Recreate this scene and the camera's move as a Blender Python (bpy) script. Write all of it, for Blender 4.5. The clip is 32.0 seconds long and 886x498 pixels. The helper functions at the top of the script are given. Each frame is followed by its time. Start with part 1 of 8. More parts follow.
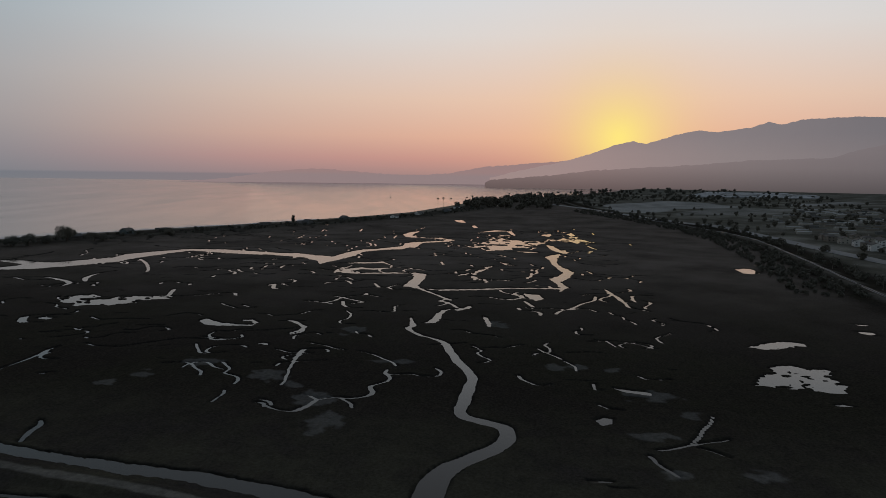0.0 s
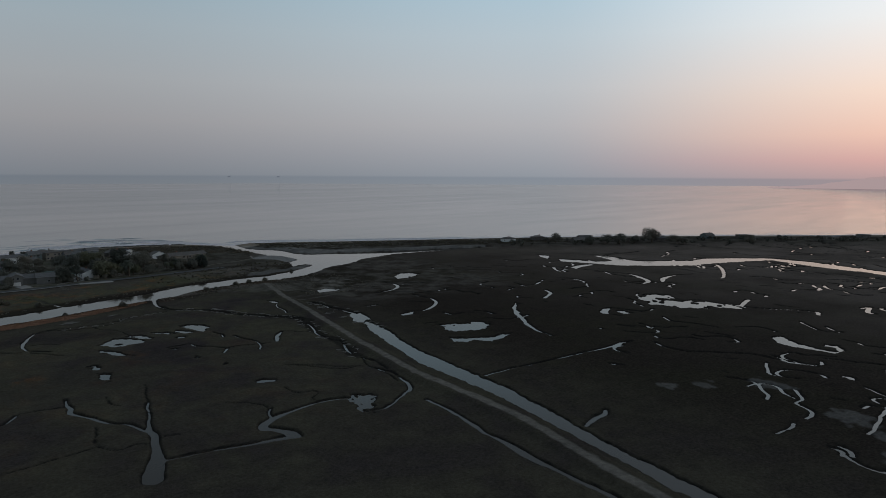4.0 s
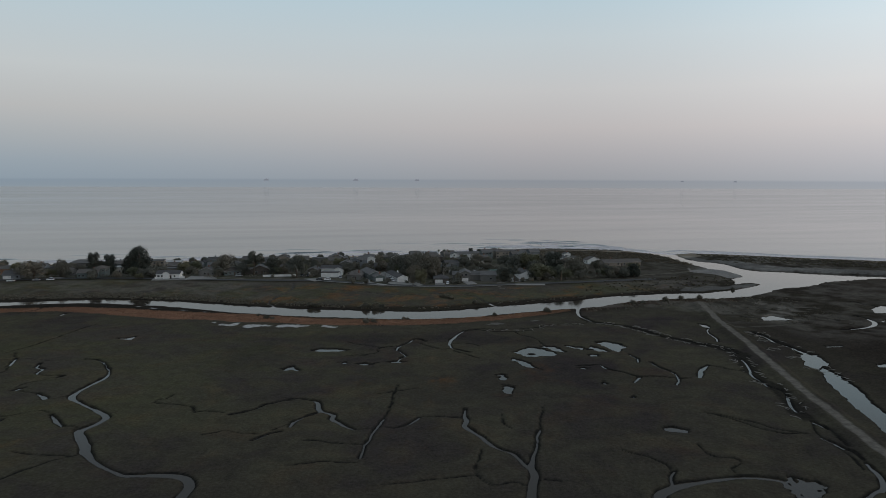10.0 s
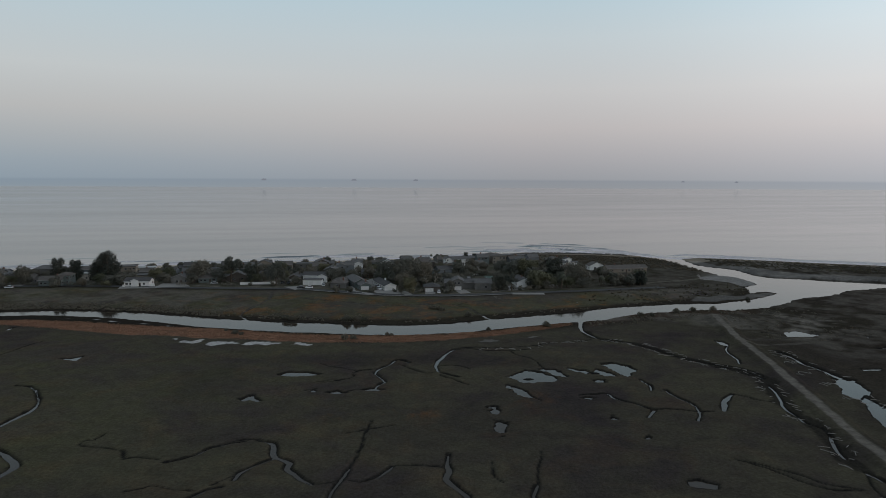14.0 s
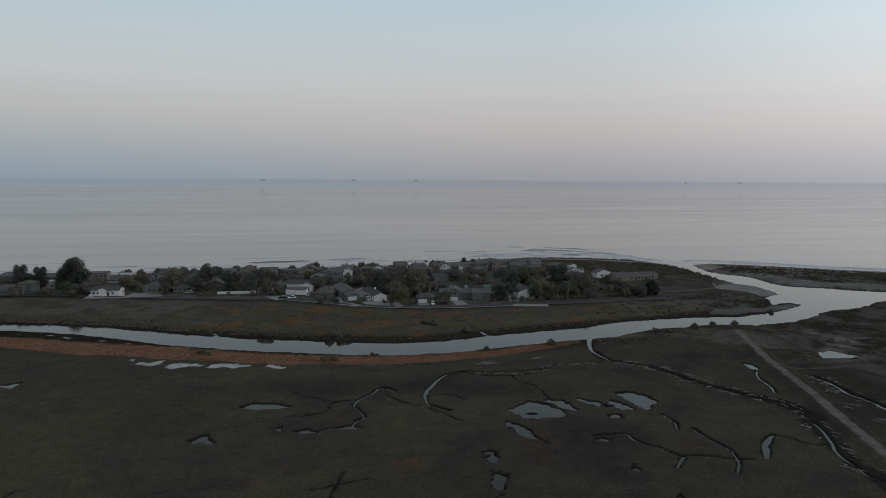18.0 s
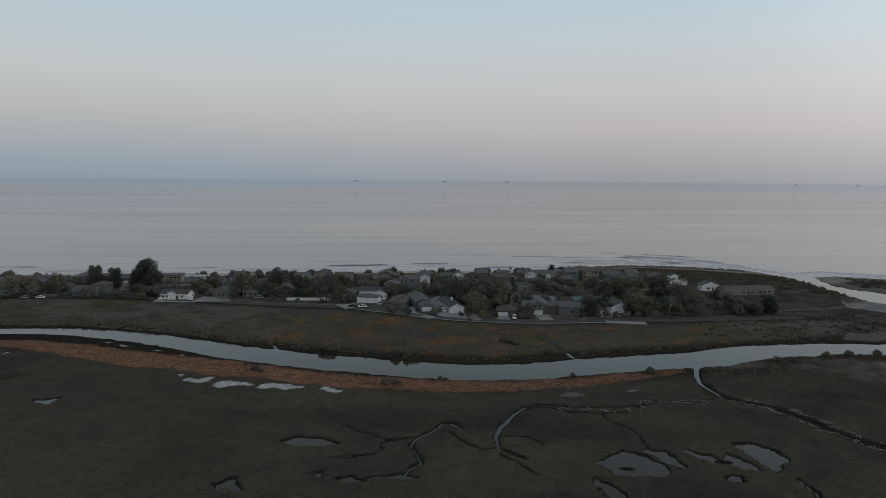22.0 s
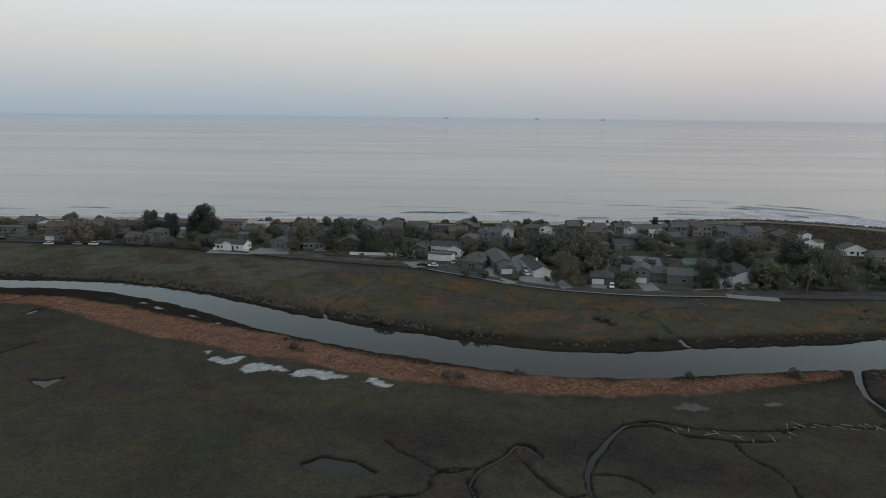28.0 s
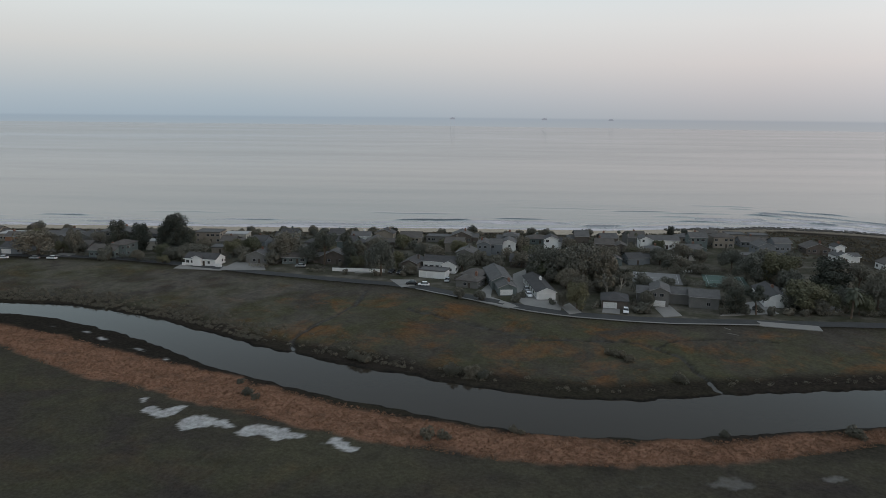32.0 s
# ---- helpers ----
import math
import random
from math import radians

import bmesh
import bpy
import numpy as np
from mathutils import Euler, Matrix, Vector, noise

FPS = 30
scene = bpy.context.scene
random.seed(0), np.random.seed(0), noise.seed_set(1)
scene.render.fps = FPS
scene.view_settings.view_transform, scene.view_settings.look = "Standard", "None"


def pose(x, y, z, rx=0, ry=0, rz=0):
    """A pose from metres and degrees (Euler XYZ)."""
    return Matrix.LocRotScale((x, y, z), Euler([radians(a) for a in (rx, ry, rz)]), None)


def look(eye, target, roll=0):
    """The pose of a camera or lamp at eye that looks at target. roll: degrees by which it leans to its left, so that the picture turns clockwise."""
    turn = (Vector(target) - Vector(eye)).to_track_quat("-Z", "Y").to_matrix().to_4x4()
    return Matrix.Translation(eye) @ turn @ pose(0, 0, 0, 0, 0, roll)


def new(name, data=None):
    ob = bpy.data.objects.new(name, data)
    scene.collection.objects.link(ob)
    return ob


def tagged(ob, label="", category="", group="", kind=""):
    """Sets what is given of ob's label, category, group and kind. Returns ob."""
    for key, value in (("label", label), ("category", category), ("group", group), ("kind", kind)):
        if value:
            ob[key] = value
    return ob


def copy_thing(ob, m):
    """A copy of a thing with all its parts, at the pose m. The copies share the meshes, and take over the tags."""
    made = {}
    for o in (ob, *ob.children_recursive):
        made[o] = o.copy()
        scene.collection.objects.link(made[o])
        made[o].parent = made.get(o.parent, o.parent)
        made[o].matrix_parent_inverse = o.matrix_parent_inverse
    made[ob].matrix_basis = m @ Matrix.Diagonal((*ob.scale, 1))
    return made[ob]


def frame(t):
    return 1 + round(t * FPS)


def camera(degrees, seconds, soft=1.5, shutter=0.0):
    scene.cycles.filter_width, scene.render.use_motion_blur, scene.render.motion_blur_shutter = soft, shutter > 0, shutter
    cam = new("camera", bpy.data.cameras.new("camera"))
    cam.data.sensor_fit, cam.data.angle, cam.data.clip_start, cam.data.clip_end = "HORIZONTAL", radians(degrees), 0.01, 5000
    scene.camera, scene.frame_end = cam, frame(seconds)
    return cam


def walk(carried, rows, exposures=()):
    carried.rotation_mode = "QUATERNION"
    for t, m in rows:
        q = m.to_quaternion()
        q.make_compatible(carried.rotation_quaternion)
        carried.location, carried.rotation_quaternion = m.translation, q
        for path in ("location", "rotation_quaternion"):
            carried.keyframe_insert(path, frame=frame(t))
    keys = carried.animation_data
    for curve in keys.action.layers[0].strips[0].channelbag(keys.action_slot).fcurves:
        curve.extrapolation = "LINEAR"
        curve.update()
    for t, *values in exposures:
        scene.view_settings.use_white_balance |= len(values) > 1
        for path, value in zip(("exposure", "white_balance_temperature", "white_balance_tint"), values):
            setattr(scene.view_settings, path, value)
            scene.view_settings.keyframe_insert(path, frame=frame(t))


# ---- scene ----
cam = camera(65.49, 32.0, soft=0.8)
PATH = [
    (0.0, (-27.87, -16.10, 71.78), (70.73, -3.49, 60.86), 0.75),
    (0.5, (-26.70, -16.01, 71.61), (71.05, 1.89, 60.44), 0.67),
    (1.0, (-25.52, -15.88, 71.43), (71.31, 6.5, 60.35), 0.65),
    (1.5, (-24.06, -15.41, 71.22), (72.0, 10.1, 60.21), 0.60),
    (2.0, (-22.02, -14.65, 71.00), (72.03, 17.52, 60.07), 0.55),
    (2.5, (-19.80, -13.88, 70.78), (70.55, 27.57, 59.87), 0.50),
    (3.0, (-17.52, -12.77, 70.56), (64.45, 43.47, 59.7), 0.35),
    (3.5, (-15.41, -11.45, 70.36), (56.92, 56.75, 59.48), 0.17),
    (4.0, (-12.91, -9.95, 70.20), (46.54, 69.74, 59.45), 0.31),
    (4.5, (-10.35, -8.31, 70.10), (36.42, 79.43, 59.41), 0.34),
    (6.5, (0.00, 0.00, 70.00), (-0.0, 99.43, 59.37), 0.24),
    (7.0, (2.18, 2.65, 69.93), (2.25, 102.09, 59.41), 0.18),
    (7.5, (3.89, 5.60, 69.85), (4.0, 105.05, 59.4), 0.16),
    (8.0, (5.25, 8.87, 69.77), (5.51, 108.33, 59.37), 0.15),
    (8.5, (6.40, 12.32, 69.71), (6.75, 111.78, 59.32), 0.17),
    (9.0, (7.49, 15.98, 69.67), (7.98, 115.45, 59.41), 0.10),
    (9.5, (8.49, 19.77, 69.73), (9.01, 119.24, 59.41), 0.17),
    (10.0, (9.33, 23.66, 69.83), (9.93, 123.12, 59.51), 0.20),
    (10.5, (10.01, 27.54, 69.94), (10.65, 127.0, 59.56), 0.22),
    (11.0, (10.76, 31.52, 70.03), (11.49, 130.97, 59.66), 0.28),
    (11.5, (11.46, 35.55, 70.09), (12.2, 135.0, 59.71), 0.29),
    (12.0, (12.20, 39.96, 70.09), (12.91, 139.42, 59.74), 0.31),
    (12.5, (12.99, 44.59, 70.03), (13.66, 144.05, 59.68), 0.28),
    (13.0, (13.63, 49.19, 69.96), (14.36, 148.66, 59.7), 0.16),
    (13.5, (14.24, 53.68, 69.91), (14.89, 153.14, 59.59), 0.26),
    (14.0, (14.76, 58.09, 69.88), (15.4, 157.55, 59.56), 0.27),
    (14.5, (15.20, 62.25, 69.84), (15.77, 161.71, 59.52), 0.31),
    (16.5, (16.90, 78.91, 69.79), (17.56, 178.38, 59.55), 0.32),
    (17.0, (17.37, 83.46, 69.83), (17.96, 182.93, 59.62), 0.38),
    (17.5, (17.79, 88.03, 69.87), (18.34, 187.5, 59.63), 0.39),
    (18.0, (18.28, 92.64, 69.89), (18.81, 192.12, 59.66), 0.35),
    (18.5, (18.92, 97.14, 69.88), (19.38, 196.61, 59.61), 0.36),
    (19.0, (19.68, 101.55, 69.86), (18.55, 201.02, 59.58), 0.32),
    (19.5, (20.22, 105.98, 69.84), (16.26, 205.37, 59.54), 0.36),
    (20.0, (20.37, 110.41, 69.80), (12.01, 209.52, 59.52), 0.37),
    (20.5, (20.58, 114.84, 69.71), (8.48, 213.57, 59.41), 0.46),
    (21.0, (21.09, 119.32, 69.58), (8.69, 218.02, 59.33), 0.46),
    (21.5, (21.67, 123.72, 69.43), (9.18, 222.41, 59.25), 0.48),
    (22.0, (22.08, 128.08, 69.30), (9.47, 226.76, 59.16), 0.48),
    (22.5, (22.17, 132.47, 69.20), (9.49, 231.15, 59.11), 0.47),
    (23.0, (22.10, 136.75, 69.11), (9.51, 235.33, 57.99), 0.42),
    (23.5, (22.45, 140.82, 68.99), (9.73, 238.77, 53.34), 0.48),
    (24.0, (22.97, 144.96, 68.90), (10.11, 242.4, 50.43), 0.48),
    (24.5, (23.22, 149.29, 68.89), (10.23, 246.71, 50.43), 0.45),
    (25.0, (22.95, 153.86, 68.97), (9.97, 251.26, 50.38), 0.43),
    (25.5, (22.05, 158.56, 69.13), (8.15, 255.82, 50.47), 0.47),
    (26.0, (20.59, 163.01, 69.33), (1.04, 259.26, 50.55), 0.43),
    (26.5, (19.37, 167.27, 69.46), (-4.46, 262.53, 50.58), 0.51),
    (28.5, (17.23, 184.50, 69.62), (-7.76, 279.44, 50.57), 0.66),
    (29.0, (16.66, 188.85, 69.67), (-8.34, 283.78, 50.64), 0.67),
    (29.5, (16.07, 193.25, 69.71), (-8.96, 288.17, 50.65), 0.67),
    (30.0, (15.57, 197.67, 69.75), (-9.55, 292.57, 50.67), 0.68),
    (30.5, (15.05, 202.09, 69.77), (-10.11, 296.97, 50.67), 0.67),
    (31.0, (14.58, 206.57, 69.78), (-10.7, 301.42, 50.68), 0.70),
    (31.5, (14.38, 211.13, 69.77), (-11.11, 305.92, 50.66), 0.67),
    (32.0, (14.73, 215.61, 69.75), (-11.28, 310.27, 50.71), 0.56),
]
walk(cam, [(t, look(eye, target, roll)) for t, eye, target, roll in PATH],
     exposures=[(0.0, -1.05, 6100, 10), (1.0, -1.05, 6080, 10), (2.0, -1.02, 6060, 10), (3.0, -0.88, 5960, 8), (4.0, -0.54, 6000, 8), (5.2, -0.28, 6200, 10), (6.6, 0.05, 6300, 10), (12.0, 0.05, 6350, 10), (19.0, 0.03, 6380, 10), (22.8, 0.06, 6400, 10), (24.0, 0.26, 6450, 10), (25.0, 0.38, 6450, 10), (26.0, 0.42, 6450, 10), (32.0, 0.44, 6450, 10)])

# ---- light: dusk sky, the sun just behind the western range ----
SUN_AZ = radians(-96.8)          # heading of the sunset, as a turn from +y
sun_dir = Vector((-math.sin(SUN_AZ), math.cos(SUN_AZ), math.tan(radians(3.0)))).normalized()


def srgb(r, g, b, a=1.0):
    def lin(c):
        c /= 255
        return c / 12.92 if c <= 0.04045 else ((c + 0.055) / 1.055) ** 2.4
    return (lin(r), lin(g), lin(b), a)


class Nodes:
    """Short hand for node trees."""

    def __init__(self, tree):
        self.tree = tree
        tree.nodes.clear()

    def add(self, kind, **values):
        node = self.tree.nodes.new(kind)
        for key, value in values.items():
            if key in ("operation", "blend_type", "data_type", "sky_type", "attribute_name", "noise_dimensions",
                       "feature", "interpolation_type", "vector_type", "wave_type", "bands_direction", "clamp"):
                if key == "operation":
                    node.operation = value
                elif key == "blend_type":
                    node.blend_type = value
                elif key == "data_type":
                    node.data_type = value
                elif key == "sky_type":
                    node.sky_type = value
                elif key == "attribute_name":
                    node.attribute_name = value
                elif key == "feature":
                    node.feature = value
                elif key == "noise_dimensions":
                    node.noise_dimensions = value
                elif key == "vector_type":
                    node.vector_type = value
                elif key == "interpolation_type":
                    node.interpolation_type = value
                elif key == "clamp":
                    node.clamp = value
            else:
                self.put(node.inputs[int(key[1:]) if key[0] == "i" and key[1:].isdigit() else key.replace("_", " ")], value)
        return node

    def put(self, socket, value):
        if isinstance(value, bpy.types.NodeSocket):
            self.tree.links.new(value, socket)
        elif isinstance(value, bpy.types.Node):
            self.tree.links.new(value.outputs[0], socket)
        else:
            socket.default_value = value

    def math(self, op, a, b=0.0, c=0.0, clamp=False):
        node = self.add("ShaderNodeMath", operation=op, i0=a, i1=b, i2=c)
        node.use_clamp = clamp
        return node.outputs[0]

    def mix(self, fac, a, b, blend="MIX"):
        node = self.add("ShaderNodeMix", data_type="RGBA", blend_type=blend)
        self.put(node.inputs[0], fac)
        self.put(node.inputs[6], a)
        self.put(node.inputs[7], b)
        return node.outputs[2]

    def ramp(self, fac, stops, smooth=False):
        node = self.tree.nodes.new("ShaderNodeValToRGB")
        ramp = node.color_ramp
        ramp.interpolation = "EASE" if smooth else "LINEAR"
        while len(ramp.elements) < len(stops):
            ramp.elements.new(0.5)
        for element, (at, colour) in zip(ramp.elements, stops):
            element.position = at
            element.color = colour if len(colour) == 4 else (*colour, 1)
        self.put(node.inputs[0], fac)
        return node.outputs[0]

    def noise(self, scale, detail=3.0, rough=0.5, vector=None, distortion=0.0):
        node = self.add("ShaderNodeTexNoise", Scale=scale, Detail=detail, Roughness=rough, Distortion=distortion)
        if vector is not None:
            self.put(node.inputs["Vector"], vector)
        return node.outputs[0]


world = bpy.data.worlds.new("dusk_sky")
scene.world = world
world.use_nodes = True
n = Nodes(world.node_tree)
way = n.add("ShaderNodeVectorMath", operation="NORMALIZE", i0=n.add("ShaderNodeTexCoord").outputs["Generated"]).outputs[0]
split = n.add("ShaderNodeSeparateXYZ", i0=way)
rise = n.math("MULTIPLY", n.math("ARCSINE", split.outputs[2]), 180 / math.pi)      # degrees above the level
# cosine of the heading's distance from the sunset
flat_x = n.math("MULTIPLY", split.outputs[0], sun_dir.x)
flat_y = n.math("MULTIPLY", split.outputs[1], sun_dir.y)
level = n.math("SQRT", n.math("SUBTRACT", 1.0, n.math("MULTIPLY", split.outputs[2], split.outputs[2])))
facing = n.math("DIVIDE", n.math("ADD", flat_x, flat_y), n.math("MAXIMUM", level, 0.01))
low, high = -4.0, 36.0


def sky_ramp(stops):
    at = n.math("DIVIDE", n.math("SUBTRACT", rise, low), high - low, clamp=True)
    return n.ramp(at, [((e - low) / (high - low), srgb(*c)) for e, c in stops])


towards = sky_ramp([(-0.9, (146, 126, 124)), (-0.25, (148, 126, 124)), (-0.15, (172, 136, 130)), (1.2, (205, 150, 137)), (3.0, (229, 178, 152)), (6.0, (237, 201, 175)), (11.0, (231, 222, 212)), (16.0, (222, 226, 226)), (22.0, (196, 203, 208)), (35.0, (150, 159, 168))])
across = sky_ramp([(-0.9, (146, 149, 153)), (-0.25, (142, 146, 152)), (-0.15, (154, 156, 160)), (1.8, (171, 169, 171)), (4.0, (188, 183, 182)), (7.0, (197, 196, 195)), (11.0, (194, 203, 206)), (15.0, (182, 203, 212)), (21.0, (160, 173, 182)), (35.0, (142, 153, 163))])
away = sky_ramp([(-0.9, (140, 151, 159)), (-0.25, (135, 148, 159)), (-0.15, (143, 156, 166)), (1.2, (152, 163, 171)), (3.0, (168, 173, 176)), (5.0, (184, 184, 183)), (8.0, (194, 198, 198)), (14.0, (182, 201, 209)), (21.0, (160, 174, 184)), (35.0, (140, 152, 163))])
colour = n.mix(n.math("SMOOTH_MIN", n.math("MULTIPLY", facing, -1.6, clamp=True), 1.0, 0.05, clamp=True), across, away)
towards = n.mix(1.0, towards, (1.37, 1.38, 1.40, 1), "MULTIPLY")
toward_fac = n.add("ShaderNodeMapRange", interpolation_type="SMOOTHSTEP", i0=facing, i1=0.6, i2=1.03).outputs[0]
colour = n.mix(toward_fac, colour, towards)
lift = n.add("ShaderNodeMapRange", interpolation_type="SMOOTHSTEP", i0=facing, i1=0.0, i2=0.78, i3=1.0, i4=1.46).outputs[0]
colour = n.mix(1.0, colour, n.add("ShaderNodeCombineXYZ", i0=lift, i1=lift, i2=lift), "MULTIPLY")
# the yellow glow where the sun has gone down
gap = n.add("ShaderNodeVectorMath", operation="DOT_PRODUCT", i0=way, i1=tuple(sun_dir)).outputs[1]
angle = n.math("MULTIPLY", n.math("ARCCOSINE", n.math("MINIMUM", gap, 0.999999)), 180 / math.pi)
glow = n.math("POWER", 2.718, n.math("MULTIPLY", n.math("POWER", n.math("DIVIDE", angle, 3.2), 1.4), -1.0))
halo = n.math("POWER", 2.718, n.math("MULTIPLY", n.math("DIVIDE", angle, 6.5), -1.0))
colour = n.mix(n.math("MULTIPLY", halo, 0.5), colour, n.mix(1.0, srgb(252, 194, 156), (1.46, 1.46, 1.46, 1), "MULTIPLY"))
colour = n.mix(n.math("MULTIPLY", glow, 0.95), colour, n.mix(1.0, srgb(255, 238, 128), (1.9, 1.9, 1.9, 1), "MULTIPLY"))
air = n.add("ShaderNodeTexSky", sky_type="NISHITA")
air.sun_disc, air.sun_elevation, air.sun_rotation, air.air_density, air.dust_density = False, radians(3.0), radians(96.8), 1.0, 2.0
colour = n.mix(0.06, colour, n.mix(1.0, air, (0.12, 0.12, 0.12, 1), "MULTIPLY"))
n.add("ShaderNodeOutputWorld", i0=n.add("ShaderNodeBackground", i0=colour, i1=1.0))

sun = new("sun", bpy.data.lights.new("sun", "SUN"))
sun.data.energy, sun.data.angle, sun.data.color = 0.1, radians(60), (1.0, 0.72, 0.5)
sun.matrix_world = look((0, 0, 200), Vector((0, 0, 200)) - Vector((sun_dir.x, sun_dir.y, math.tan(radians(7)))))


# ---- materials ----
def material(name, rough=0.8, spec=0.3):
    mat = bpy.data.materials.new(name)
    mat.use_nodes = True
    nodes = Nodes(mat.node_tree)
    shader = nodes.add("ShaderNodeBsdfPrincipled", Roughness=rough, Specular_IOR_Level=spec)
    nodes.add("ShaderNodeOutputMaterial", Surface=shader.outputs[0])
    return mat, nodes, shader


def place_of(nodes):
    return nodes.add("ShaderNodeNewGeometry").outputs["Position"]


def bump(nodes, shader, height, strength=0.4, distance=0.2):
    node = nodes.add("ShaderNodeBump", Strength=strength, Distance=distance, Height=height)
    nodes.put(shader.inputs["Normal"], node.outputs[0])


def attribute(nodes, name):
    return nodes.add("ShaderNodeAttribute", attribute_name=name).outputs["Fac"]


def marsh_material():
    mat, k, shader = material("marsh_ground", 1.0, 0.0)
    at = place_of(k)
    broad, mid, fine = k.noise(0.012, 4, 0.55, at, 0.6), k.noise(0.09, 4, 0.6, at, 0.4), k.noise(1.1, 5, 0.7, at)
    brown = k.ramp(fine, [(0.3, (0.0156, 0.0131, 0.0110)), (0.55, (0.0296, 0.0248, 0.0206)), (0.75, (0.0500, 0.0420, 0.0346))])
    olive = k.ramp(fine, [(0.3, (0.0160, 0.0145, 0.0105)), (0.7, (0.0405, 0.0362, 0.0268))])
    patch = k.add("ShaderNodeMapRange", i0=k.math("ADD", k.math("MULTIPLY", broad, 0.7), k.math("MULTIPLY", mid, 0.3)), i1=0.44, i2=0.60).outputs[0]
    ground = k.mix(patch, brown, olive)
    drift = k.math("ADD", k.math("MULTIPLY", k.noise(0.028, 4, 0.6, at, 0.9), 0.65), k.math("MULTIPLY", mid, 0.35))
    ground = k.mix(attribute(k, "green"), ground, k.ramp(fine, [(0.25, (0.0315, 0.0280, 0.0228)), (0.7, (0.0590, 0.0525, 0.0428))]))
    ground = k.mix(k.math("MULTIPLY", attribute(k, "green"), k.add("ShaderNodeMapRange", i0=drift, i1=0.45, i2=0.60).outputs[0]), ground,
                   k.ramp(fine, [(0.25, (0.0390, 0.0356, 0.0250)), (0.7, (0.0715, 0.0658, 0.0465))]))
    ground = k.mix(k.math("MULTIPLY", attribute(k, "green"), k.add("ShaderNodeMapRange", i0=drift, i1=0.47, i2=0.36, i4=0.85).outputs[0]), ground,
                   k.ramp(fine, [(0.25, (0.0245, 0.0203, 0.0202)), (0.7, (0.0465, 0.0388, 0.0385))]))
    ground = k.mix(k.math("MULTIPLY", attribute(k, "lush"), 0.85), ground, k.ramp(fine, [(0.25, (0.0425, 0.0405, 0.0260)), (0.7, (0.0745, 0.0710, 0.0465))]))
    ground = k.mix(k.math("MULTIPLY", attribute(k, "dusky"), 0.8), ground, k.ramp(fine, [(0.25, (0.019, 0.0165, 0.016)), (0.7, (0.035, 0.031, 0.030))]))
    meadow = k.mix(k.add("ShaderNodeMapRange", i0=drift, i1=0.42, i2=0.58).outputs[0], k.ramp(fine, [(0.25, (0.0368, 0.0324, 0.0268)), (0.7, (0.0704, 0.0625, 0.0513))]), k.ramp(fine, [(0.25, (0.0383, 0.0375, 0.0222)), (0.7, (0.0735, 0.0706, 0.0429))]))
    ground = k.mix(attribute(k, "meadow"), ground, meadow)
    blotch = k.add("ShaderNodeMapRange", i0=k.noise(0.055, 5, 0.7, at, 0.5), i1=0.50, i2=0.68).outputs[0]
    ground = k.mix(k.math("MULTIPLY", blotch, k.math("MULTIPLY", attribute(k, "bloom"), 0.8)), ground, k.ramp(fine, [(0.3, (0.090, 0.040, 0.016)), (0.7, (0.17, 0.082, 0.033))]))
    ground = k.mix(k.math("MULTIPLY", attribute(k, "rust"), k.add("ShaderNodeMapRange", i0=k.noise(0.16, 4, 0.6, at), i1=0.28, i2=0.5, i3=0.45).outputs[0]), ground,
                   k.ramp(fine, [(0.25, (0.115, 0.060, 0.040)), (0.5, (0.185, 0.100, 0.066)), (0.8, (0.26, 0.160, 0.11))]))
    # wet mud, painted darker still for the shade in the cut banks
    ground = k.mix(attribute(k, "mud"), ground, k.ramp(fine, [(0.3, (0.0085, 0.0080, 0.0075)), (0.7, (0.020, 0.0188, 0.0172))]))
    ground = k.mix(attribute(k, "sand"), ground, k.ramp(fine, [(0.3, (0.2800, 0.2310, 0.1820)), (0.7, (0.4200, 0.3640, 0.2940))]))
    ground = k.mix(attribute(k, "dirt"), ground, k.ramp(k.noise(0.5, 5, 0.65, at), [(0.3, (0.080, 0.073, 0.063)), (0.7, (0.145, 0.132, 0.115))]))
    ground = k.mix(attribute(k, "garden"), ground, k.ramp(k.noise(0.12, 4, 0.6, at), [(0.35, (0.050, 0.050, 0.034)), (0.5, (0.072, 0.067, 0.052)), (0.65, (0.1148, 0.1053, 0.0891))]))
    ground = k.mix(attribute(k, "field"), ground, k.ramp(k.noise(0.012, 4, 0.6, at), [(0.36, (0.062, 0.058, 0.046)), (0.5, (0.098, 0.091, 0.076)), (0.66, (0.17, 0.16, 0.14))]))
    ground = k.mix(attribute(k, "salt"), ground, k.ramp(k.noise(0.7, 4, 0.6, at), [(0.3, (0.22, 0.21, 0.20)), (0.7, (0.42, 0.41, 0.40))]))
    mottle = k.ramp(k.noise(0.22, 5, 0.65, at, 0.8), [(0.32, (0.95, 0.95, 0.95)), (0.5, (1.12, 1.12, 1.11)), (0.68, (1.28, 1.27, 1.24))])
    ground = k.mix(1.0, ground, mottle, "MULTIPLY")
    # far western marsh made paler: distance haze put into the ground colour
    dry = k.math("MULTIPLY", attribute(k, "dry"), k.add("ShaderNodeMapRange", i0=k.noise(0.02, 4, 0.6, at), i1=0.3, i2=0.65, i3=0.35).outputs[0])
    ground = k.mix(dry, ground, k.ramp(fine, [(0.3, (0.088, 0.072, 0.062)), (0.7, (0.182, 0.150, 0.128))]))
    k.put(shader.inputs["Base Color"], ground)
    bump(k, shader, k.math("ADD", fine, k.math("MULTIPLY", k.noise(4.0, 4, 0.7, at), 0.5)), 0.7, 0.35)
    return mat


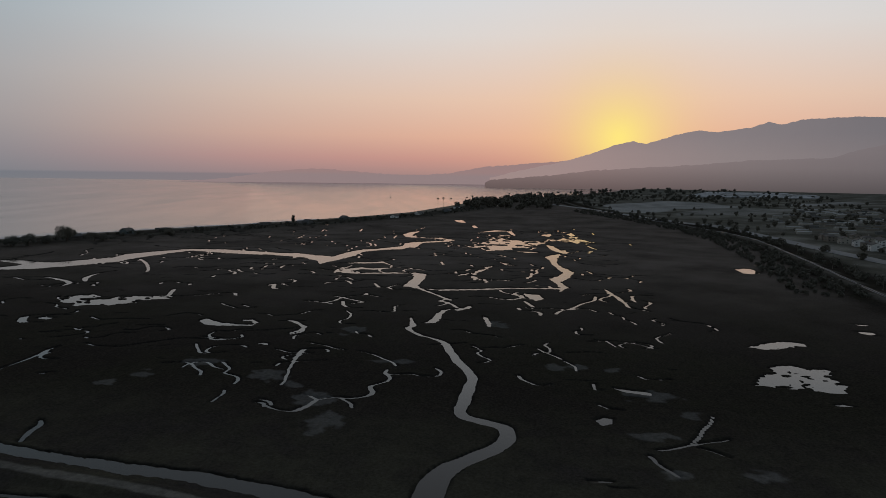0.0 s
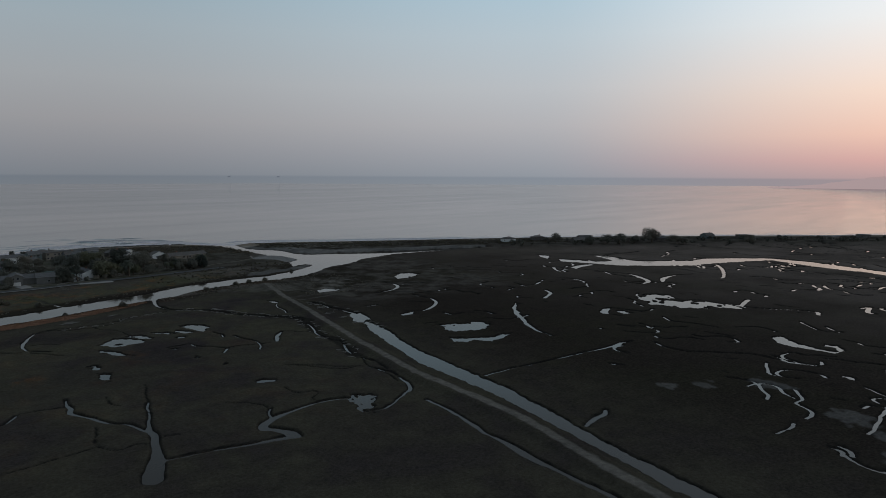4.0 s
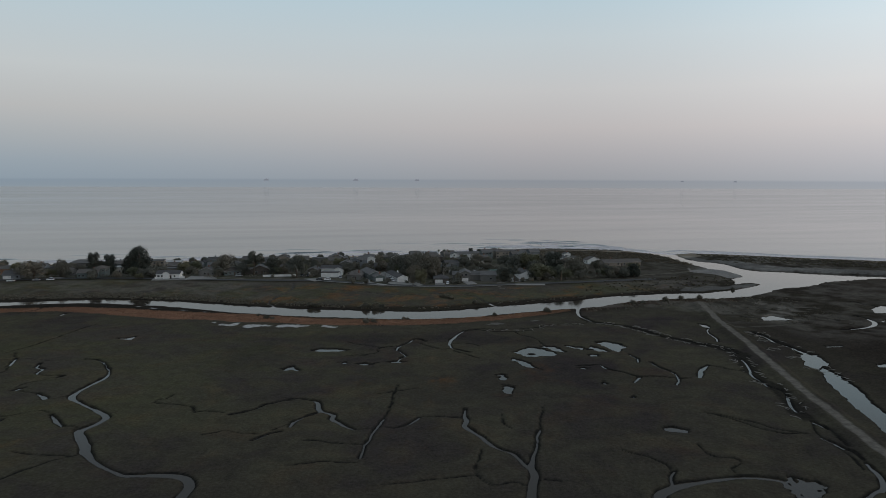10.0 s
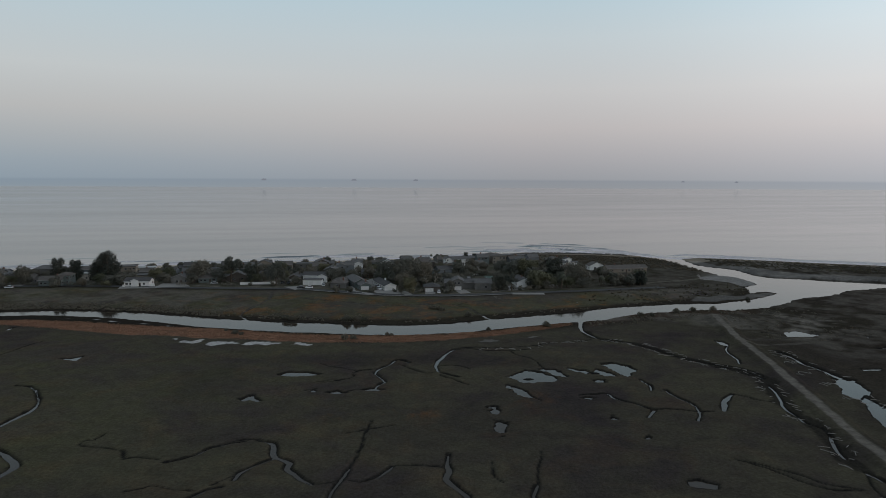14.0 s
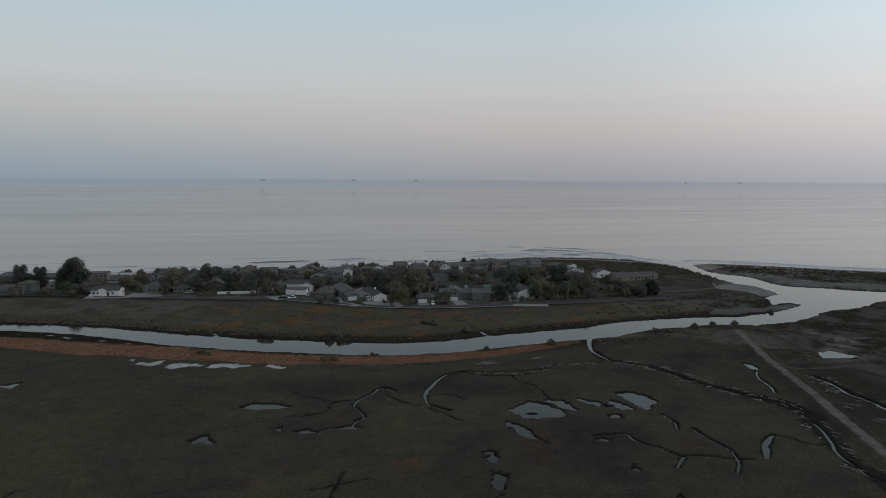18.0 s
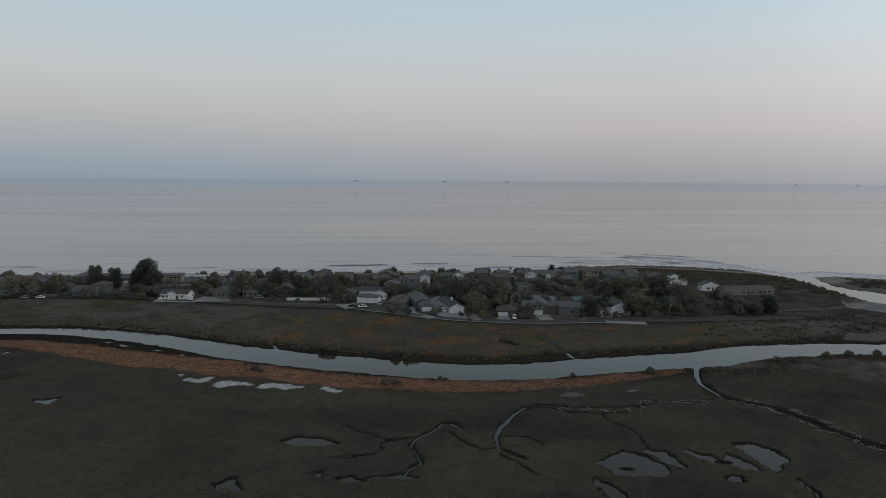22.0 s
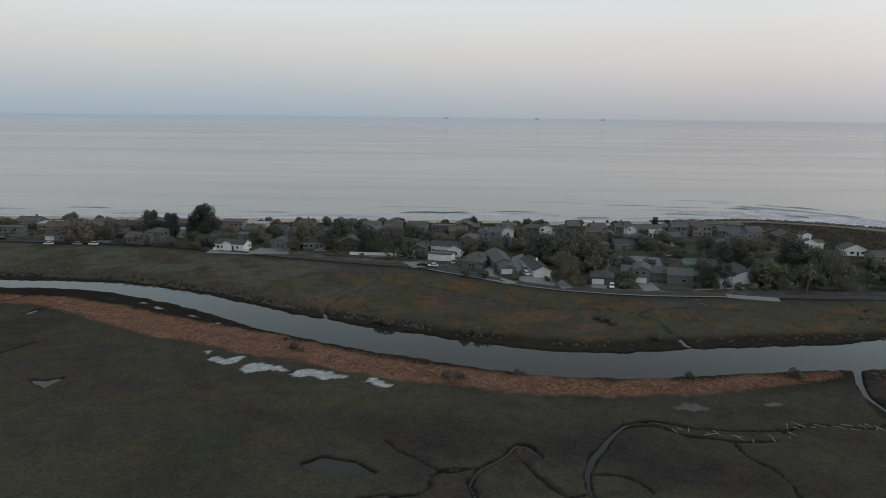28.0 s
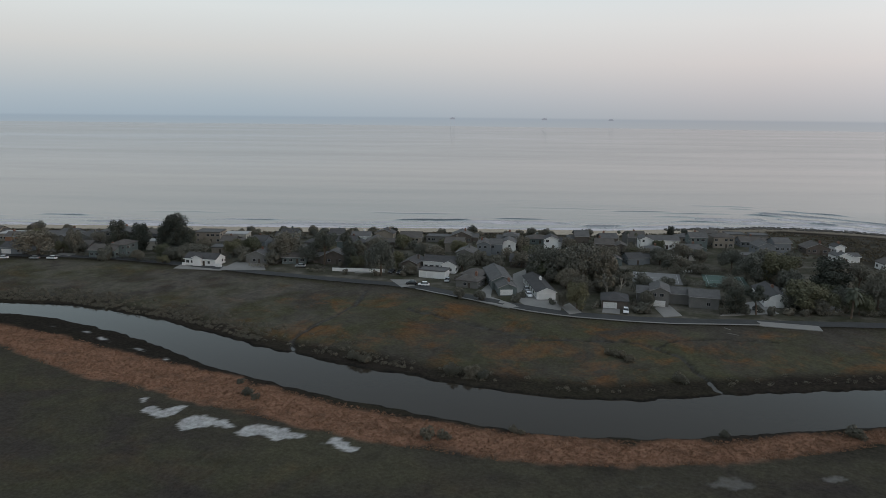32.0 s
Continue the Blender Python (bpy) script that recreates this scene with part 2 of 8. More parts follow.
def water_material(name, rough, base, ripple, amount, scales, swell=0.0):
    mat, k, shader = material(name, rough, 0.5)
    at = place_of(k)
    k.put(shader.inputs["Base Color"], base)
    shader.inputs["IOR"].default_value = 1.333
    stretch = k.add("ShaderNodeVectorMath", operation="MULTIPLY", i0=at, i1=ripple).outputs[0]
    bump(k, shader, k.math("ADD", k.noise(scales[0], 4, 0.6, stretch), k.math("MULTIPLY", k.noise(scales[1], 3, 0.6, stretch), 0.4)), amount, 0.3)
    if swell:      # long low swell and wind ripple, stronger in some reaches
        drawn = k.add("ShaderNodeVectorMath", operation="MULTIPLY", i0=k.add("ShaderNodeVectorRotate", i0=at, i3=radians(-12)), i1=(0.011, 0.075, 1)).outputs[0]
        reach = k.add("ShaderNodeMapRange", i0=k.noise(0.0022, 3, 0.5, at), i1=0.42, i2=0.62, i3=0.25, i4=1.0).outputs[0]
        rough_sea = k.math("MULTIPLY", k.noise(1.0, 4, 0.6, drawn, 0.4), k.math("MULTIPLY", reach, swell))
        bump(k, shader, k.math("ADD", rough_sea, k.math("MULTIPLY", k.noise(scales[1], 3, 0.6, stretch), 0.4)), amount, 0.3)
    return mat, k, shader


MARSH = marsh_material()
LAGOON, k, shader = water_material("still_water", 0.04, (0.033, 0.0268, 0.0200, 1), (1.0, 1.0, 1.0), 0.03, (0.6, 2.0))
shader.inputs["IOR"].default_value = 1.2
SEA, k, shader = water_material("sea_water", 0.2, (0.046, 0.060, 0.067, 1), (0.4, 1.0, 1.0), 0.2, (0.06, 0.5), 5.0)
shader.inputs["IOR"].default_value = 1.28
# wind streaks: smoother and rougher bands, and foam near the shore
at = k.add("ShaderNodeVectorMath", operation="MULTIPLY", i0=k.add("ShaderNodeVectorRotate", i0=place_of(k), i3=radians(-14)), i1=(0.0007, 0.0045, 1)).outputs[0]
streak = k.math("ADD", k.math("MULTIPLY", k.noise(1.0, 6, 0.62, at, 0.7), 0.65), k.math("MULTIPLY", k.noise(4.0, 4, 0.6, at, 0.5), 0.35))
foam = k.math("MULTIPLY", attribute(k, "foam"), k.add("ShaderNodeMapRange", i0=k.noise(0.35, 4, 0.7, place_of(k)), i1=0.24, i2=0.46).outputs[0])
k.put(shader.inputs["Base Color"], k.mix(foam, (0.046, 0.060, 0.067, 1), (0.70, 0.64, 0.65, 1)))
rough = k.ramp(streak, [(0.36, (0.085, 0.085, 0.085)), (0.62, (0.165, 0.165, 0.165))])
k.put(shader.inputs["Roughness"], k.mix(foam, rough, (0.9, 0.9, 0.9, 1)))


# ---- the ground: one sheet with carved creeks, levee, beach and village bench ----
CREEKS, POOLS, RILLS, PANS = [], [], [], []


def numbers(text):
    return np.array([[float(v) for v in pair.split(",")] for pair in text.split()])


def smooth_line(points, step=1.5):
    """A rounded line through the points, in even short steps."""
    p = np.vstack([2 * points[0] - points[1], points, 2 * points[-1] - points[-2]])
    out = []
    for i in range(1, len(p) - 2):
        m = max(2, int(np.hypot(*(p[i + 1] - p[i])) / step))
        t = np.linspace(0, 1, m, endpoint=False)[:, None]
        out.append(0.5 * (2 * p[i] + (p[i + 1] - p[i - 1]) * t + (2 * p[i - 1] - 5 * p[i] + 4 * p[i + 1] - p[i + 2]) * t**2
                          + (3 * p[i] - p[i - 1] - 3 * p[i + 1] + p[i + 2]) * t**3))
    return np.vstack(out + [points[-1:]])


def creek(text, *half):
    line = smooth_line(numbers(text))
    mid = line.mean(0)
    least = 0.3 if mid[0] < 165 and mid[1] > 130 else 0.55 if mid[0] < 330 else 0.9
    half = [max(v, least) for v in half]
    CREEKS.append((line, np.interp(np.linspace(0, 1, len(line)), np.linspace(0, 1, len(half)), half) if len(half) > 1 else np.full(len(line), half[0])))


def rill(text, half):
    """A dark dry cut without standing water."""
    RILLS.append((smooth_line(numbers(text)), half))


def pan(text, ragged=0.5):
    """Open water inside a closed outline."""
    PANS.append((numbers(text), ragged))


def pool(x, y, rx, ry, turn):
    POOLS.append((x, y, rx, ry, radians(turn)))


# the slough, its lagoon and the inlet
creek("-420,362 -330,372 -270,388 -225,401 -188,408 -155,405 -120,395 -92,385 -60,378 -28,373.5 0,371.5 25,377 45,386 66,395 90,404 112,418 140,428 152,431", 6, 6, 6, 7, 8.5, 10.5, 10.5, 11, 9.5)
pan("151,440 176,444 190,451 203,459 215,469 224,477 220,482 213,480 206,475 213,491 213,499 221,508 228,513 229,524 228,545 215,556 212,577 209,595 207,620 204,645 198,672 190,730 236,730 229,674 226,640 226,616 231,602 246,589 246,568 251,549 268,544 290,534 326,523 370,516 420,500 440,492 400,495 350,502 315,503 303,498 276,489 259,474 243,464 230,460 209,440 196,430 185,426 172,420 163,422 144,420", 0.9)
creek("-206,373 -202,382 -203,396", 0.28)
pool(-182, 370, 2.1, 2.2, 0)

# creeks, dry cuts and pans of the near and western marsh
creek("-127.1,283.8 -120.1,282.0 -114.1,274.1 -109.0,265.8 -107.5,259.5 -108.1,252.0 -108.8,244.9 -107.8,238.3 -103.8,233.8 -98.9,229.6 -93.1,224.9 -89.9,222.1 -87.6,219.3 -87.4,216.0 -88.1,212.9 -89.2,210.3 -89.8,208.3 -88.1,204.9 -85.4,201.7 -83.0,198.0 -81.3,194.5 -77.7,190.3 -73.4,186.3 -68.8,182.5 -65.4,180.2 -62.3,179.9 -58.1,180.3 -53.8,180.3 -50.7,179.2 -48.3,176.7 -47.1,172.9 -47.1,168.9 -48.1,165.7 -48.7,162.7 -48.2,159.1 -47.4,155.5 -46.5,151.5", 0.1, 0.15, 0.25, 0.3, 0.25, 0.25, 0.35, 0.6, 0.9, 0.9, 0.8, 1, 1.1, 0.7, 0.5, 0.5, 0.8, 0.95, 1, 1.1, 1.2, 1.3, 1.2, 1.2, 1, 0.6, 0.5, 0.6, 1, 1.25, 1.25, 1.25, 1.3, 1.5, 1.5, 1.5, 1.6)
rill("-171.0,278.9 -163.1,280.8 -154.0,282.6 -147.7,283.6 -139.2,280.9", 0.3)
creek("-140.5,277.4 -138.6,272.2 -134.7,269.7 -134.7,265.6 -133.0,263.2", 0.25, 0.5, 0.6, 0.5, 0.25)
rill("-133.0,263.2 -127.9,260.9 -123.7,261.7 -126.0,257.1 -131.0,251.8 -131.1,247.6", 0.3)
creek("-122.5,260.9 -123.4,259.4", 0.5)
creek("-130.2,244.8 -129.5,246.2 -128.7,247.6", 0.9, 1, 0.3)
rill("-128.2,244.1 -122.8,241.5 -120.5,241.5", 0.3)
creek("-120.2,240.8 -116.9,238.2 -115.0,235.7", 0.4, 0.8, 0.6)
rill("-115.0,235.7 -112.1,235.7 -110.5,238.2 -109.5,240.9", 0.3)
rill("-163.0,293.0 -161.6,296.0 -158.8,306.4 -156.8,324.7 -153.8,346.8", 0.4)
rill("-159.3,294.0 -155.4,286.3", 0.3)
creek("-153.9,284.5 -151.7,279.0 -150.1,273.8", 0.4, 0.5, 0.2)
rill("-149.1,272.1 -146.9,265.5 -150.6,259.9 -152.5,254.6 -152.8,250.2", 0.3)
pool(-150.9, 251.0, 1.4, 1.7, 0)
rill("-149.7,271.3 -155.9,268.7 -162.5,265.4", 0.25)
rill("-137.3,225.8 -129.3,224.7 -119.8,220.8 -116.8,220.2 -113.9,223.1 -109.4,224.8 -105.2,222.0", 0.3)
creek("-104.6,221.4 -102.1,218.1 -98.6,213.9 -96.2,211.8", 0.3, 0.6, 0.5, 0.3)
rill("-96.2,211.8 -93.6,212.4 -90.9,210.3", 0.3)
creek("-116.8,218.0 -116.9,212.7 -116.5,207.7", 0.3, 0.2, 0.15)
rill("-116.8,218.0 -116.9,212.7 -116.5,207.7 -115.3,202.9 -113.7,198.3 -112.8,194.8 -110.5,188.6 -111.5,185.4", 0.3)
rill("-116.5,207.7 -118.9,204.8 -121.8,201.5", 0.3)
rill("-81.1,195.0 -82.2,191.6 -85.1,189.5 -88.8,184.7 -91.2,180.9 -92.6,176.9 -93.6,173.7", 0.5)
creek("-92.4,172.7 -92.8,168.7 -93.6,165.6 -94.8,163.1 -96.4,161.6", 0.2, 0.5, 0.6, 0.6, 0.6)
rill("-93.6,173.7 -93.2,167.1 -96.7,166.2 -100.5,168.1", 0.3)
rill("-82.2,191.6 -87.6,191.5 -94.3,192.3 -99.6,193.6", 0.3)
rill("-97.8,177.2 -94.8,174.1 -92.8,173.0", 0.3)
rill("-54.6,164.8 -52.1,165.1 -49.5,167.3 -48.2,169.5", 0.5)
rill("-76.6,240.4 -76.9,235.9 -79.6,235.2 -79.0,232.1 -73.3,230.9 -65.9,228.0 -63.3,223.9 -60.4,225.1 -54.5,223.4", 0.3)
creek("-52.2,221.7 -49.2,224.0 -46.2,226.9 -43.5,231.1 -39.4,234.2 -36.8,235.5", 0.2, 0.3, 0.3, 0.2)
rill("-43.7,232.3 -37.0,236.8 -33.2,236.8", 0.3)
creek("-33.4,236.1 -28.9,233.7 -27.5,228.2 -25.7,224.7 -23.8,223.6 -21.7,221.3 -21.8,218.0 -19.2,215.4 -17.1,212.2 -14.3,209.7", 0.3, 0.6, 0.6, 0.8, 0.6, 0.8, 0.7, 0.6, 0.5, 0.3)
rill("-14.3,209.2 -10.1,210.7 -8.0,212.3", 0.3)
creek("-25.7,224.7 -28.0,221.8 -31.0,218.0 -32.4,215.8 -32.6,212.2", 0.3, 0.3, 0.3, 0.5, 0.3)
rill("-32.6,214.2 -34.5,213.2 -37.1,209.1", 0.3)
creek("-34.5,208.6 -37.4,206.6 -39.5,203.3 -40.5,201.9", 0.2, 0.35, 0.4, 0.3)
rill("-40.8,206.6 -44.9,206.6 -49.8,209.0 -51.9,207.5 -55.6,206.1", 0.3)
rill("-27.0,201.9 -24.2,202.0 -20.7,200.6 -17.4,199.7 -9.2,198.8", 0.3)
rill("-27.8,185.7 -23.5,186.9 -19.1,188.1 -12.9,187.0 -11.1,187.0", 0.3)
rill("-4.6,251.2 -5.0,242.9 -5.7,231.3 -6.4,220.8 -7.2,213.3", 0.4)
creek("-6.8,218.6 -7.7,213.3 -8.6,207.8 -9.2,202.0 -10.1,198.8 -9.9,194.4 -10.5,190.2", 0.12, 0.2, 0.25, 0.3, 0.3, 0.25)
rill("-10.5,241.5 -4.7,244.2 2.2,247.7", 0.3)
rill("-7.7,212.3 -3.3,210.3", 0.3)
creek("-3.3,210.8 0.0,212.8 2.1,216.0 3.8,219.2", 0.2, 0.35, 0.4, 0.2)
rill("3.8,219.8 8.8,219.8 14.1,219.8 16.2,218.8", 0.4)
creek("17.3,226.7 17.0,221.0 17.5,216.6 16.6,212.9 18.4,208.9 21.0,204.5 23.0,199.9 24.4,196.8 26.6,195.0 29.0,192.0 30.0,188.8 31.4,184.8 32.2,183.3", 0.15, 0.45, 0.9, 0.8, 0.55, 0.55, 0.6, 0.55, 0.45, 0.5, 0.5, 0.6, 0.7)
rill("41.3,228.6 39.0,217.3 37.5,209.5", 0.3)
creek("37.5,209.5 35.5,199.9 33.4,191.2 32.2,185.2 31.8,179.5 30.7,172.5 29.2,166.0 27.8,161.4 26.4,157.1 24.6,151.7", 0.2, 0.22, 0.25, 0.5, 0.9, 0.95, 1.1, 1.8, 2.2, 2.3)
rill("-3.2,174.8 2.4,176.5 8.1,177.6 15.4,179.5 18.3,179.5 21.6,175.2 26.7,176.6 29.4,175.2", 0.3)
rill("20.3,195.4 18.9,187.1 18.0,179.5", 0.3)
rill("34.0,177.7 38.1,176.7", 0.3)
rill("27.8,222.7 28.1,213.5 30.0,211.0", 0.3)
creek("28.8,162.0 34.0,161.4 39.1,161.2 45.5,160.3 51.6,159.2 56.0,158.9 59.7,158.3", 0.9, 0.7, 0.7, 0.8, 0.9, 1.2, 1.6)
creek("62.4,157.8 62.9,161.2 61.5,163.6 60.3,165.8 58.3,167.3 58.6,169.9 61.1,172.6 64.2,174.3 68.0,176.1 72.8,177.5 79.2,179.0 83.5,179.0 87.6,178.3 89.8,176.9", 1.7, 1.6, 1.3, 1.25, 1.3, 1.4, 1.3, 1.1, 0.85, 0.75, 0.7, 0.85, 0.9, 1)
pan("89.4,177.6 94.4,177.6 96.9,175.5 94.7,171.1 91.4,166.2 87.4,163.7 87.3,166.2 89.1,170.7 88.8,173.4", 1.7)
creek("63.1,174.3 64.4,179.7 66.2,182.6", 0.35, 0.3, 0.2)
rill("65.5,181.5 65.3,185.3 63.5,189.3 62.3,190.5 58.5,193.4 56.7,195.6", 0.3)
rill("77.9,199.2 77.8,194.8 79.4,190.6 83.8,190.2 84.2,187.4 80.3,184.6 80.2,181.6", 0.3)
creek("90.4,163.1 93.4,162.5 96.7,163.8 101.2,166.9 105.8,170.1 109.5,172.8", 0.5, 0.35, 0.3, 0.35, 0.5, 0.4)
creek("109.3,171.8 111.9,175.5 113.8,179.8 114.6,183.6 115.4,187.5", 0.7, 0.7, 0.6, 0.6, 0.3)
creek("115.8,189.5 116.7,193.7 115.3,196.7 114.5,201.2 113.6,204.0", 0.25, 0.4, 0.3)
creek("117.6,198.1 118.6,204.1 119.3,209.9 118.0,214.0 117.3,216.6", 0.3, 0.5, 0.4)
rill("117.3,216.6 114.5,207.4 114.4,199.4 113.5,189.5 112.4,183.6", 0.3)
creek("117.4,224.9 119.1,232.1 123.3,241.7 123.2,246.4 121.2,250.6 121.4,258.0 121.8,265.0 124.3,271.6 127.0,283.0 127.4,286.7", 0.35, 0.5, 0.45, 0.3, 0.45, 0.35, 0.25)
creek("130.8,297.4 128.9,304.7 124.0,311.1 118.4,313.3 114.0,319.0 108.1,324.8", 0.5, 0.35, 0.3, 0.2)
rill("108.1,324.8 112.8,315.5 121.9,305.7 128.7,292.5", 0.3)
creek("61.0,275.4 65.7,276.3 70.4,277.2 71.4,272.0 76.7,267.1 80.5,261.6 84.0,262.4 89.9,260.8 93.6,259.3 98.1,260.1", 0.2, 0.35, 0.25, 0.25)
creek("76.9,254.7 80.7,260.8", 0.4, 0.5)
creek("90.7,280.9 91.9,273.9 94.1,267.2 94.0,259.3 90.6,251.9", 0.2, 0.3, 0.3, 0.2)
creek("101.6,260.9 105.2,269.0 108.6,274.0 110.8,276.6", 0.6, 0.8, 0.7, 0.3)
rill("110.8,276.6 114.2,274.1 116.9,269.9 124.6,267.5", 0.4)
creek("85.6,293.1 86.6,286.4 85.7,280.9", 0.2)
pool(71.8, 238.1, 1.2, 1.3, 0)
pan("72.8,212.2 75.8,212.2 78.8,209.7 78.1,207.7 74.4,208.2 72.9,209.7", 0.25)
pool(66.0, 253.9, 1.2, 1.5, 0)
rill("93.6,222.5 99.8,216.0 104.4,210.8 111.2,207.4", 0.4)
rill("89.3,224.3 94.4,219.9 99.7,211.5 104.1,207.7 110.3,207.2", 0.4)
pan("39.7,296.2 44.0,301.9 47.9,304.9 52.6,302.0 56.4,293.6 53.7,289.6 47.7,288.2 43.0,290.1", 0.7)
pan("52.3,306.4 56.3,305.7 60.4,299.2 60.7,295.7 57.1,297.8", 0.7)
pan("62.9,307.3 68.7,305.1 70.2,302.2 73.1,305.9 76.3,302.2 79.0,296.6 77.0,296.6 72.4,298.6 68.7,300.0 65.3,303.6", 0.7)
pan("75.9,313.7 81.7,315.3 86.3,308.3 87.9,304.6 84.2,300.9 81.6,296.6 80.5,302.3 78.9,308.2", 0.7)
pan("37.3,286.8 39.6,285.6 43.5,278.2 45.5,272.4 42.9,273.5 39.1,280.6", 0.7)
pool(71.1, 291.1, 2.2, 1.7, 0)
pool(31.9, 261.0, 1.7, 3.1, 0)
pool(33.0, 245.4, 1.8, 5.3, 0)
pan("-46.4,271.6 -43.7,271.7 -40.3,268.9 -42.0,268.3", 0.25)
pan("72.6,211.4 75.1,211.1 77.7,207.6 75.2,207.9 72.7,209.9", 0.25)
pan("-42.6,297.5 -39.3,301.1 -32.2,301.1 -27.1,298.3 -30.3,296.2 -38.1,295.4", 0.25)
pool(-25.8, 278.8, 1.1, 1.8, 0)
pan("-21.0,277.6 -18.8,279.4 -15.3,277.1 -18.3,275.9", 0.25)
pan("-11.1,280.7 -7.0,282.6 -3.1,280.8 -5.8,279.6", 0.25)
creek("-6.1,282.6 -5.1,286.4 -3.4,289.7 -5.9,295.7 -7.6,299.9 -6.7,305.8 -3.4,312.0 -1.6,317.7 1.7,316.9 4.0,313.7", 0.25, 0.3, 0.25, 0.35, 0.45, 0.35, 0.45, 0.25)
rill("-19.4,290.2 -25.1,288.8", 0.3)
creek("-20.5,290.8 -16.9,292.9", 0.25)
rill("-15.2,295.6 -14.7,302.8 -8.1,305.1", 0.3)
creek("32.3,338.4 25.2,337.4 20.4,332.7 16.9,323.8 14.9,317.0 14.1,307.5 14.9,301.6 17.7,298.8 22.1,295.3", 0.15, 0.25, 0.35, 0.6, 0.75, 0.7, 0.4, 0.25, 0.2)
rill("25.2,339.3 32.3,338.4 39.2,337.6 48.8,339.6 55.0,341.6", 0.5)
pan("-130.8,318.6 -127.4,319.5 -124.3,322.1 -123.1,315.5 -127.5,317.0", 0.25)
creek("84.6,391.1 81.5,372.1 83.0,360.7", 1.1, 0.7, 0.45)
creek("83.0,360.7 86.5,352.5 97.0,346.0 103.5,336.0 108.5,325.5 117.6,313.8 126.7,303.2", 0.45, 0.35, 0.32, 0.35, 0.3)
creek("118.0,308.7 124.5,306.5 127.8,299.9 129.3,294.3", 0.2, 0.35, 0.35, 0.2)
pan("135.3,351.8 138.1,349.7 137.2,341.7 135.1,343.6", 0.2)
creek("135.6,340.7 132.8,334.1 132.1,324.3 130.0,314.3", 0.3, 0.3, 0.2)
creek("163.6,367.5 167.8,365.3", 0.5)
pan("174.0,370.0 181.8,372.5 187.3,363.3 180.4,359.9 171.4,359.7", 0.3)
rill("37.9,286.1 42.4,281.0 45.0,274.5 47.7,269.9", 0.4)
pan("60.7,272.5 62.9,273.7 65.3,272.6 63.6,271.2", 0.25)
rill("-29.4,311.9 -23.8,307.6 -18.9,304.8 -13.1,302.5 -7.3,305.8", 0.3)
rill("-26.9,289.3 -22.7,291.5 -16.9,293.1 -15.4,296.5 -15.8,300.5 -13.2,303.1", 0.3)
rill("1.4,310.1 5.0,305.1 7.9,301.6 10.5,299.6 13.4,301.0", 0.4)
rill("15.3,298.1 17.8,295.0 20.1,293.2 21.8,290.2 25.1,286.6", 0.4)
rill("14.1,308.5 17.8,310.8 21.5,310.8 24.6,308.6 26.4,305.7", 0.4)
rill("42.5,302.8 48.8,300.6 52.4,296.8 54.8,293.5", 0.4)
rill("43.5,333.6 46.0,326.3 49.9,322.4 52.2,317.5 53.3,310.3 54.7,303.1", 0.3)
rill("55.4,340.7 60.5,345.6 65.0,347.4 70.5,347.1 76.6,349.2 81.6,352.3", 0.4)
rill("-29.0,279.1 -25.3,281.7", 0.3)
rill("-22.5,277.3 -20.9,279.1 -17.0,277.5 -14.1,279.1 -12.4,281.0 -9.0,280.9", 0.3)
rill("21.9,333.2 27.7,336.0 33.9,333.6 39.3,332.7 46.2,333.5 53.3,335.8", 0.5)
pool(-45.8, 271.6, 1.7, 2.1, 0)
pan("465.0,68.0 458.6,57.8 437.1,55.7 419.4,55.6 407.4,56.2 397.1,52.0 394.2,55.1 399.5,61.5 398.9,64.3 417.6,64.0 438.1,63.4", 0.4)
creek("394.8,52.3 385.4,46.6 376.6,40.1 366.3,33.6 358.2,28.6", 1.6, 1.3, 1.2, 1.3, 1)
pan("332.2,24.6 334.6,20.3 341.6,17.4 345.2,15.5 338.9,14.6 333.5,18.1 328.3,20.6", 0.25)
pan("333.7,24.8 329.8,28.9 321.8,30.9 310.2,31.3 299.1,32.8 294.9,34.6 295.4,32.2 297.3,28.9 308.1,27.8 319.3,28.4 327.0,27.6", 0.3)
creek("308.0,42.7 289.2,38.3 285.2,40.0 278.6,37.3 270.6,31.5 266.3,25.8 259.1,19.8 249.9,16.8 238.8,13.1 227.1,9.2 217.8,5.5 209.7,3.2 199.8,3.1 190.6,3.6 182.1,3.6 175.2,4.0 170.5,2.1 167.9,-2.0 165.8,-6.2 163.6,-9.6 159.1,-11.1 153.2,-10.5 147.7,-8.0 142.2,-4.0 137.4,-0.1 132.6,2.9 126.9,4.6 120.9,5.3 115.4,5.5", 0.4, 0.8, 1.6, 1.5, 1.2, 1.3, 1.3, 1.4, 1.6, 1.7, 1.8, 1.9, 1.75, 1.65, 1.75, 1.9, 2, 2, 2, 2, 2.2, 2.3, 2.4, 2.4, 2.5, 2.7, 3, 3.4, 3.6)
pan("456.0,122.0 471.4,121.2 483.2,111.9 478.9,102.1 484.8,90.2 497.7,92.0 509.8,100.0 502.4,116.8 501.7,135.0 512.6,119.3 516.7,101.5 498.0,90.7 481.8,89.6 470.4,98.0 471.1,108.9 460.6,114.8 453.5,106.6 462.1,81.3 459.6,66.2 453.7,79.6 447.7,107.2 448.6,115.7", 0.5)
creek("404.1,-64.1 390.7,-67.7 369.0,-69.9 355.8,-71.3 350.4,-76.5 346.5,-80.3", 0.5, 1.2, 1.6, 0.8, 0.5, 0.8)
pan("535.0,-175.0 544.3,-187.1 515.8,-187.8 505.5,-181.8 519.2,-175.7", 1)
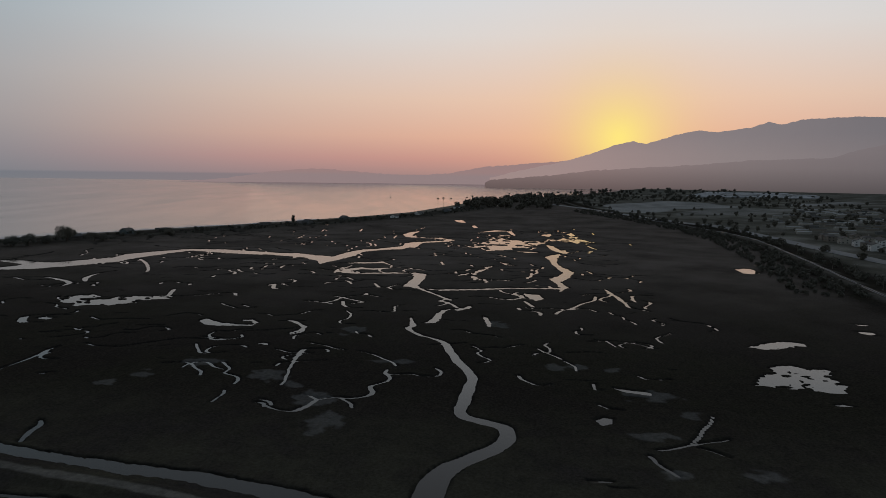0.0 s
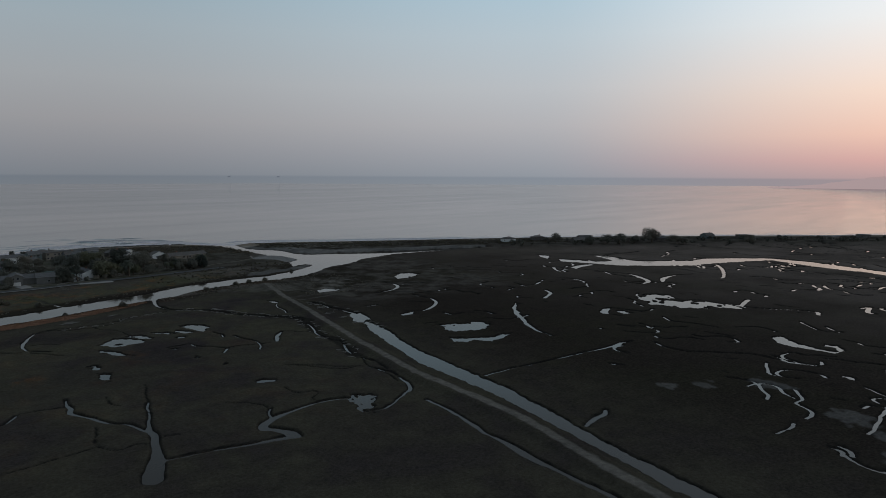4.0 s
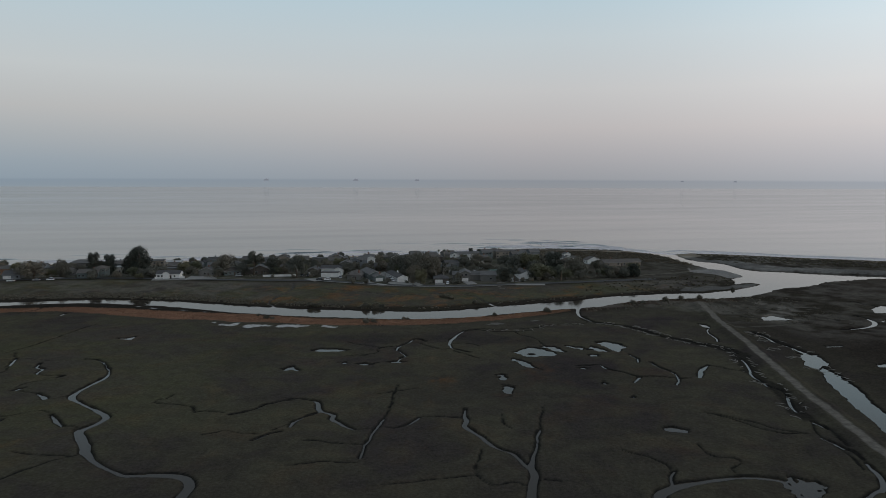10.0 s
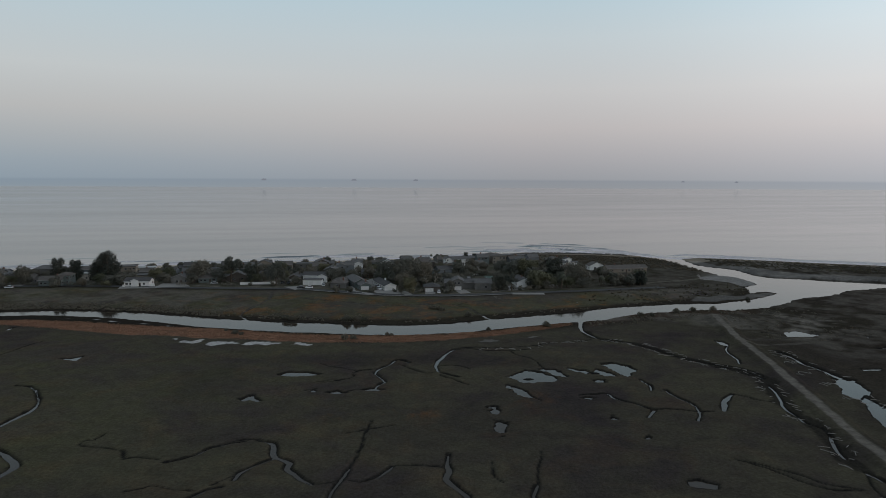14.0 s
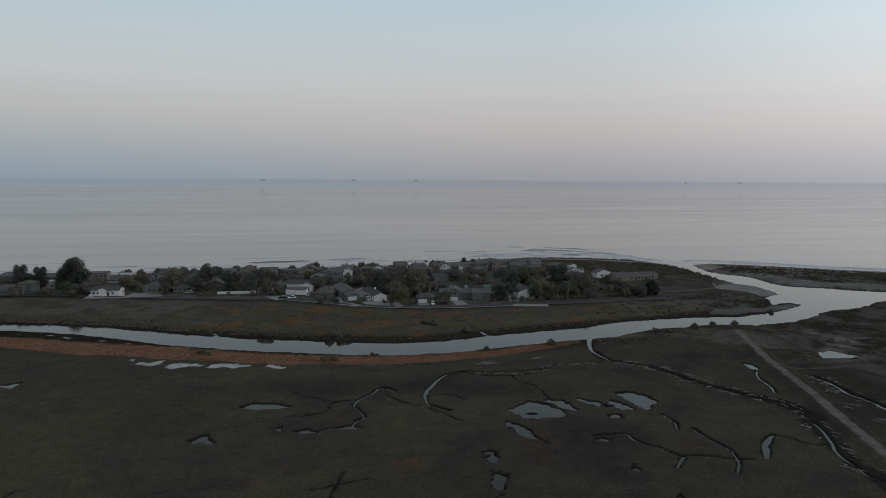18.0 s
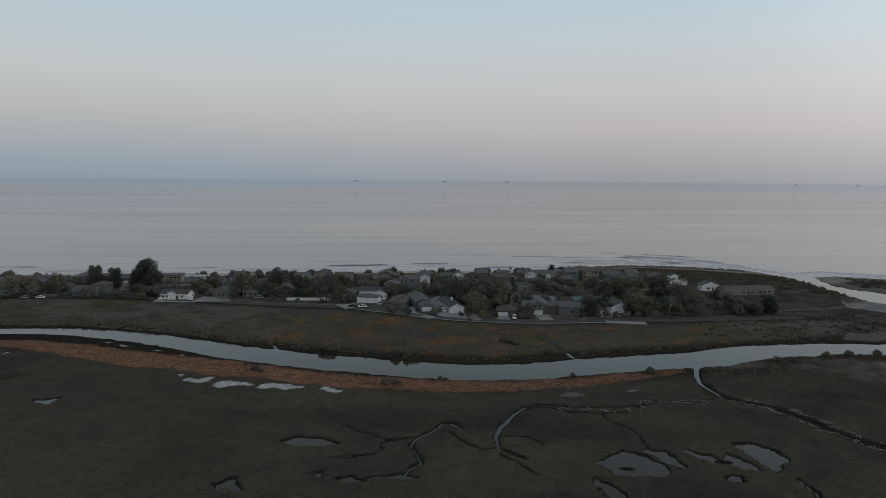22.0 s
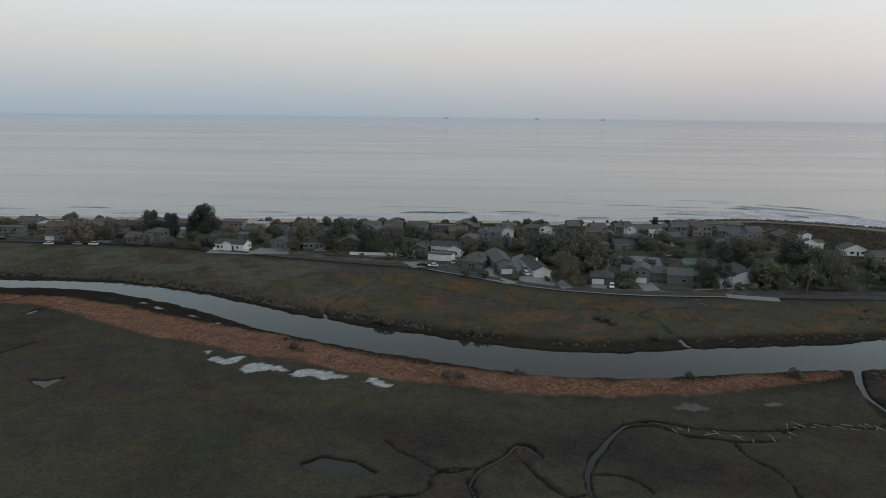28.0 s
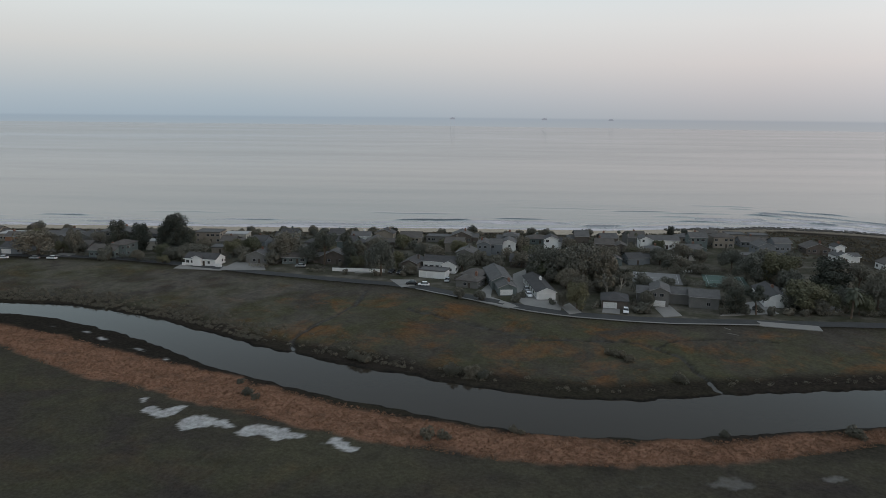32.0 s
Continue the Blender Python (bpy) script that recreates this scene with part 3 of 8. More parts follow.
pan("565.4,-203.1 559.7,-209.2 523.2,-207.8 511.7,-209.9 500.9,-200.2 531.4,-202.2 551.1,-202.2", 1)
creek("333.1,-180.6 315.8,-175.0 298.2,-171.2 291.2,-172.6", 0.6, 0.9, 0.7)
pan("275.9,-110.7 283.3,-118.1 286.6,-125.1 288.7,-136.5 281.1,-133.7 276.8,-126.4 272.6,-119.3 271.8,-114.5", 1)
pan("217.9,-94.8 234.1,-104.7 246.0,-111.6 247.8,-117.4 243.6,-120.0 243.4,-128.0 235.8,-127.0 225.0,-124.5 218.7,-125.6 213.2,-122.4 213.3,-116.2 216.3,-111.9 215.3,-106.0 218.5,-102.5 217.7,-97.5", 2.1)
pan("200.2,-113.5 201.4,-117.5 199.0,-119.8 198.9,-115.6", 0.25)
creek("182.9,-72.3 176.8,-70.1 170.7,-66.6 164.8,-64.1 158.9,-60.4 156.8,-57.5 154.4,-54.1 153.5,-51.0", 0.15, 0.25, 0.35, 0.55, 0.6, 0.4, 0.5, 0.3)
creek("158.5,-60.8 160.9,-65.8 164.4,-71.9", 0.3, 0.2)
creek("149.3,-48.2 144.6,-49.5 139.7,-52.0 137.6,-52.9", 0.25)
creek("156.5,-62.5 154.0,-65.5 151.5,-68.4", 0.15)
pan("206.8,-45.4 205.7,-49.9 203.9,-57.1 200.2,-56.8 201.7,-51.2 204.0,-46.9", 0.25)
pool(197.9, -53.4, 0.2, 1.2, 0)
pan("173.6,-36.7 176.5,-39.5 175.9,-41.9 172.0,-40.9 169.6,-38.0", 0.25)
pool(213.1, -36.1, 0.2, 1.7, 0)
pan("131.6,-31.0 132.4,-35.7 132.1,-37.6 130.8,-33.5", 0.25)
pool(128.5, -39.1, 0.2, 1.2, 0)
creek("210.3,-39.0 203.8,-38.8 203.0,-41.2", 0.25)
creek("250.3,-31.1 253.8,-40.4 253.7,-45.0", 0.3)
creek("256.6,-19.8 252.3,-22.1 244.4,-27.5 240.5,-29.6", 0.4)
creek("188.2,-38.9 184.8,-41.2 183.4,-45.3", 0.2)
creek("238.2,-30.6 232.3,-33.5 224.8,-34.5", 0.35)
pan("317.7,7.0 315.3,4.8 302.3,2.3 292.4,1.7 294.5,3.5 307.1,4.9", 0.25)
pan("389.5,-13.1 387.4,-22.3 372.5,-24.4 369.9,-20.5 378.2,-15.5", 0.5)
creek("388.3,-55.8 372.7,-52.9 362.5,-45.7 349.7,-40.3 337.1,-32.2 329.3,-30.4", 0.8, 0.9, 0.6, 0.5)
creek("190.8,66.8 197.2,67.5 208.7,70.3 219.9,72.5 229.7,73.7 238.6,74.3", 0.25, 0.35, 0.3, 0.2)
creek("170.8,64.6 167.0,59.1 166.9,53.7 172.5,51.2 178.1,50.2 181.2,45.6 181.5,40.1 183.9,36.0 188.3,34.2 194.1,36.6 197.6,34.8 203.4,31.7 211.2,35.0 214.9,35.1", 0.25, 0.4, 0.9, 1, 0.7, 0.6, 0.6, 0.7, 0.9, 0.7, 0.6, 0.6, 0.7, 0.3)
creek("178.1,50.2 182.0,54.3", 0.35)
creek("181.5,43.8 176.8,38.8 172.8,37.2", 0.35, 0.2)
creek("172.4,68.2 172.7,65.9 169.3,64.0", 0.6, 0.6, 0.3)
creek("239.0,51.9 234.9,45.1 226.3,36.4 220.5,33.1", 0.25)
creek("262.2,88.8 267.2,86.1 276.2,87.8 287.3,95.0 290.5,99.0", 0.7, 0.9, 0.9, 0.6)
pan("607.5,129.9 619.9,124.4 641.4,109.0 669.1,112.5 683.4,106.7 706.2,78.2 720.3,75.7 724.2,83.7 728.7,109.6 737.3,125.2 772.2,133.8 806.3,131.0 827.8,120.5 792.9,121.7 761.0,121.6 735.4,110.7 737.4,85.5 717.3,65.5 696.1,70.9 675.4,94.7 651.8,95.5 630.3,94.1 627.9,100.9 610.7,105.9 600.8,120.2", 0.8)
pan("394.9,51.7 388.2,38.4 394.2,18.3 404.5,-1.7 408.6,-22.2 408.9,-37.4 416.5,-41.2 428.9,-38.3 440.1,-36.3 451.4,-41.1 471.1,-45.8 488.9,-48.8 500.0,-46.6 514.2,-42.0 533.0,-38.5 565.9,-38.2 609.0,-43.6 596.9,-33.5 578.8,-29.3 556.4,-32.5 528.2,-34.0 503.3,-37.4 486.4,-40.8 468.1,-36.2 453.1,-30.1 441.1,-31.6 427.9,-34.8 416.9,-35.4 412.9,-22.3 408.8,-1.6 400.5,18.8 394.3,39.2", 0.6)
pan("690.1,-31.3 681.3,-38.2 646.1,-42.5 621.0,-52.5 609.8,-46.1 634.5,-36.9", 0.8)
pan("666.1,54.1 687.4,43.5 710.4,30.6 752.6,24.0 784.5,16.0 744.5,8.2 725.9,-13.2 718.5,-27.7 699.4,-24.7 672.8,-13.5 649.7,-8.4 635.5,-11.2 629.4,6.9 623.3,24.9 634.5,36.3", 11)
pan("719.1,-29.5 756.2,-43.3 767.4,-55.8 786.1,-69.1 753.5,-73.0 725.5,-82.4 704.4,-72.3 706.3,-61.4 732.0,-48.4", 9)
creek("688.1,-73.8 658.7,-79.3 656.2,-86.8", 1.5)
pan("621.5,1.4 621.9,-13.9 617.7,-29.0 608.1,-14.0", 0.5)
pan("807.9,59.3 829.8,45.4 862.1,29.9 853.6,5.0 836.1,28.5 821.6,44.8", 0.5)
pan("841.7,13.6 852.3,8.5 782.4,1.2 795.5,6.7", 0.5)
pan("1031.6,103.4 1049.8,92.2 978.6,78.4 986.1,89.8", 1)
pan("926.9,66.5 939.1,62.8 890.6,54.3 888.6,59.4", 0.5)
pan("808.5,-28.9 829.3,-42.3 782.0,-37.9 793.3,-28.7", 1)
pan("827.3,-58.6 846.2,-66.2 808.0,-69.2 791.2,-63.2", 1)
pool(757.9, -103.8, 1.5, 6.7, 0)
pool(710.3, -89.4, 0.8, 6.0, 0)
pan("468.1,26.7 484.5,21.9 505.1,17.1 513.0,13.2 492.5,16.2 472.8,21.0 460.4,24.0", 2.1)
pan("538.0,12.4 533.7,3.2 515.2,-4.0 516.4,2.6", 2.1)
pan("387.2,-12.3 387.2,-18.8 370.0,-23.5 365.6,-20.3 374.9,-15.6", 1)
creek("363.6,-13.5 351.3,-17.3 346.7,-18.2", 1)
pool(349.6, 5.3, 0.3, 4.1, 0)
pool(426.4, -22.4, 0.4, 2.3, 0)
pool(509.4, -16.8, 0.8, 3.2, 0)
pool(463.4, -3.4, 0.6, 2.7, 0)
pan("413.6,396.6 425.6,366.7 441.4,362.1 458.1,400.6 462.8,392.0 456.9,350.5 478.7,336.7 495.4,324.3 519.4,327.7 542.0,316.9 571.2,296.0 573.5,260.7 566.2,234.2 559.3,209.0 560.9,188.0 548.0,168.0 543.5,151.5 572.3,149.7 601.7,141.9 616.6,124.4 631.9,106.6 613.7,110.8 595.8,124.9 579.7,136.3 552.9,134.4 528.4,139.8 505.5,144.9 492.5,147.8 511.3,156.1 530.7,174.9 540.6,207.1 540.3,234.2 548.3,266.3 553.4,286.6 526.6,295.9 497.7,302.3 467.6,306.1 441.6,321.9 419.9,339.0 412.0,360.9 400.3,382.4", 0.8)
pan("378.3,352.3 393.4,358.8 409.3,358.5 408.6,352.3 390.4,350.4 378.5,345.4", 0.5)
creek("378.5,345.4 382.6,324.8 387.5,302.8 381.9,288.4 370.8,273.9 357.9,270.4 354.4,277.1", 0.6, 0.8, 1.2, 1.8, 2, 1.2, 0.5)
creek("426.6,276.6 409.8,280.8 391.5,276.6 377.3,267.5", 0.8, 1.6, 2, 0.6)
creek("490.5,297.9 471.9,282.2 442.0,262.1 424.8,252.9", 1.2, 1.4, 1.2, 0.5)
creek("208.9,119.6 211.4,110.9 206.7,105.9 200.8,100.4 197.2,99.3", 0.2, 0.3, 0.3)
creek("214.6,99.0 206.6,92.1 201.2,91.4 197.7,85.7 193.5,83.3 188.8,82.6", 0.3, 0.5, 0.4, 0.6, 0.5)
creek("182.8,83.2 177.0,81.5 170.4,82.0", 0.35)
creek("175.4,68.1 174.6,64.9 171.1,62.5", 0.7, 0.6, 0.3)
pan("281.8,141.9 287.2,140.5 281.4,133.8 278.3,128.3 276.8,117.1 279.3,112.3 284.6,116.0 283.9,120.2 287.5,121.9 289.4,118.1 282.3,112.0 274.7,113.2 273.3,121.4 271.8,129.7 274.5,135.7", 0.5)
creek("239.0,121.7 226.6,113.9 225.2,110.5", 0.3)
pool(242.8, 94.2, 1.3, 1.5, 0)
creek("266.0,164.1 268.7,152.9", 0.4)
creek("230.9,166.0 227.8,157.8 228.5,149.4 235.6,142.3 246.1,131.1 246.8,120.1 249.5,107.7", 0.3, 0.8, 0.5, 0.3, 0.25, 0.25)
creek("141.5,171.2 155.5,172.4 165.4,171.6 190.2,172.3 211.2,172.3 220.7,174.3 224.8,173.2", 0.6, 0.45, 0.45, 0.5, 0.6, 1.2, 0.4)
pan("246.1,269.4 239.8,261.6 232.3,254.1 221.3,237.4 212.2,223.0 206.1,210.2 204.6,199.0 205.1,207.5 208.0,218.7 217.3,234.1 225.1,247.0 233.6,257.7", 0.3)
pan("176.4,245.9 182.8,247.0 190.1,242.0 195.6,243.2 199.2,236.1 193.5,230.4 185.5,228.0 177.6,230.4 173.2,234.9", 1.2)
creek("195.6,268.9 196.3,262.2 202.7,262.8", 1)
creek("181.9,282.8 189.0,279.2 201.0,285.7 209.9,294.7 214.1,305.2 213.1,310.3 213.1,323.3", 0.7, 0.9, 0.9, 0.8, 0.5)
pan("164.9,222.9 170.9,218.9 175.9,216.9 181.7,213.8 189.3,215.8 192.4,214.2 183.7,209.7 175.9,208.9 171.1,214.5 166.6,213.8 163.0,217.2", 0.6)
creek("172.7,253.3 178.1,251.6", 0.5)
pan("248.6,389.3 262.8,399.3 265.3,389.6 251.1,380.0", 0.8)
pan("293.0,323.0 290.7,308.9 300.2,309.2 317.9,319.6 301.0,307.7 287.7,305.8", 0.4)
creek("289.4,289.4 283.6,279.5 268.5,269.1", 1)
pan("418.8,427.9 423.8,418.8 406.4,401.9 408.9,413.0", 0.6)
pan("315.8,238.9 332.6,242.8 337.6,233.5 329.4,221.7 334.7,202.8 334.0,182.9 323.0,195.7 309.1,202.3 304.0,220.1 309.4,230.0", 3)
creek("361.2,198.0 341.0,190.7", 1.2)
creek("334.7,202.8 342.2,179.7 356.9,160.2 349.5,153.1", 0.9)
pan("264.3,223.9 273.9,229.3 276.4,228.2 265.6,221.3 262.7,217.0 261.1,220.2", 0.4)
pan("271.3,220.3 275.3,219.7 274.5,210.9 269.6,213.4", 0.4)
pool(233.0, 197.9, 1.2, 1.9, 0)
pool(189.9, 153.9, 1.3, 1.7, 0)
creek("132.6,116.6 138.8,119.1 143.9,120.2 147.5,122.5", 0.6, 0.8, 0.8, 0.4)
creek("387.3,148.3 393.3,146.7 378.3,142.0 375.9,137.3", 1.2)
creek("341.4,109.5 339.5,102.2 335.9,91.5", 1)
creek("358.0,96.4 347.1,80.4 343.7,76.4 337.8,81.0", 0.8, 1.1, 0.9)
creek("367.0,79.0 360.3,69.4", 0.9)
creek("323.1,137.7 318.5,132.3", 0.8)
creek("286.6,103.5 289.8,91.6", 0.4)
creek("290.9,100.7 284.4,94.0 278.2,87.6 270.5,87.7 264.6,89.6", 0.6, 0.9, 1, 0.8)
creek("109.0,161.8 109.1,151.6 107.9,141.4 105.9,128.6 105.7,120.4 104.7,113.6 104.2,106.7 104.5,100.7 104.3,91.9 104.2,83.6 102.4,77.4 99.0,71.9", 0.3, 0.5, 0.6, 0.7, 0.5, 1, 1.3, 0.9, 0.8, 0.8, 0.9, 1)
pan("243.0,389.8 256.2,400.7 260.9,398.9 247.6,378.1 238.9,378.0", 0.6)
pan("172.4,307.2 179.3,308.3 178.9,306.2 172.5,305.0", 0.3)
pan("176.3,278.9 185.0,280.7 181.0,274.6 174.7,274.5", 0.4)
creek("223.6,373.0 225.2,360.8 220.5,350.6 212.0,343.7 197.7,338.2", 0.8, 1.1, 1.1, 0.8, 0.4)
creek("153.3,331.4 154.5,325.3 154.3,313.6 156.3,304.9 157.4,292.7 158.1,285.1", 0.8, 0.5, 0.8, 0.6, 1, 1)
pan("154.8,294.6 159.8,292.7 157.9,280.5 150.9,271.8 147.8,274.3", 1)
pan("153.2,276.1 152.9,263.6 150.6,248.7 144.7,229.2 142.1,214.1 137.8,156.4 133.9,133.0 128.2,110.0 124.0,81.9 122.2,60.7 118.0,41.4 114.0,26.5 104.0,-25.0 97.5,-24.0 106.5,20.0 110.9,38.6 113.4,47.8 117.6,65.7 119.0,83.4 123.3,106.0 126.1,126.0 129.9,148.3 131.8,198.0 134.5,212.5 137.4,226.0 140.7,238.5 144.4,255.9", 0.4)
# pale dried pans along the reed bank, and dry ditches of the bench
SALT = [(-153, 390, 2.8, 0.8, 160), (-142, 386, 4.6, 1.1, 160), (-124, 381, 3.4, 0.8, 162), (-112, 376, 4.2, 0.9, 164), (-168, 392, 2.4, 0.6, 175)]
CRUSTS = [
    ("-100.8,349.7 -98.7,351.3 -97.5,348.2", 1),
    ("-95.6,345.3 -94.2,348.4 -90.6,347.5 -88.8,350.1 -86.4,350.1 -86.4,346.8 -87.2,344.0 -88.8,342.5 -92.5,343.3", 1),
    ("-82.7,340.8 -82.8,345.0 -80.6,346.5 -77.0,347.4 -73.7,346.5 -69.1,344.4 -70.9,342.5 -74.3,342.2 -76.0,340.3 -77.7,338.9 -80.2,338.9", 1),
    ("-67.5,340.7 -68.4,344.1 -67.3,346.4 -63.2,347.3 -56.2,345.8 -52.3,344.7 -49.3,342.9 -53.0,342.1 -55.8,340.5 -59.2,340.2 -62.7,340.4", 1),
    ("-46.8,341.6 -45.3,344.8 -41.8,344.6 -37.6,342.2 -38.6,340.1 -42.2,340.7", 1),
    ("31.6,347.0 34.1,351.0 37.9,351.0 40.7,348.6 36.8,346.1", 0.2),
    ("52.7,356.1 58.5,359.2 59.6,356.8 54.7,354.4", 0.25),
    ("45.6,352.7 48.7,354.3 47.8,352.4", 0.15),
    ("-3.1,340.1 1.4,340.7 -1.4,338.8", 0.12),
    ("12.9,341.1 18.0,344.0 21.4,344.7 16.6,341.1", 0.12),
]
# channel with muddy sides and driftwood on both banks
WRACK = numbers("82,366 82.5,360 86.5,352.5 97,346 103.5,336 108.5,325.5 117.6,313.8 126.7,303.2")
WRACK_LEVEE = numbers("127,303 130,296 127.2,285 124.3,271.6 121.6,258 122.6,246 119.3,232 117,218")
WRACK_CANAL = numbers("153.5,333 154.4,318 156.3,304.9 157,292 152,272 149,256")
BAR = numbers("192,520 196,534 203,548 226,548 229,524 228,513 221,507 213,502 206,508")
HOOK = numbers("168,460 184,466 196,466 210,474 224,478 217,471 205,462 192,454 178,448 160,445")
DITCHES = [(numbers("40,397 36,407 31,418 24,424 16,427 1,424 -13,422 -20,424 -36,431 -46,436 -60,441"), 0.8), (numbers("-80,391 -85,405 -83,422 -81,438 -84,460"), 0.9), (numbers("24,424 30,432 44,438 60,440"), 0.4)]

# scattered small pans and rills of the western marsh
dice = random.Random(7)


def in_marsh(x, y):
    return y < 470 - 0.25 * max(0, x - 300) and y > -170 - 0.08 * (x - 150) and x > 150 + 0.1 * (y - 100)


for _ in range(480):
    x, y = dice.uniform(205, 900), dice.uniform(-90, 420)
    if not in_marsh(x, y):
        continue
    far = 0.6 + max(0, x - 200) / 450
    if dice.random() < 0.45:
        pool(x, y, dice.uniform(0.6, 2.2) * far, dice.uniform(0.3, 0.55) * far, dice.uniform(-110, -50))
    else:
        turn, pts = dice.uniform(0, 6.28), [(x, y)]
        for _ in range(dice.randint(3, 7)):
            turn += dice.uniform(-1.3, 1.3)
            x, y = x + math.cos(turn) * 7 * far, y + math.sin(turn) * 7 * far
            pts.append((x, y))
        creek(" ".join(f"{a:.0f},{b:.0f}" for a, b in pts), 0.15 * far, dice.uniform(0.2, 0.42) * far, 0.1 * far)

SHORE = numbers("-4900,-300 -2500,60 -1000,385 -700,465 -362,559 -297,578 -220,598 -100,632 0,657 60,686 105,705 150,702 190,690 228,660 247,670 280,660 330,637 400,611 515,566 664,496 722,459 792,419 867,372 965,322 1080,263 1232,205 1720,135 2020,50 2400,-130 3360,-440 4900,-700")
BANK = numbers("-600,390 -400,384 -239,408 -188,416 -134,409 -91,395 -31,385 9,384 42,399 99,421 150,443 190,458 215,490 230,560 240,640")
ROAD = numbers("-900,395 -420,450 -275,471 -216,481 -124,474 -71,472 -54,467 -26,456 -5,450.5 22,451.5 48,457 99,468 160,486")
LEVEE = numbers("156,404 154.3,396 149.5,370 146.5,357 143.8,335 140.4,310 138.2,298 134.6,277 131.4,257 128.6,240 126.4,221 124,203.6 121.8,186 121.1,139 118.5,119 113.8,95.3 111.1,76.5 107.2,57 105.3,49.4 100,20 88,-80 70,-190 40,-330")
WATER_LEVEL = -0.45


def steps(zones, limit=4800.0):
    """Grid lines: even inside each zone (start, stop, step), ever wider outside."""
    line = [v for start, stop, step in zones for v in np.arange(start, stop, step)]
    for sign in (1, -1):
        at, size = (line[-1], zones[-1][2] * 1.3) if sign > 0 else (line[0], zones[0][2] * 1.3)
        while sign * at < limit:
            at += sign * size
            size = min(size * 1.16, 120)
            line = line + [min(at, limit)] if sign > 0 else [max(at, -limit)] + line
    return np.array(line)


def ease(v):
    v = np.clip(v, 0, 1)
    return v * v * (3 - 2 * v)


def value_noise(x, y, size, seed):
    """Smooth noise in -1..1 with cells of that size."""
    u, v = x / size, y / size
    i, j = np.floor(u).astype(np.int64), np.floor(v).astype(np.int64)
    fu, fv = u - i, v - j
    fu, fv = fu * fu * (3 - 2 * fu), fv * fv * (3 - 2 * fv)

    def at(a, b):
        h = (a * 374761393 + b * 668265263 + seed * 1442695041) & 0x7FFFFFFF
        h = ((h ^ (h >> 13)) * 1274126177) & 0x7FFFFFFF
        return ((h ^ (h >> 16)) & 0xFFFF) / 32767.5 - 1
    return (at(i, j) * (1 - fu) + at(i + 1, j) * fu) * (1 - fv) + (at(i, j + 1) * (1 - fu) + at(i + 1, j + 1) * fu) * fv


def line_distance(px, py, line):
    """Distance of points from a line, and the nearest vertex's index."""
    best, index = np.full(px.shape, 1e9), np.zeros(px.shape, int)
    for i in range(len(line) - 1):
        ax, ay = line[i]
        dx, dy = line[i + 1] - line[i]
        t = np.clip(((px - ax) * dx + (py - ay) * dy) / (dx * dx + dy * dy + 1e-9), 0, 1)
        d = np.hypot(px - ax - t * dx, py - ay - t * dy)
        near = d < best
        best[near], index[near] = d[near], i
    return best, index


def land_height(x, y):
    """The bare land without creeks."""
    shore = np.interp(x, SHORE[:, 0], SHORE[:, 1])
    inland = (shore - y) * 0.94
    bank, road = np.interp(x, BANK[:, 0], BANK[:, 1]), np.interp(x, ROAD[:, 0], ROAD[:, 1])
    z = 0.10 * value_noise(x, y, 9, 1) + 0.07 * value_noise(x, y, 3.1, 2) + 0.10 * value_noise(x, y, 40, 3)
    east = ease((232 - x) / 30)
    bench = ease((y - bank - 3) / 30) * east
    z = z + bench * (0.9 + 1.3 * ease((y - bank) / np.maximum(road - bank, 5)))
    # dunes of the spit and the land behind the marsh in the west
    spit = ease((x - 238) / 20) * ease((130 + 0.05 * (x - 240) - inland) / 40)
    z = z + spit * 1.6
    z = z + 2.4 * ease((x - 1000 - 0.3 * y) / 120) + 2.2 * ease((-175 - 0.09 * np.maximum(x - 150, 0) - y) / 30) * ease((x - 130) / 60)
    beach = WATER_LEVEL - 0.1 + inland * 0.055
    return np.where(inland < 60, np.minimum(z, np.where(inland < 0, WATER_LEVEL + inland * 0.05, beach)), z), inland, bench


xs = steps([(-420, -250, 2.2), (-250, -165, 1.2), (-165, 160, 0.6), (160, 330, 0.8), (330, 620, 1.7), (620, 1000, 3.2), (1000, 1900, 9)])
ys = steps([(-420, -130, 6), (-130, -75, 1.4), (-75, 130, 1.0), (130, 330, 0.6), (330, 400, 0.8), (400, 480, 1.15), (480, 540, 1.6), (540, 735, 2.6)])
gx, gy = np.meshgrid(xs, ys)
height, inland, bench = land_height(gx, gy)
layer = {name: np.zeros(gx.shape) for name in ("lush", "dusky", "rust", "sand", "mud", "dirt", "green", "bloom", "salt", "garden", "field", "dry", "meadow")}
wx = gx + 1.1 * value_noise(gx, gy, 5, 11) + 0.5 * value_noise(gx, gy, 2.2, 12)
wy = gy + 1.1 * value_noise(gx, gy, 5, 13) + 0.5 * value_noise(gx, gy, 2.2, 14)


def window(x0, x1, y0, y1):
    a, b = np.searchsorted(xs, (x0, x1))
    c, d = np.searchsorted(ys, (y0, y1))
    return slice(max(c - 1, 0), d + 1), slice(max(a - 1, 0), b + 1)


def carve(sub, edge):
    """Sinks the ground where edge, metres inside the waterline, is positive, with a muddy bank."""
    cut = WATER_LEVEL - 0.75 * np.tanh(edge / 0.8)
    height[sub] = np.minimum(height[sub], np.where(edge > -2.6, cut, 9))
    layer["mud"][sub] = np.maximum(layer["mud"][sub], ease((edge + 0.75 + 0.3 * value_noise(gx[sub], gy[sub], 3, 95)) / 0.6))


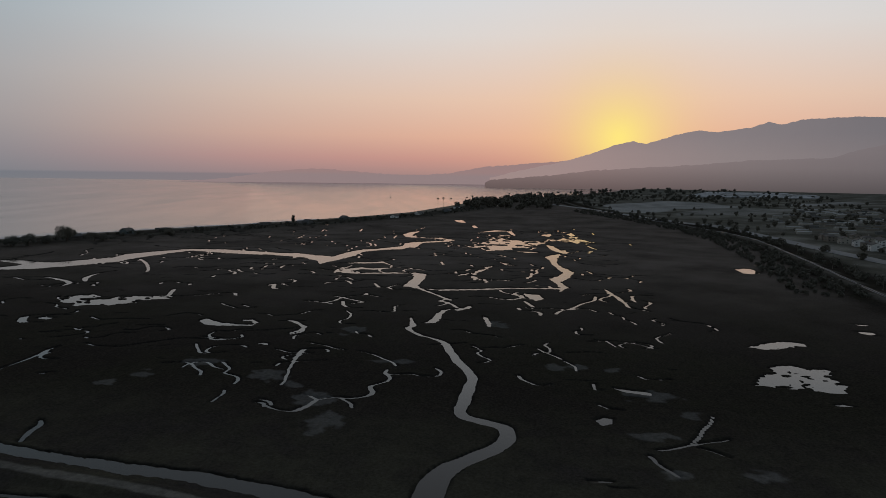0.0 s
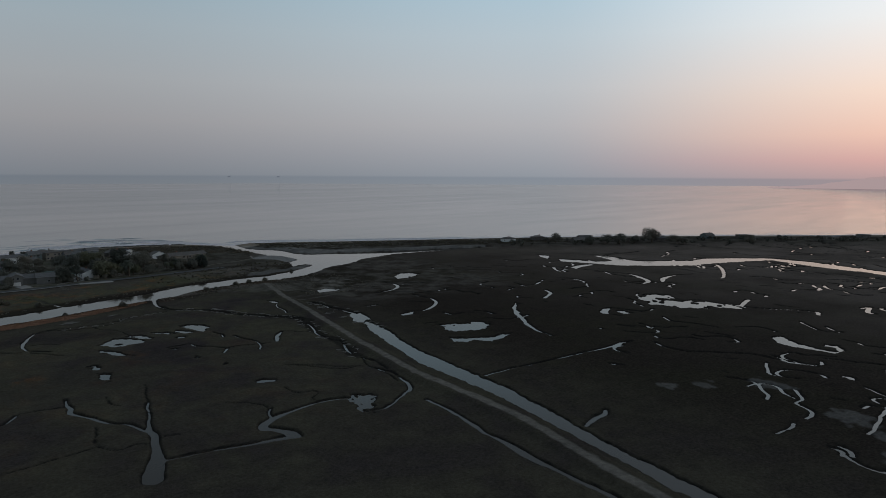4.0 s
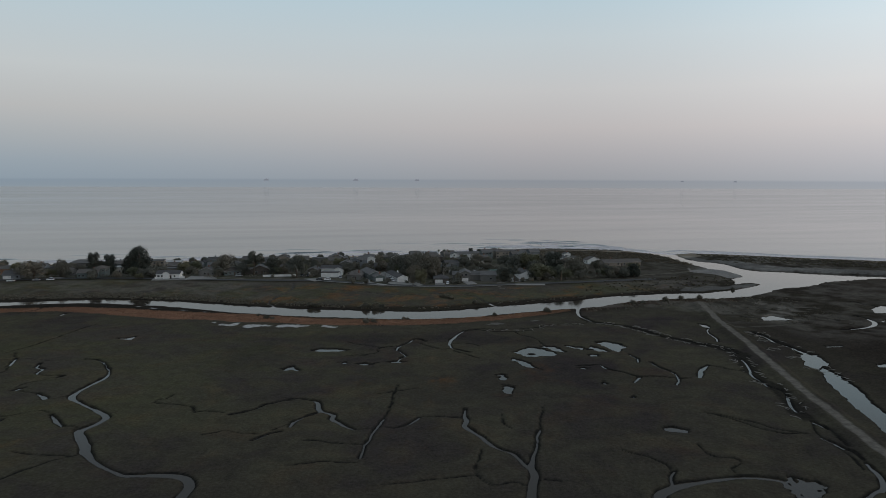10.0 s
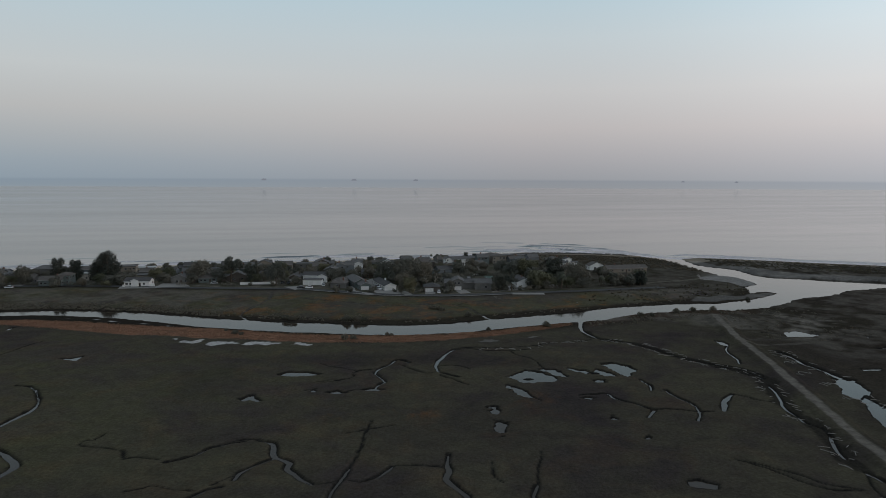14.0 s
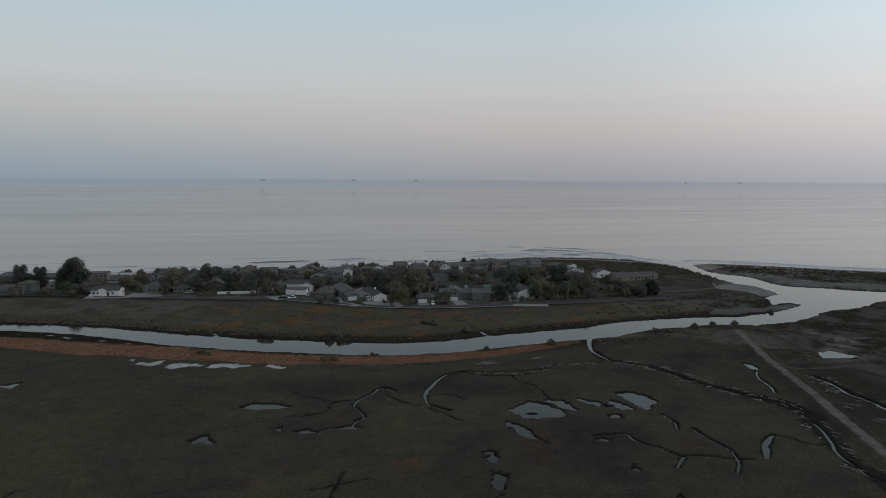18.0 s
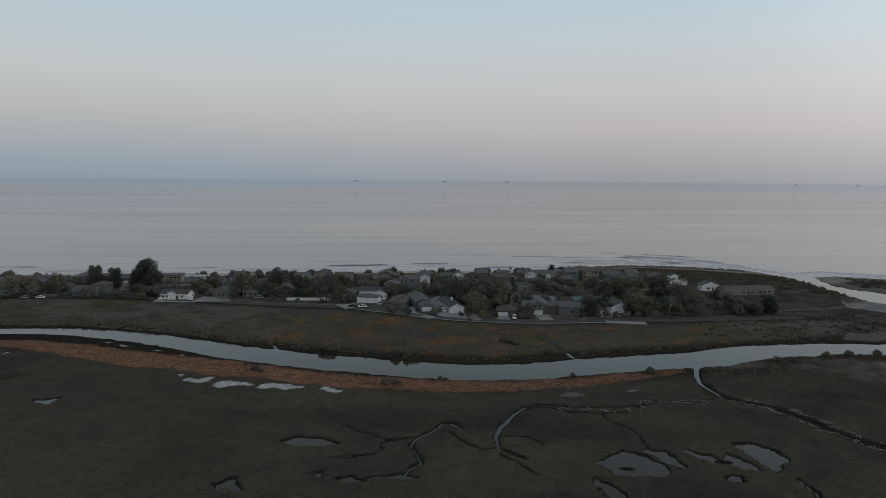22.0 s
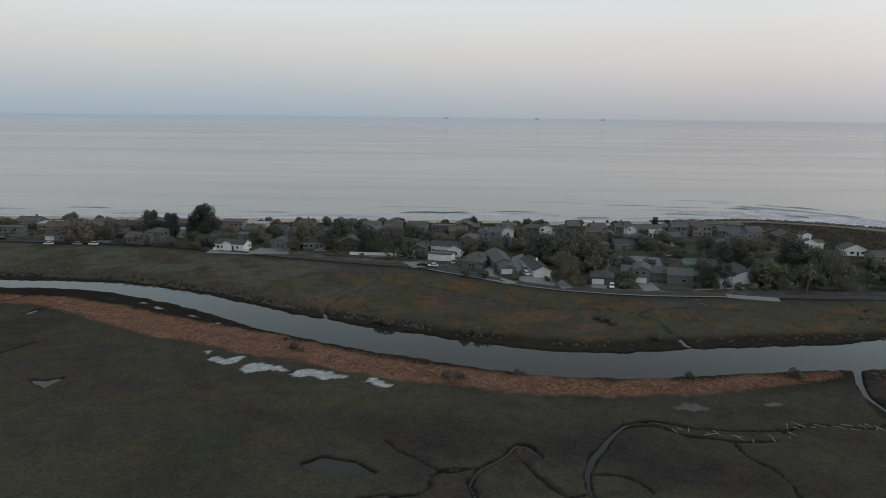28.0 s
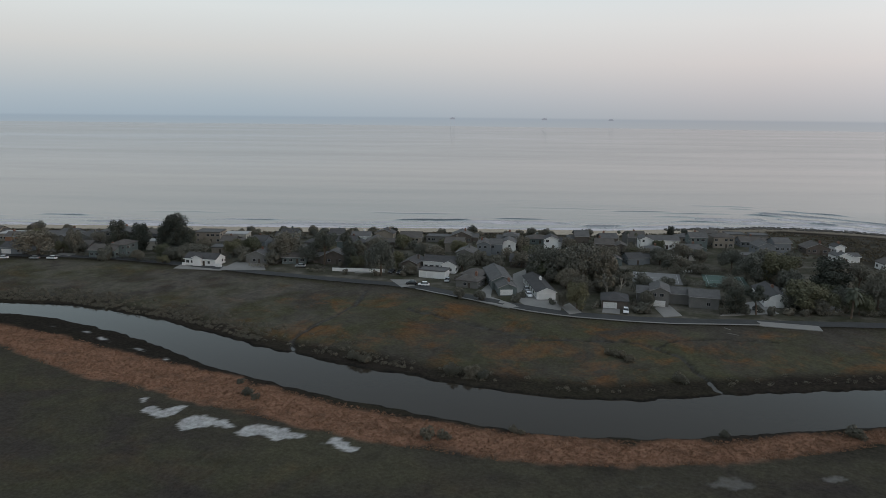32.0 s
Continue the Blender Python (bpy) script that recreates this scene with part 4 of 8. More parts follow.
for line, half in CREEKS:
    margin = half.max() + 6
    for s in range(0, len(line) - 1, 12):
        piece = line[s:s + 13]
        sub = window(piece[:, 0].min() - margin, piece[:, 0].max() + margin, piece[:, 1].min() - margin, piece[:, 1].max() + margin)
        wobble = 0.3 if half.max() < 6 else 0.8
        d, i = line_distance(gx[sub] + wobble * (wx[sub] - gx[sub]), gy[sub] + wobble * (wy[sub] - gy[sub]), piece)
        carve(sub, half[np.minimum(s + i, len(half) - 1)] - d)
for x, y, rx, ry, turn in POOLS:
    sub = window(x - rx - 6, x + rx + 6, y - rx - 6, y + rx + 6)
    seed = int(x * 7 + y) & 1023
    warp = 1 + 0.34 * value_noise(gx[sub], gy[sub], max(min(rx, ry), 1.5), seed) + 0.3 * value_noise(gx[sub], gy[sub], max(min(rx, ry) * 0.4, 1.4), seed + 5)
    u = (wx[sub] - x) * math.cos(turn) + (wy[sub] - y) * math.sin(turn)
    v = (wy[sub] - y) * math.cos(turn) - (wx[sub] - x) * math.sin(turn)
    carve(sub, (warp - np.hypot(u / rx, v / ry)) * min(rx, ry))

def inside(x, y, ring):
    """Signed distance from a closed outline, positive inside."""
    closed = np.vstack([ring, ring[:1]])
    d, _ = line_distance(x, y, closed)
    odd = np.zeros(x.shape, bool)
    for (ax, ay), (bx, by) in zip(closed[:-1], closed[1:]):
        crossing = ((ay > y) != (by > y)) & (x < (bx - ax) * (y - ay) / (by - ay + 1e-12) + ax)
        odd ^= crossing
    return np.where(odd, d, -d)


for ring, ragged in PANS:
    sub = window(ring[:, 0].min() - 8, ring[:, 0].max() + 8, ring[:, 1].min() - 8, ring[:, 1].max() + 8)
    grow = 0.15 if ring[:, 0].mean() < 165 else 0.25 if ring[:, 0].mean() < 330 else 0.1
    size = 9.0 if ragged > 8 else max(2.2, ragged * 1.6)
    along = 1.0 if ragged > 8 else 0.8
    fray = ragged * (0.9 * value_noise(gx[sub], gy[sub] * along, size, 91) + 0.9 * value_noise(gx[sub], gy[sub] * along, size * 0.45, 92))
    wobble = min(1.0, 0.2 + 0.5 * ragged)
    carve(sub, np.minimum(inside(gx[sub] + wobble * (wx[sub] - gx[sub]), gy[sub] + wobble * (wy[sub] - gy[sub]), ring), (0.12 if ragged > 8 else 0.5) * ragged + 0.4 if ragged > 1 else 6) + grow + fray)
for x, y, r in ((46.5, 293.6, 0.35), (71.0, 301.3, 0.5)):
    sub = window(x - 6, x + 6, y - 6, y + 6)      # mud islets
    height[sub] = np.maximum(height[sub], -0.1 - 0.8 * np.maximum(np.hypot((gx[sub] - x) / 2.6, gy[sub] - y) - r, 0))
for line, half in RILLS:
    for s in range(0, len(line) - 1, 14):
        piece = line[s:s + 15]
        sub = window(piece[:, 0].min() - 4, piece[:, 0].max() + 4, piece[:, 1].min() - 4, piece[:, 1].max() + 4)
        d, _ = line_distance(gx[sub] + 0.4 * (wx[sub] - gx[sub]), gy[sub] + 0.4 * (wy[sub] - gy[sub]), piece)
        height[sub] = np.minimum(height[sub], np.where(d < 1.6, -0.34 + 0.44 * ease((d - 0.6 * half) / 0.6), 9))
        layer["mud"][sub] = np.maximum(layer["mud"][sub], ease((half + 0.28 + 0.2 * value_noise(gx[sub], gy[sub], 2.5, 96) - d) / 0.55))

for line, half in DITCHES:
    line = smooth_line(line)
    sub = window(line[:, 0].min() - 6, line[:, 0].max() + 6, line[:, 1].min() - 6, line[:, 1].max() + 6)
    d, _ = line_distance(wx[sub], wy[sub], line)
    height[sub] -= 0.5 * ease((half + 0.9 - d) / 1.3)
    layer["mud"][sub] = np.maximum(layer["mud"][sub], 0.8 * ease((0.7 * half + 0.7 - d) / 0.9))
    layer["salt"][sub] = np.maximum(layer["salt"][sub], 0.09 * ease((half * 1.0 + .5 * value_noise(gx[sub], gy[sub], 2, 9) - d) / .6))
for x, y, rx, ry, turn in SALT:
    sub = window(x - rx - 6, x + rx + 6, y - rx - 6, y + rx + 6)
    u = (wx[sub] - x) * math.cos(radians(turn)) + (wy[sub] - y) * math.sin(radians(turn))
    v = (wy[sub] - y) * math.cos(radians(turn)) - (wx[sub] - x) * math.sin(radians(turn))
    edge = (1 + 0.45 * value_noise(gx[sub], gy[sub], 2.6, 77) + 0.3 * value_noise(gx[sub], gy[sub], 1.3, 78) - np.hypot(u / rx, v / ry)) * ry
    layer["salt"][sub] = np.maximum(layer["salt"][sub], ease(edge / 0.6))
    height[sub] -= 0.12 * ease(edge / 0.8)

for ring, tone in CRUSTS:
    ring = numbers(ring)
    sub = window(ring[:, 0].min() - 6, ring[:, 0].max() + 6, ring[:, 1].min() - 6, ring[:, 1].max() + 6)
    edge = inside(gx[sub] + 0.8 * (wx[sub] - gx[sub]), gy[sub] + 0.8 * (wy[sub] - gy[sub]), ring) + 0.7 * value_noise(gx[sub], gy[sub], 2.2, 78) + 0.4 * value_noise(gx[sub], gy[sub], 1.2, 79) - 0.35
    layer["salt"][sub] = np.maximum(layer["salt"][sub], tone * ease(edge / 0.5 + 0.5))
    height[sub] -= 0.12 * ease(edge / 0.8)

# faint bare mud flats among the creeks of the western marsh: x, y, breadth along y, depth along x
for x, y, ry, rx in ((159, 42, 5, 10), (178, 50, 7, 6), (199, 75, 6, 6), (212, 107, 8, 5), (272, 63, 6, 7), (199, -56, 8, 6), (163, -52, 5, 5), (182, -66, 3, 3), (138, -72, 4, 4), (228, -30, 6, 5), (138, -52, 4, 3), (225, 33, 9, 4), (191, 62, 4, 4), (194, 119, 4, 5), (183, 125, 3, 3), (297, -1, 5, 6), (227, -46, 4, 4)):
    sub = window(x - rx * 1.6 - 4, x + rx * 1.6 + 4, y - ry * 1.6 - 4, y + ry * 1.6 + 4)
    edge = 1 + 0.6 * value_noise(gx[sub], gy[sub], 6, 71) + 0.45 * value_noise(gx[sub], gy[sub], 2.4, 72) - np.hypot((wx[sub] - x) / rx, (wy[sub] - y) / ry)
    layer["salt"][sub] = np.maximum(layer["salt"][sub], 0.16 * ease(edge / 0.3))

# the levee with its dirt track
sub = window(20, 190, -340, 425)
d, _ = line_distance(gx[sub], gy[sub], smooth_line(LEVEE, 6))
height[sub] = np.where(d < 6, np.maximum(height[sub], 0.9 * ease((5.5 - d) / 3.0)), height[sub])
layer["dirt"][sub] = ease((1.9 - d + 0.4 * value_noise(gx[sub], gy[sub], 3, 5)) / 0.7)
layer["mud"][sub] *= ease((d - 4) / 2)

RIM = numbers("224,640 225,616 230,602 244,590 245,569 250,550 268,545 290,535 326,524 370,517 420,502 424,509 372,528 330,536 295,548 272,558 262,575 258,592 242,610 236,640")
for ring, depth in ((BAR, 0.85), (HOOK, 0.42), (RIM, 0.45)):
    sub = window(ring[:, 0].min() - 8, ring[:, 0].max() + 8, ring[:, 1].min() - 8, ring[:, 1].max() + 8)
    layer["salt"][sub] = np.maximum(layer["salt"][sub], 0.5 * depth * ease((inside(wx[sub], wy[sub], ring) + 1 + 2 * value_noise(gx[sub], gy[sub], 6, 93)) / 2))
    if depth > 0.5:
        height[sub] = np.where(inside(wx[sub], wy[sub], ring) > 0, np.minimum(np.maximum(height[sub], -0.25), 0.15), height[sub])

bank_y, road_y = (np.interp(gx, k[:, 0], k[:, 1]) for k in (BANK, ROAD))
REEDS = numbers("-330,362 -260,374 -187,383 -157,377 -127,368.5 -104,365 -83,361 -64,357.5 -48,354.5 -31,352.5 -8,352 16,355.5 38,363 56,372 70,379 78,384")
REED_HALF = np.interp(gx, [-330, -190, -150, -100, -40, 16, 60, 78], [5, 6.5, 10, 10, 8, 6.5, 6, 3])
reed_y = np.interp(gx, REEDS[:, 0], REEDS[:, 1])
layer["rust"] = ease((80 - gx) / 3) * ease((gx + 330) / 60) * ease((REED_HALF + 1.6 * value_noise(gx, gy, 6, 21) + 0.8 * value_noise(gx, gy, 2, 23) - np.abs(gy - reed_y)) / 3)
layer["rust"] = np.maximum(layer["rust"], 0.10 * ease((190 - gx) / 20) * ease((gx - 84) / 5) * ease((9 + 4 * value_noise(gx, gy, 10, 25) - np.abs(gy - np.interp(gx, [84, 112, 145, 190], [384, 402, 411, 420]))) / 5))
layer["mud"] = np.maximum(layer["mud"], 0.35 * ease((-40 - gx) / 40) * ease((gy - reed_y - REED_HALF + 1 - 1.2 * value_noise(gx, gy, 5, 26)) / 2) * ease((bank_y - 6 - gy) / 4))
layer["sand"] = (1 - 0.55 * ease((gx - 40) / 30)) * ease((30 + 10 * ease((gx - 150) / 30) + 8 * value_noise(gx, gy, 30, 22) - inland) / 8) * ease((inland + 60) / 20)
layer["bloom"] = (0.25 + 0.75 * ease((gx + 150) / 70)) * ease((gy - bank_y - 4) / 10) * ease((road_y - gy - 6) / 10) * ease((170 - gx) / 30) + 0.13 * ease((bank_y - 40 - gy) / 20) * ease((gy - 150) / 40) * ease((120 - gx) / 40)
scrub = numbers("150,352 150,375 120,396 92,390 96,402 130,412 160,412 184,417 205,408 215,386 200,362 170,352")
pale = 0.48 * ease((gx - 165) / 15) * ease((330 - gx) / 40) * ease((gy - 300) / 40) * ease((bank_y - 6 - gy) / 8) + (0.14 + 0.34 * ease((-60 - gx) / 60)) * ease((gy - bank_y - 4) / 12) * ease((road_y - gy - 4) / 8) + 0.6 * ease(inside(gx, gy, scrub) / 8 + 0.5) + 0.45 * ease((gx - 238) / 20) * ease((125 + 0.05 * (gx - 240) - inland) / 25) + 0.46 * ease((gy - bank_y - 4) / 10) * ease((inland - 20) / 20) * ease((235 - gx) / 20) * ease((gx - 90) / 60)
layer["dirt"] = np.maximum(layer["dirt"], pale * ease(0.5 + 0.55 * value_noise(gx, gy, 9, 33) + 0.35 * value_noise(gx, gy, 3.2, 34)))
# olive cover; fading west and near, it also paints in backlit and vignette darkening
layer["green"] = ease((200 - gx) / 90) * ease((bank_y - 30 - gy) / 15) * (0.6 + 0.4 * ease((gy - 120) / 170)) + 1.0 * ease((gy - bank_y - 6) / 10) * ease((road_y - gy - 5) / 10)
layer["garden"] = (1 - 0.75 * ease((gx - 108) / 20)) * ease((gy - road_y + 2) / 3) * ease((inland - 30) / 10) * ease((215 - gx) / 20)
RAIL = numbers("-900,-120 -200,-170 200,-205 401,-224 471,-232 606,-248 770,-262 932,-251 1004,-228 1109,-189 1252,-150 1553,-116 1804,-95 2600,-60")
rail_y = np.interp(gx, RAIL[:, 0], RAIL[:, 1])
layer["field"] = ease((rail_y - 20 - gy) / 20)
layer["dirt"] = np.maximum(layer["dirt"], 0.7 * ease((5 - np.abs(gy - rail_y)) / 2))
height += 0.9 * ease((6 - np.abs(gy - rail_y)) / 3) * ease((gx + 800) / 100)
layer["meadow"] = 0.85 * (0.75 + 0.25 * ease((gx + 150) / 70)) * ease((gy - bank_y - 5 - 2 * value_noise(gx, gy, 6, 38)) / 8) * ease((road_y - gy - 2) / 6) * ease((170 - gx) / 60)
layer["meadow"] = np.maximum(layer["meadow"], 0.8 * ease((20 - gx) / 110) * ease((bank_y - 40 - gy) / 20) * ease((gy - 120) / 120) * ease(0.5 + 0.6 * value_noise(gx, gy, 45, 39)))
for kind, x, y, rx, ry, amount in (("lush", -96, 262, 46, 48, 1.0), ("lush", -62, 222, 36, 26, .6), ("lush", -30, 232, 20, 12, .3), ("lush", -150, 300, 40, 40, .5), ("dusky", -64, 290, 14, 26, .8), ("dusky", -30, 316, 60, 9, .7), ("dusky", 30, 318, 50, 9, .5), ("dusky", 40, 255, 60, 28, .35),
                                   ("bloom", 2, 258, 22, 8, .9), ("bloom", -110, 195, 9, 12, .8), ("bloom", -60, 330, 40, 6, .25), ("bloom", 45, 270, 14, 8, .5)):
    blot = ease(1.25 - np.hypot((gx - x) / rx, (gy - y) / ry) + 0.3 * value_noise(gx, gy, 17, 41) + 0.2 * value_noise(gx, gy, 6, 42))
    layer[kind] = np.maximum(layer[kind], amount * blot)
# mask for the painted distance haze, growing westward over the marsh
layer["dry"] = ease((gx - 180) / 420) * ease((bank_y + 200 - gy) / 100) * ease((inland - 90) / 40) * (1 - layer["mud"]) * ease((gy - rail_y - 14) / 8) * np.clip(1 - layer["dirt"] - 0.9 * layer["salt"] / 0.16, 0, 1)
for ring, tone in (("1651,-175 1789,-259 1921,-382 1840,-452 1612,-498 1532,-428 1440,-315 1285,-233 1327,-187", 0.75), ("1301,-277 1490,-383 1558,-494 1549,-596 1344,-502 1265,-378 1228,-272", 0.32), ("1746,-616 2138,-937 2016,-930 1749,-695", 0.8), ("2448,-536 3000,-857 2482,-826", 0.8)):
    inner = inside(gx + 12 * value_noise(gx, gy, 60, 35), gy + 12 * value_noise(gx, gy, 60, 36), numbers(ring))
    layer["salt"] = np.maximum(layer["salt"], tone * ease(inner / 14 + 0.3) * (0.75 + 0.25 * value_noise(gx * 0.3, gy, 26, 37)))
for line, wide in ((WRACK, 3.2), (WRACK_LEVEE, 3.6), (WRACK_CANAL, 3.4)):
    sub = window(line[:, 0].min() - 8, line[:, 0].max() + 8, line[:, 1].min() - 8, line[:, 1].max() + 8)
    d, _ = line_distance(gx[sub], gy[sub], smooth_line(line))
    layer["mud"][sub] = np.maximum(layer["mud"][sub], 0.7 * ease((wide + 1.0 * value_noise(gx[sub], gy[sub], 4, 44) + 0.6 * value_noise(gx[sub], gy[sub], 1.6, 45) - d) / 1.6))
# sandy track over the point
sub = window(100, 225, 460, 560)
d, _ = line_distance(gx[sub], gy[sub], smooth_line(numbers("108,474 130,488 155,504.5 184,517 202,531 211,540")))
layer["dirt"][sub] = np.maximum(layer["dirt"][sub], 0.8 * ease((2.6 + 0.9 * value_noise(gx[sub], gy[sub], 6, 46) - d) / 1.2))
track = numbers("146,348 150,344 156,343 166,345 175,348 184,352")
sub = window(140, 190, 330, 365)
d, _ = line_distance(gx[sub], gy[sub], smooth_line(track))
layer["dirt"][sub] = np.maximum(layer["dirt"][sub], 0.42 * ease((1.6 + 0.8 * value_noise(gx[sub], gy[sub], 4, 31) - d) / 1.0))


def grid_mesh(name, gx, gy, gz, mat):
    rows, cols = gx.shape
    mesh = bpy.data.meshes.new(name)
    mesh.vertices.add(rows * cols)
    mesh.vertices.foreach_set("co", np.stack([gx, gy, gz], -1).astype(np.float32).ravel())
    a = (np.arange(rows - 1)[:, None] * cols + np.arange(cols - 1)).ravel()
    faces = np.stack([a, a + 1, a + cols + 1, a + cols], -1).astype(np.int32)
    mesh.loops.add(faces.size)
    mesh.loops.foreach_set("vertex_index", faces.ravel())
    mesh.polygons.add(len(faces))
    mesh.polygons.foreach_set("loop_start", np.arange(0, faces.size, 4, dtype=np.int32))
    mesh.update(calc_edges=True)
    mesh.polygons.foreach_set("use_smooth", np.ones(len(faces), bool))
    mesh.materials.append(mat)
    return mesh


ground_mesh = grid_mesh("ground", gx, gy, height, MARSH)
for name, values in layer.items():
    ground_mesh.attributes.new(name, "FLOAT", "POINT").data.foreach_set("value", np.clip(values, 0, 1).astype(np.float32).ravel())
ground = tagged(new("ground", ground_mesh), "dark tidal salt marsh with winding creeks and pans", "marsh", kind="structure")

# water: still water in the marsh, sea outside the shore
wxs = np.array([-4800.0, -2500, -1000, -700, -362, -220, -100, 0, 60, 105, 150, 190, 228, 247, 280, 330, 400, 515, 664, 722, 792, 867, 965, 1080, 1232, 1720, 2020, 2400, 3360, 4800])
line_y = np.interp(wxs, SHORE[:, 0], SHORE[:, 1]) - 8


def strip(name, lower, upper, rows, mat, z):
    t = np.linspace(0, 1, rows)[:, None]
    return grid_mesh(name, np.repeat(wxs[None], rows, 0), lower[None] * (1 - t) + upper[None] * t, np.full((rows, len(wxs)), z), mat)


tagged(new("water", strip("water", np.full(len(wxs), -700.0), line_y, 2, LAGOON, WATER_LEVEL)), "still grey tidal water in slough, creeks and pans", "water", kind="structure")
# inshore water with low breaking swell, then the open sea
sea_x = np.arange(-760, 1000, 3.5)
off = np.concatenate([np.arange(-8, 150, 1.1), np.arange(150, 262, 7)])
sx, so = np.meshgrid(sea_x, off)
swell, white = np.zeros(sx.shape), np.zeros(sx.shape)
# each wave: x and distance off the shore at both ends, height, white water behind its face
BREAKERS = [(-140, 35, -92, 38, .95, 0), (-96, 33, -28, 29, .5, .9), (46, 33, 83, 21, .7, 0), (97, 63, 121, 54, .95, 0), (116, 44, 143, 39, .6, 1), (133, 31, 149, 26, .9, .2), (139, 7, 172, 3, .4, 1), (-382, 47, -350, 43, .7, 0), (-250, 33, -216, 30, .55, 0), (-76, 46, -44, 46, .6, 0), (2, 93, 46, 81, .5, 0), (88, 98, 106, 89, .55, 0), (-14, 17, 8, 15, .6, .3)]
LOW_WAVES = [(-330, 20, -262, 16, .3, .7), (-210, 16, -150, 15, .3, .6), (-170, 70, -110, 68, .3, 0), (30, 60, 75, 48, .45, 0), (20, 14, 70, 10, .3, .8), (88, 24, 130, 16, .5, .8), (60, 120, 110, 104, .4, 0), (-60, 110, -5, 104, .25, 0), (-320, 66, -270, 64, .3, 0), (150, 60, 185, 48, .5, .2), (170, 22, 210, 18, .4, .8), (230, 25, 330, 20, .3, .7), (330, 18, 470, 16, .3, .6), (-480, 40, -400, 36, .4, .2), (-600, 30, -450, 24, .3, .6)]
POINT_WAVES = [(60, 44, 104, 34, .6, .9), (108, 74, 150, 62, .7, .4), (120, 20, 160, 14, .5, 1), (150, 42, 196, 34, .6, .9), (40, 76, 84, 66, .5, 0), (126, 92, 170, 80, .5, .1)]
for i, (x0, o0, x1, o1, tall, wash) in enumerate(BREAKERS + LOW_WAVES + POINT_WAVES):
    u = (sx - x0) / (x1 - x0)
    line = o0 + (o1 - o0) * u + 1.6 * value_noise(sx, 0 * sx, 16, 40 + i) + 0.6 * value_noise(sx, 0 * sx, 7, 70 + i)
    strength = np.clip(np.minimum(u, 1 - u) * 6 + .4, 0, 1) * (0.75 + 0.25 * value_noise(sx, 0 * sx, 12, 60 + i)) * ((u > -.07) & (u < 1.07))
    gap_to = so - line
    swell += (1.25 if wash else 0.8) * tall * strength * np.where(gap_to < 0, np.exp(-(gap_to / 1.5) ** 2), np.exp(-(gap_to / 4.5) ** 2))
    white = np.maximum(white, wash * strength * ease((gap_to + 10 + 3.5 * value_noise(sx, so, 5, 90 + i)) / 3) * ease((0.6 - gap_to) / 1.2))
white = np.maximum(white, 0.8 * ease((6 + 4.5 * value_noise(sx, 0 * sx, 22, 81) + 1.5 * value_noise(sx, so, 6, 82) - so) / 3) * ease((so + 9) / 2))
for o, wide in ((10, 2.0), (19, 1.6), (29, 1.2)):      # thin lines of foam running along the beach
    run = so - o - 3 * value_noise(sx, 0 * sx, 70, 100 + o) - 0.8 * value_noise(sx, 0 * sx, 15, 101 + o)
    white = np.maximum(white, 0.8 * ease((wide + 0.8 * value_noise(sx, so, 9, 102 + o) - np.abs(run)) / 1.2) * ease(value_noise(sx, 0 * sx, 48, 103 + o) * 1.4 + 0.65))
shore_at = np.interp(sx, SHORE[:, 0], SHORE[:, 1])
inshore = grid_mesh("sea", sx, shore_at + so, np.where(so < 145, WATER_LEVEL + swell * ease((so + 6) / 6), WATER_LEVEL), SEA)
inshore.attributes.new("foam", "FLOAT", "POINT").data.foreach_set("value", np.clip(white, 0, 1).astype(np.float32).ravel())
tagged(new("sea", inshore), "inshore water with low breaking waves and foam", "sea", kind="structure")
far_x = np.unique(np.concatenate([[sea_x[0] - .5, sea_x[-1] + .5, -4800, -2500, -1400, -1000], sea_x[::20], [sea_x[-1]], [v for v in wxs if v > 1000]]))
base_y = np.interp(far_x, SHORE[:, 0], SHORE[:, 1]) + np.where((far_x >= sea_x[0]) & (far_x <= sea_x[-1]), off[-1] - 60, -8)
t = np.linspace(0, 1, 3)[:, None]
open_sea = grid_mesh("sea", np.repeat(far_x[None], 3, 0), base_y[None] * (1 - t) + 4800 * t, np.full((3, len(far_x)), WATER_LEVEL - 0.06), SEA)
tagged(new("sea", open_sea), "calm grey ocean at dusk with soft wind streaks", "sea", kind="structure")


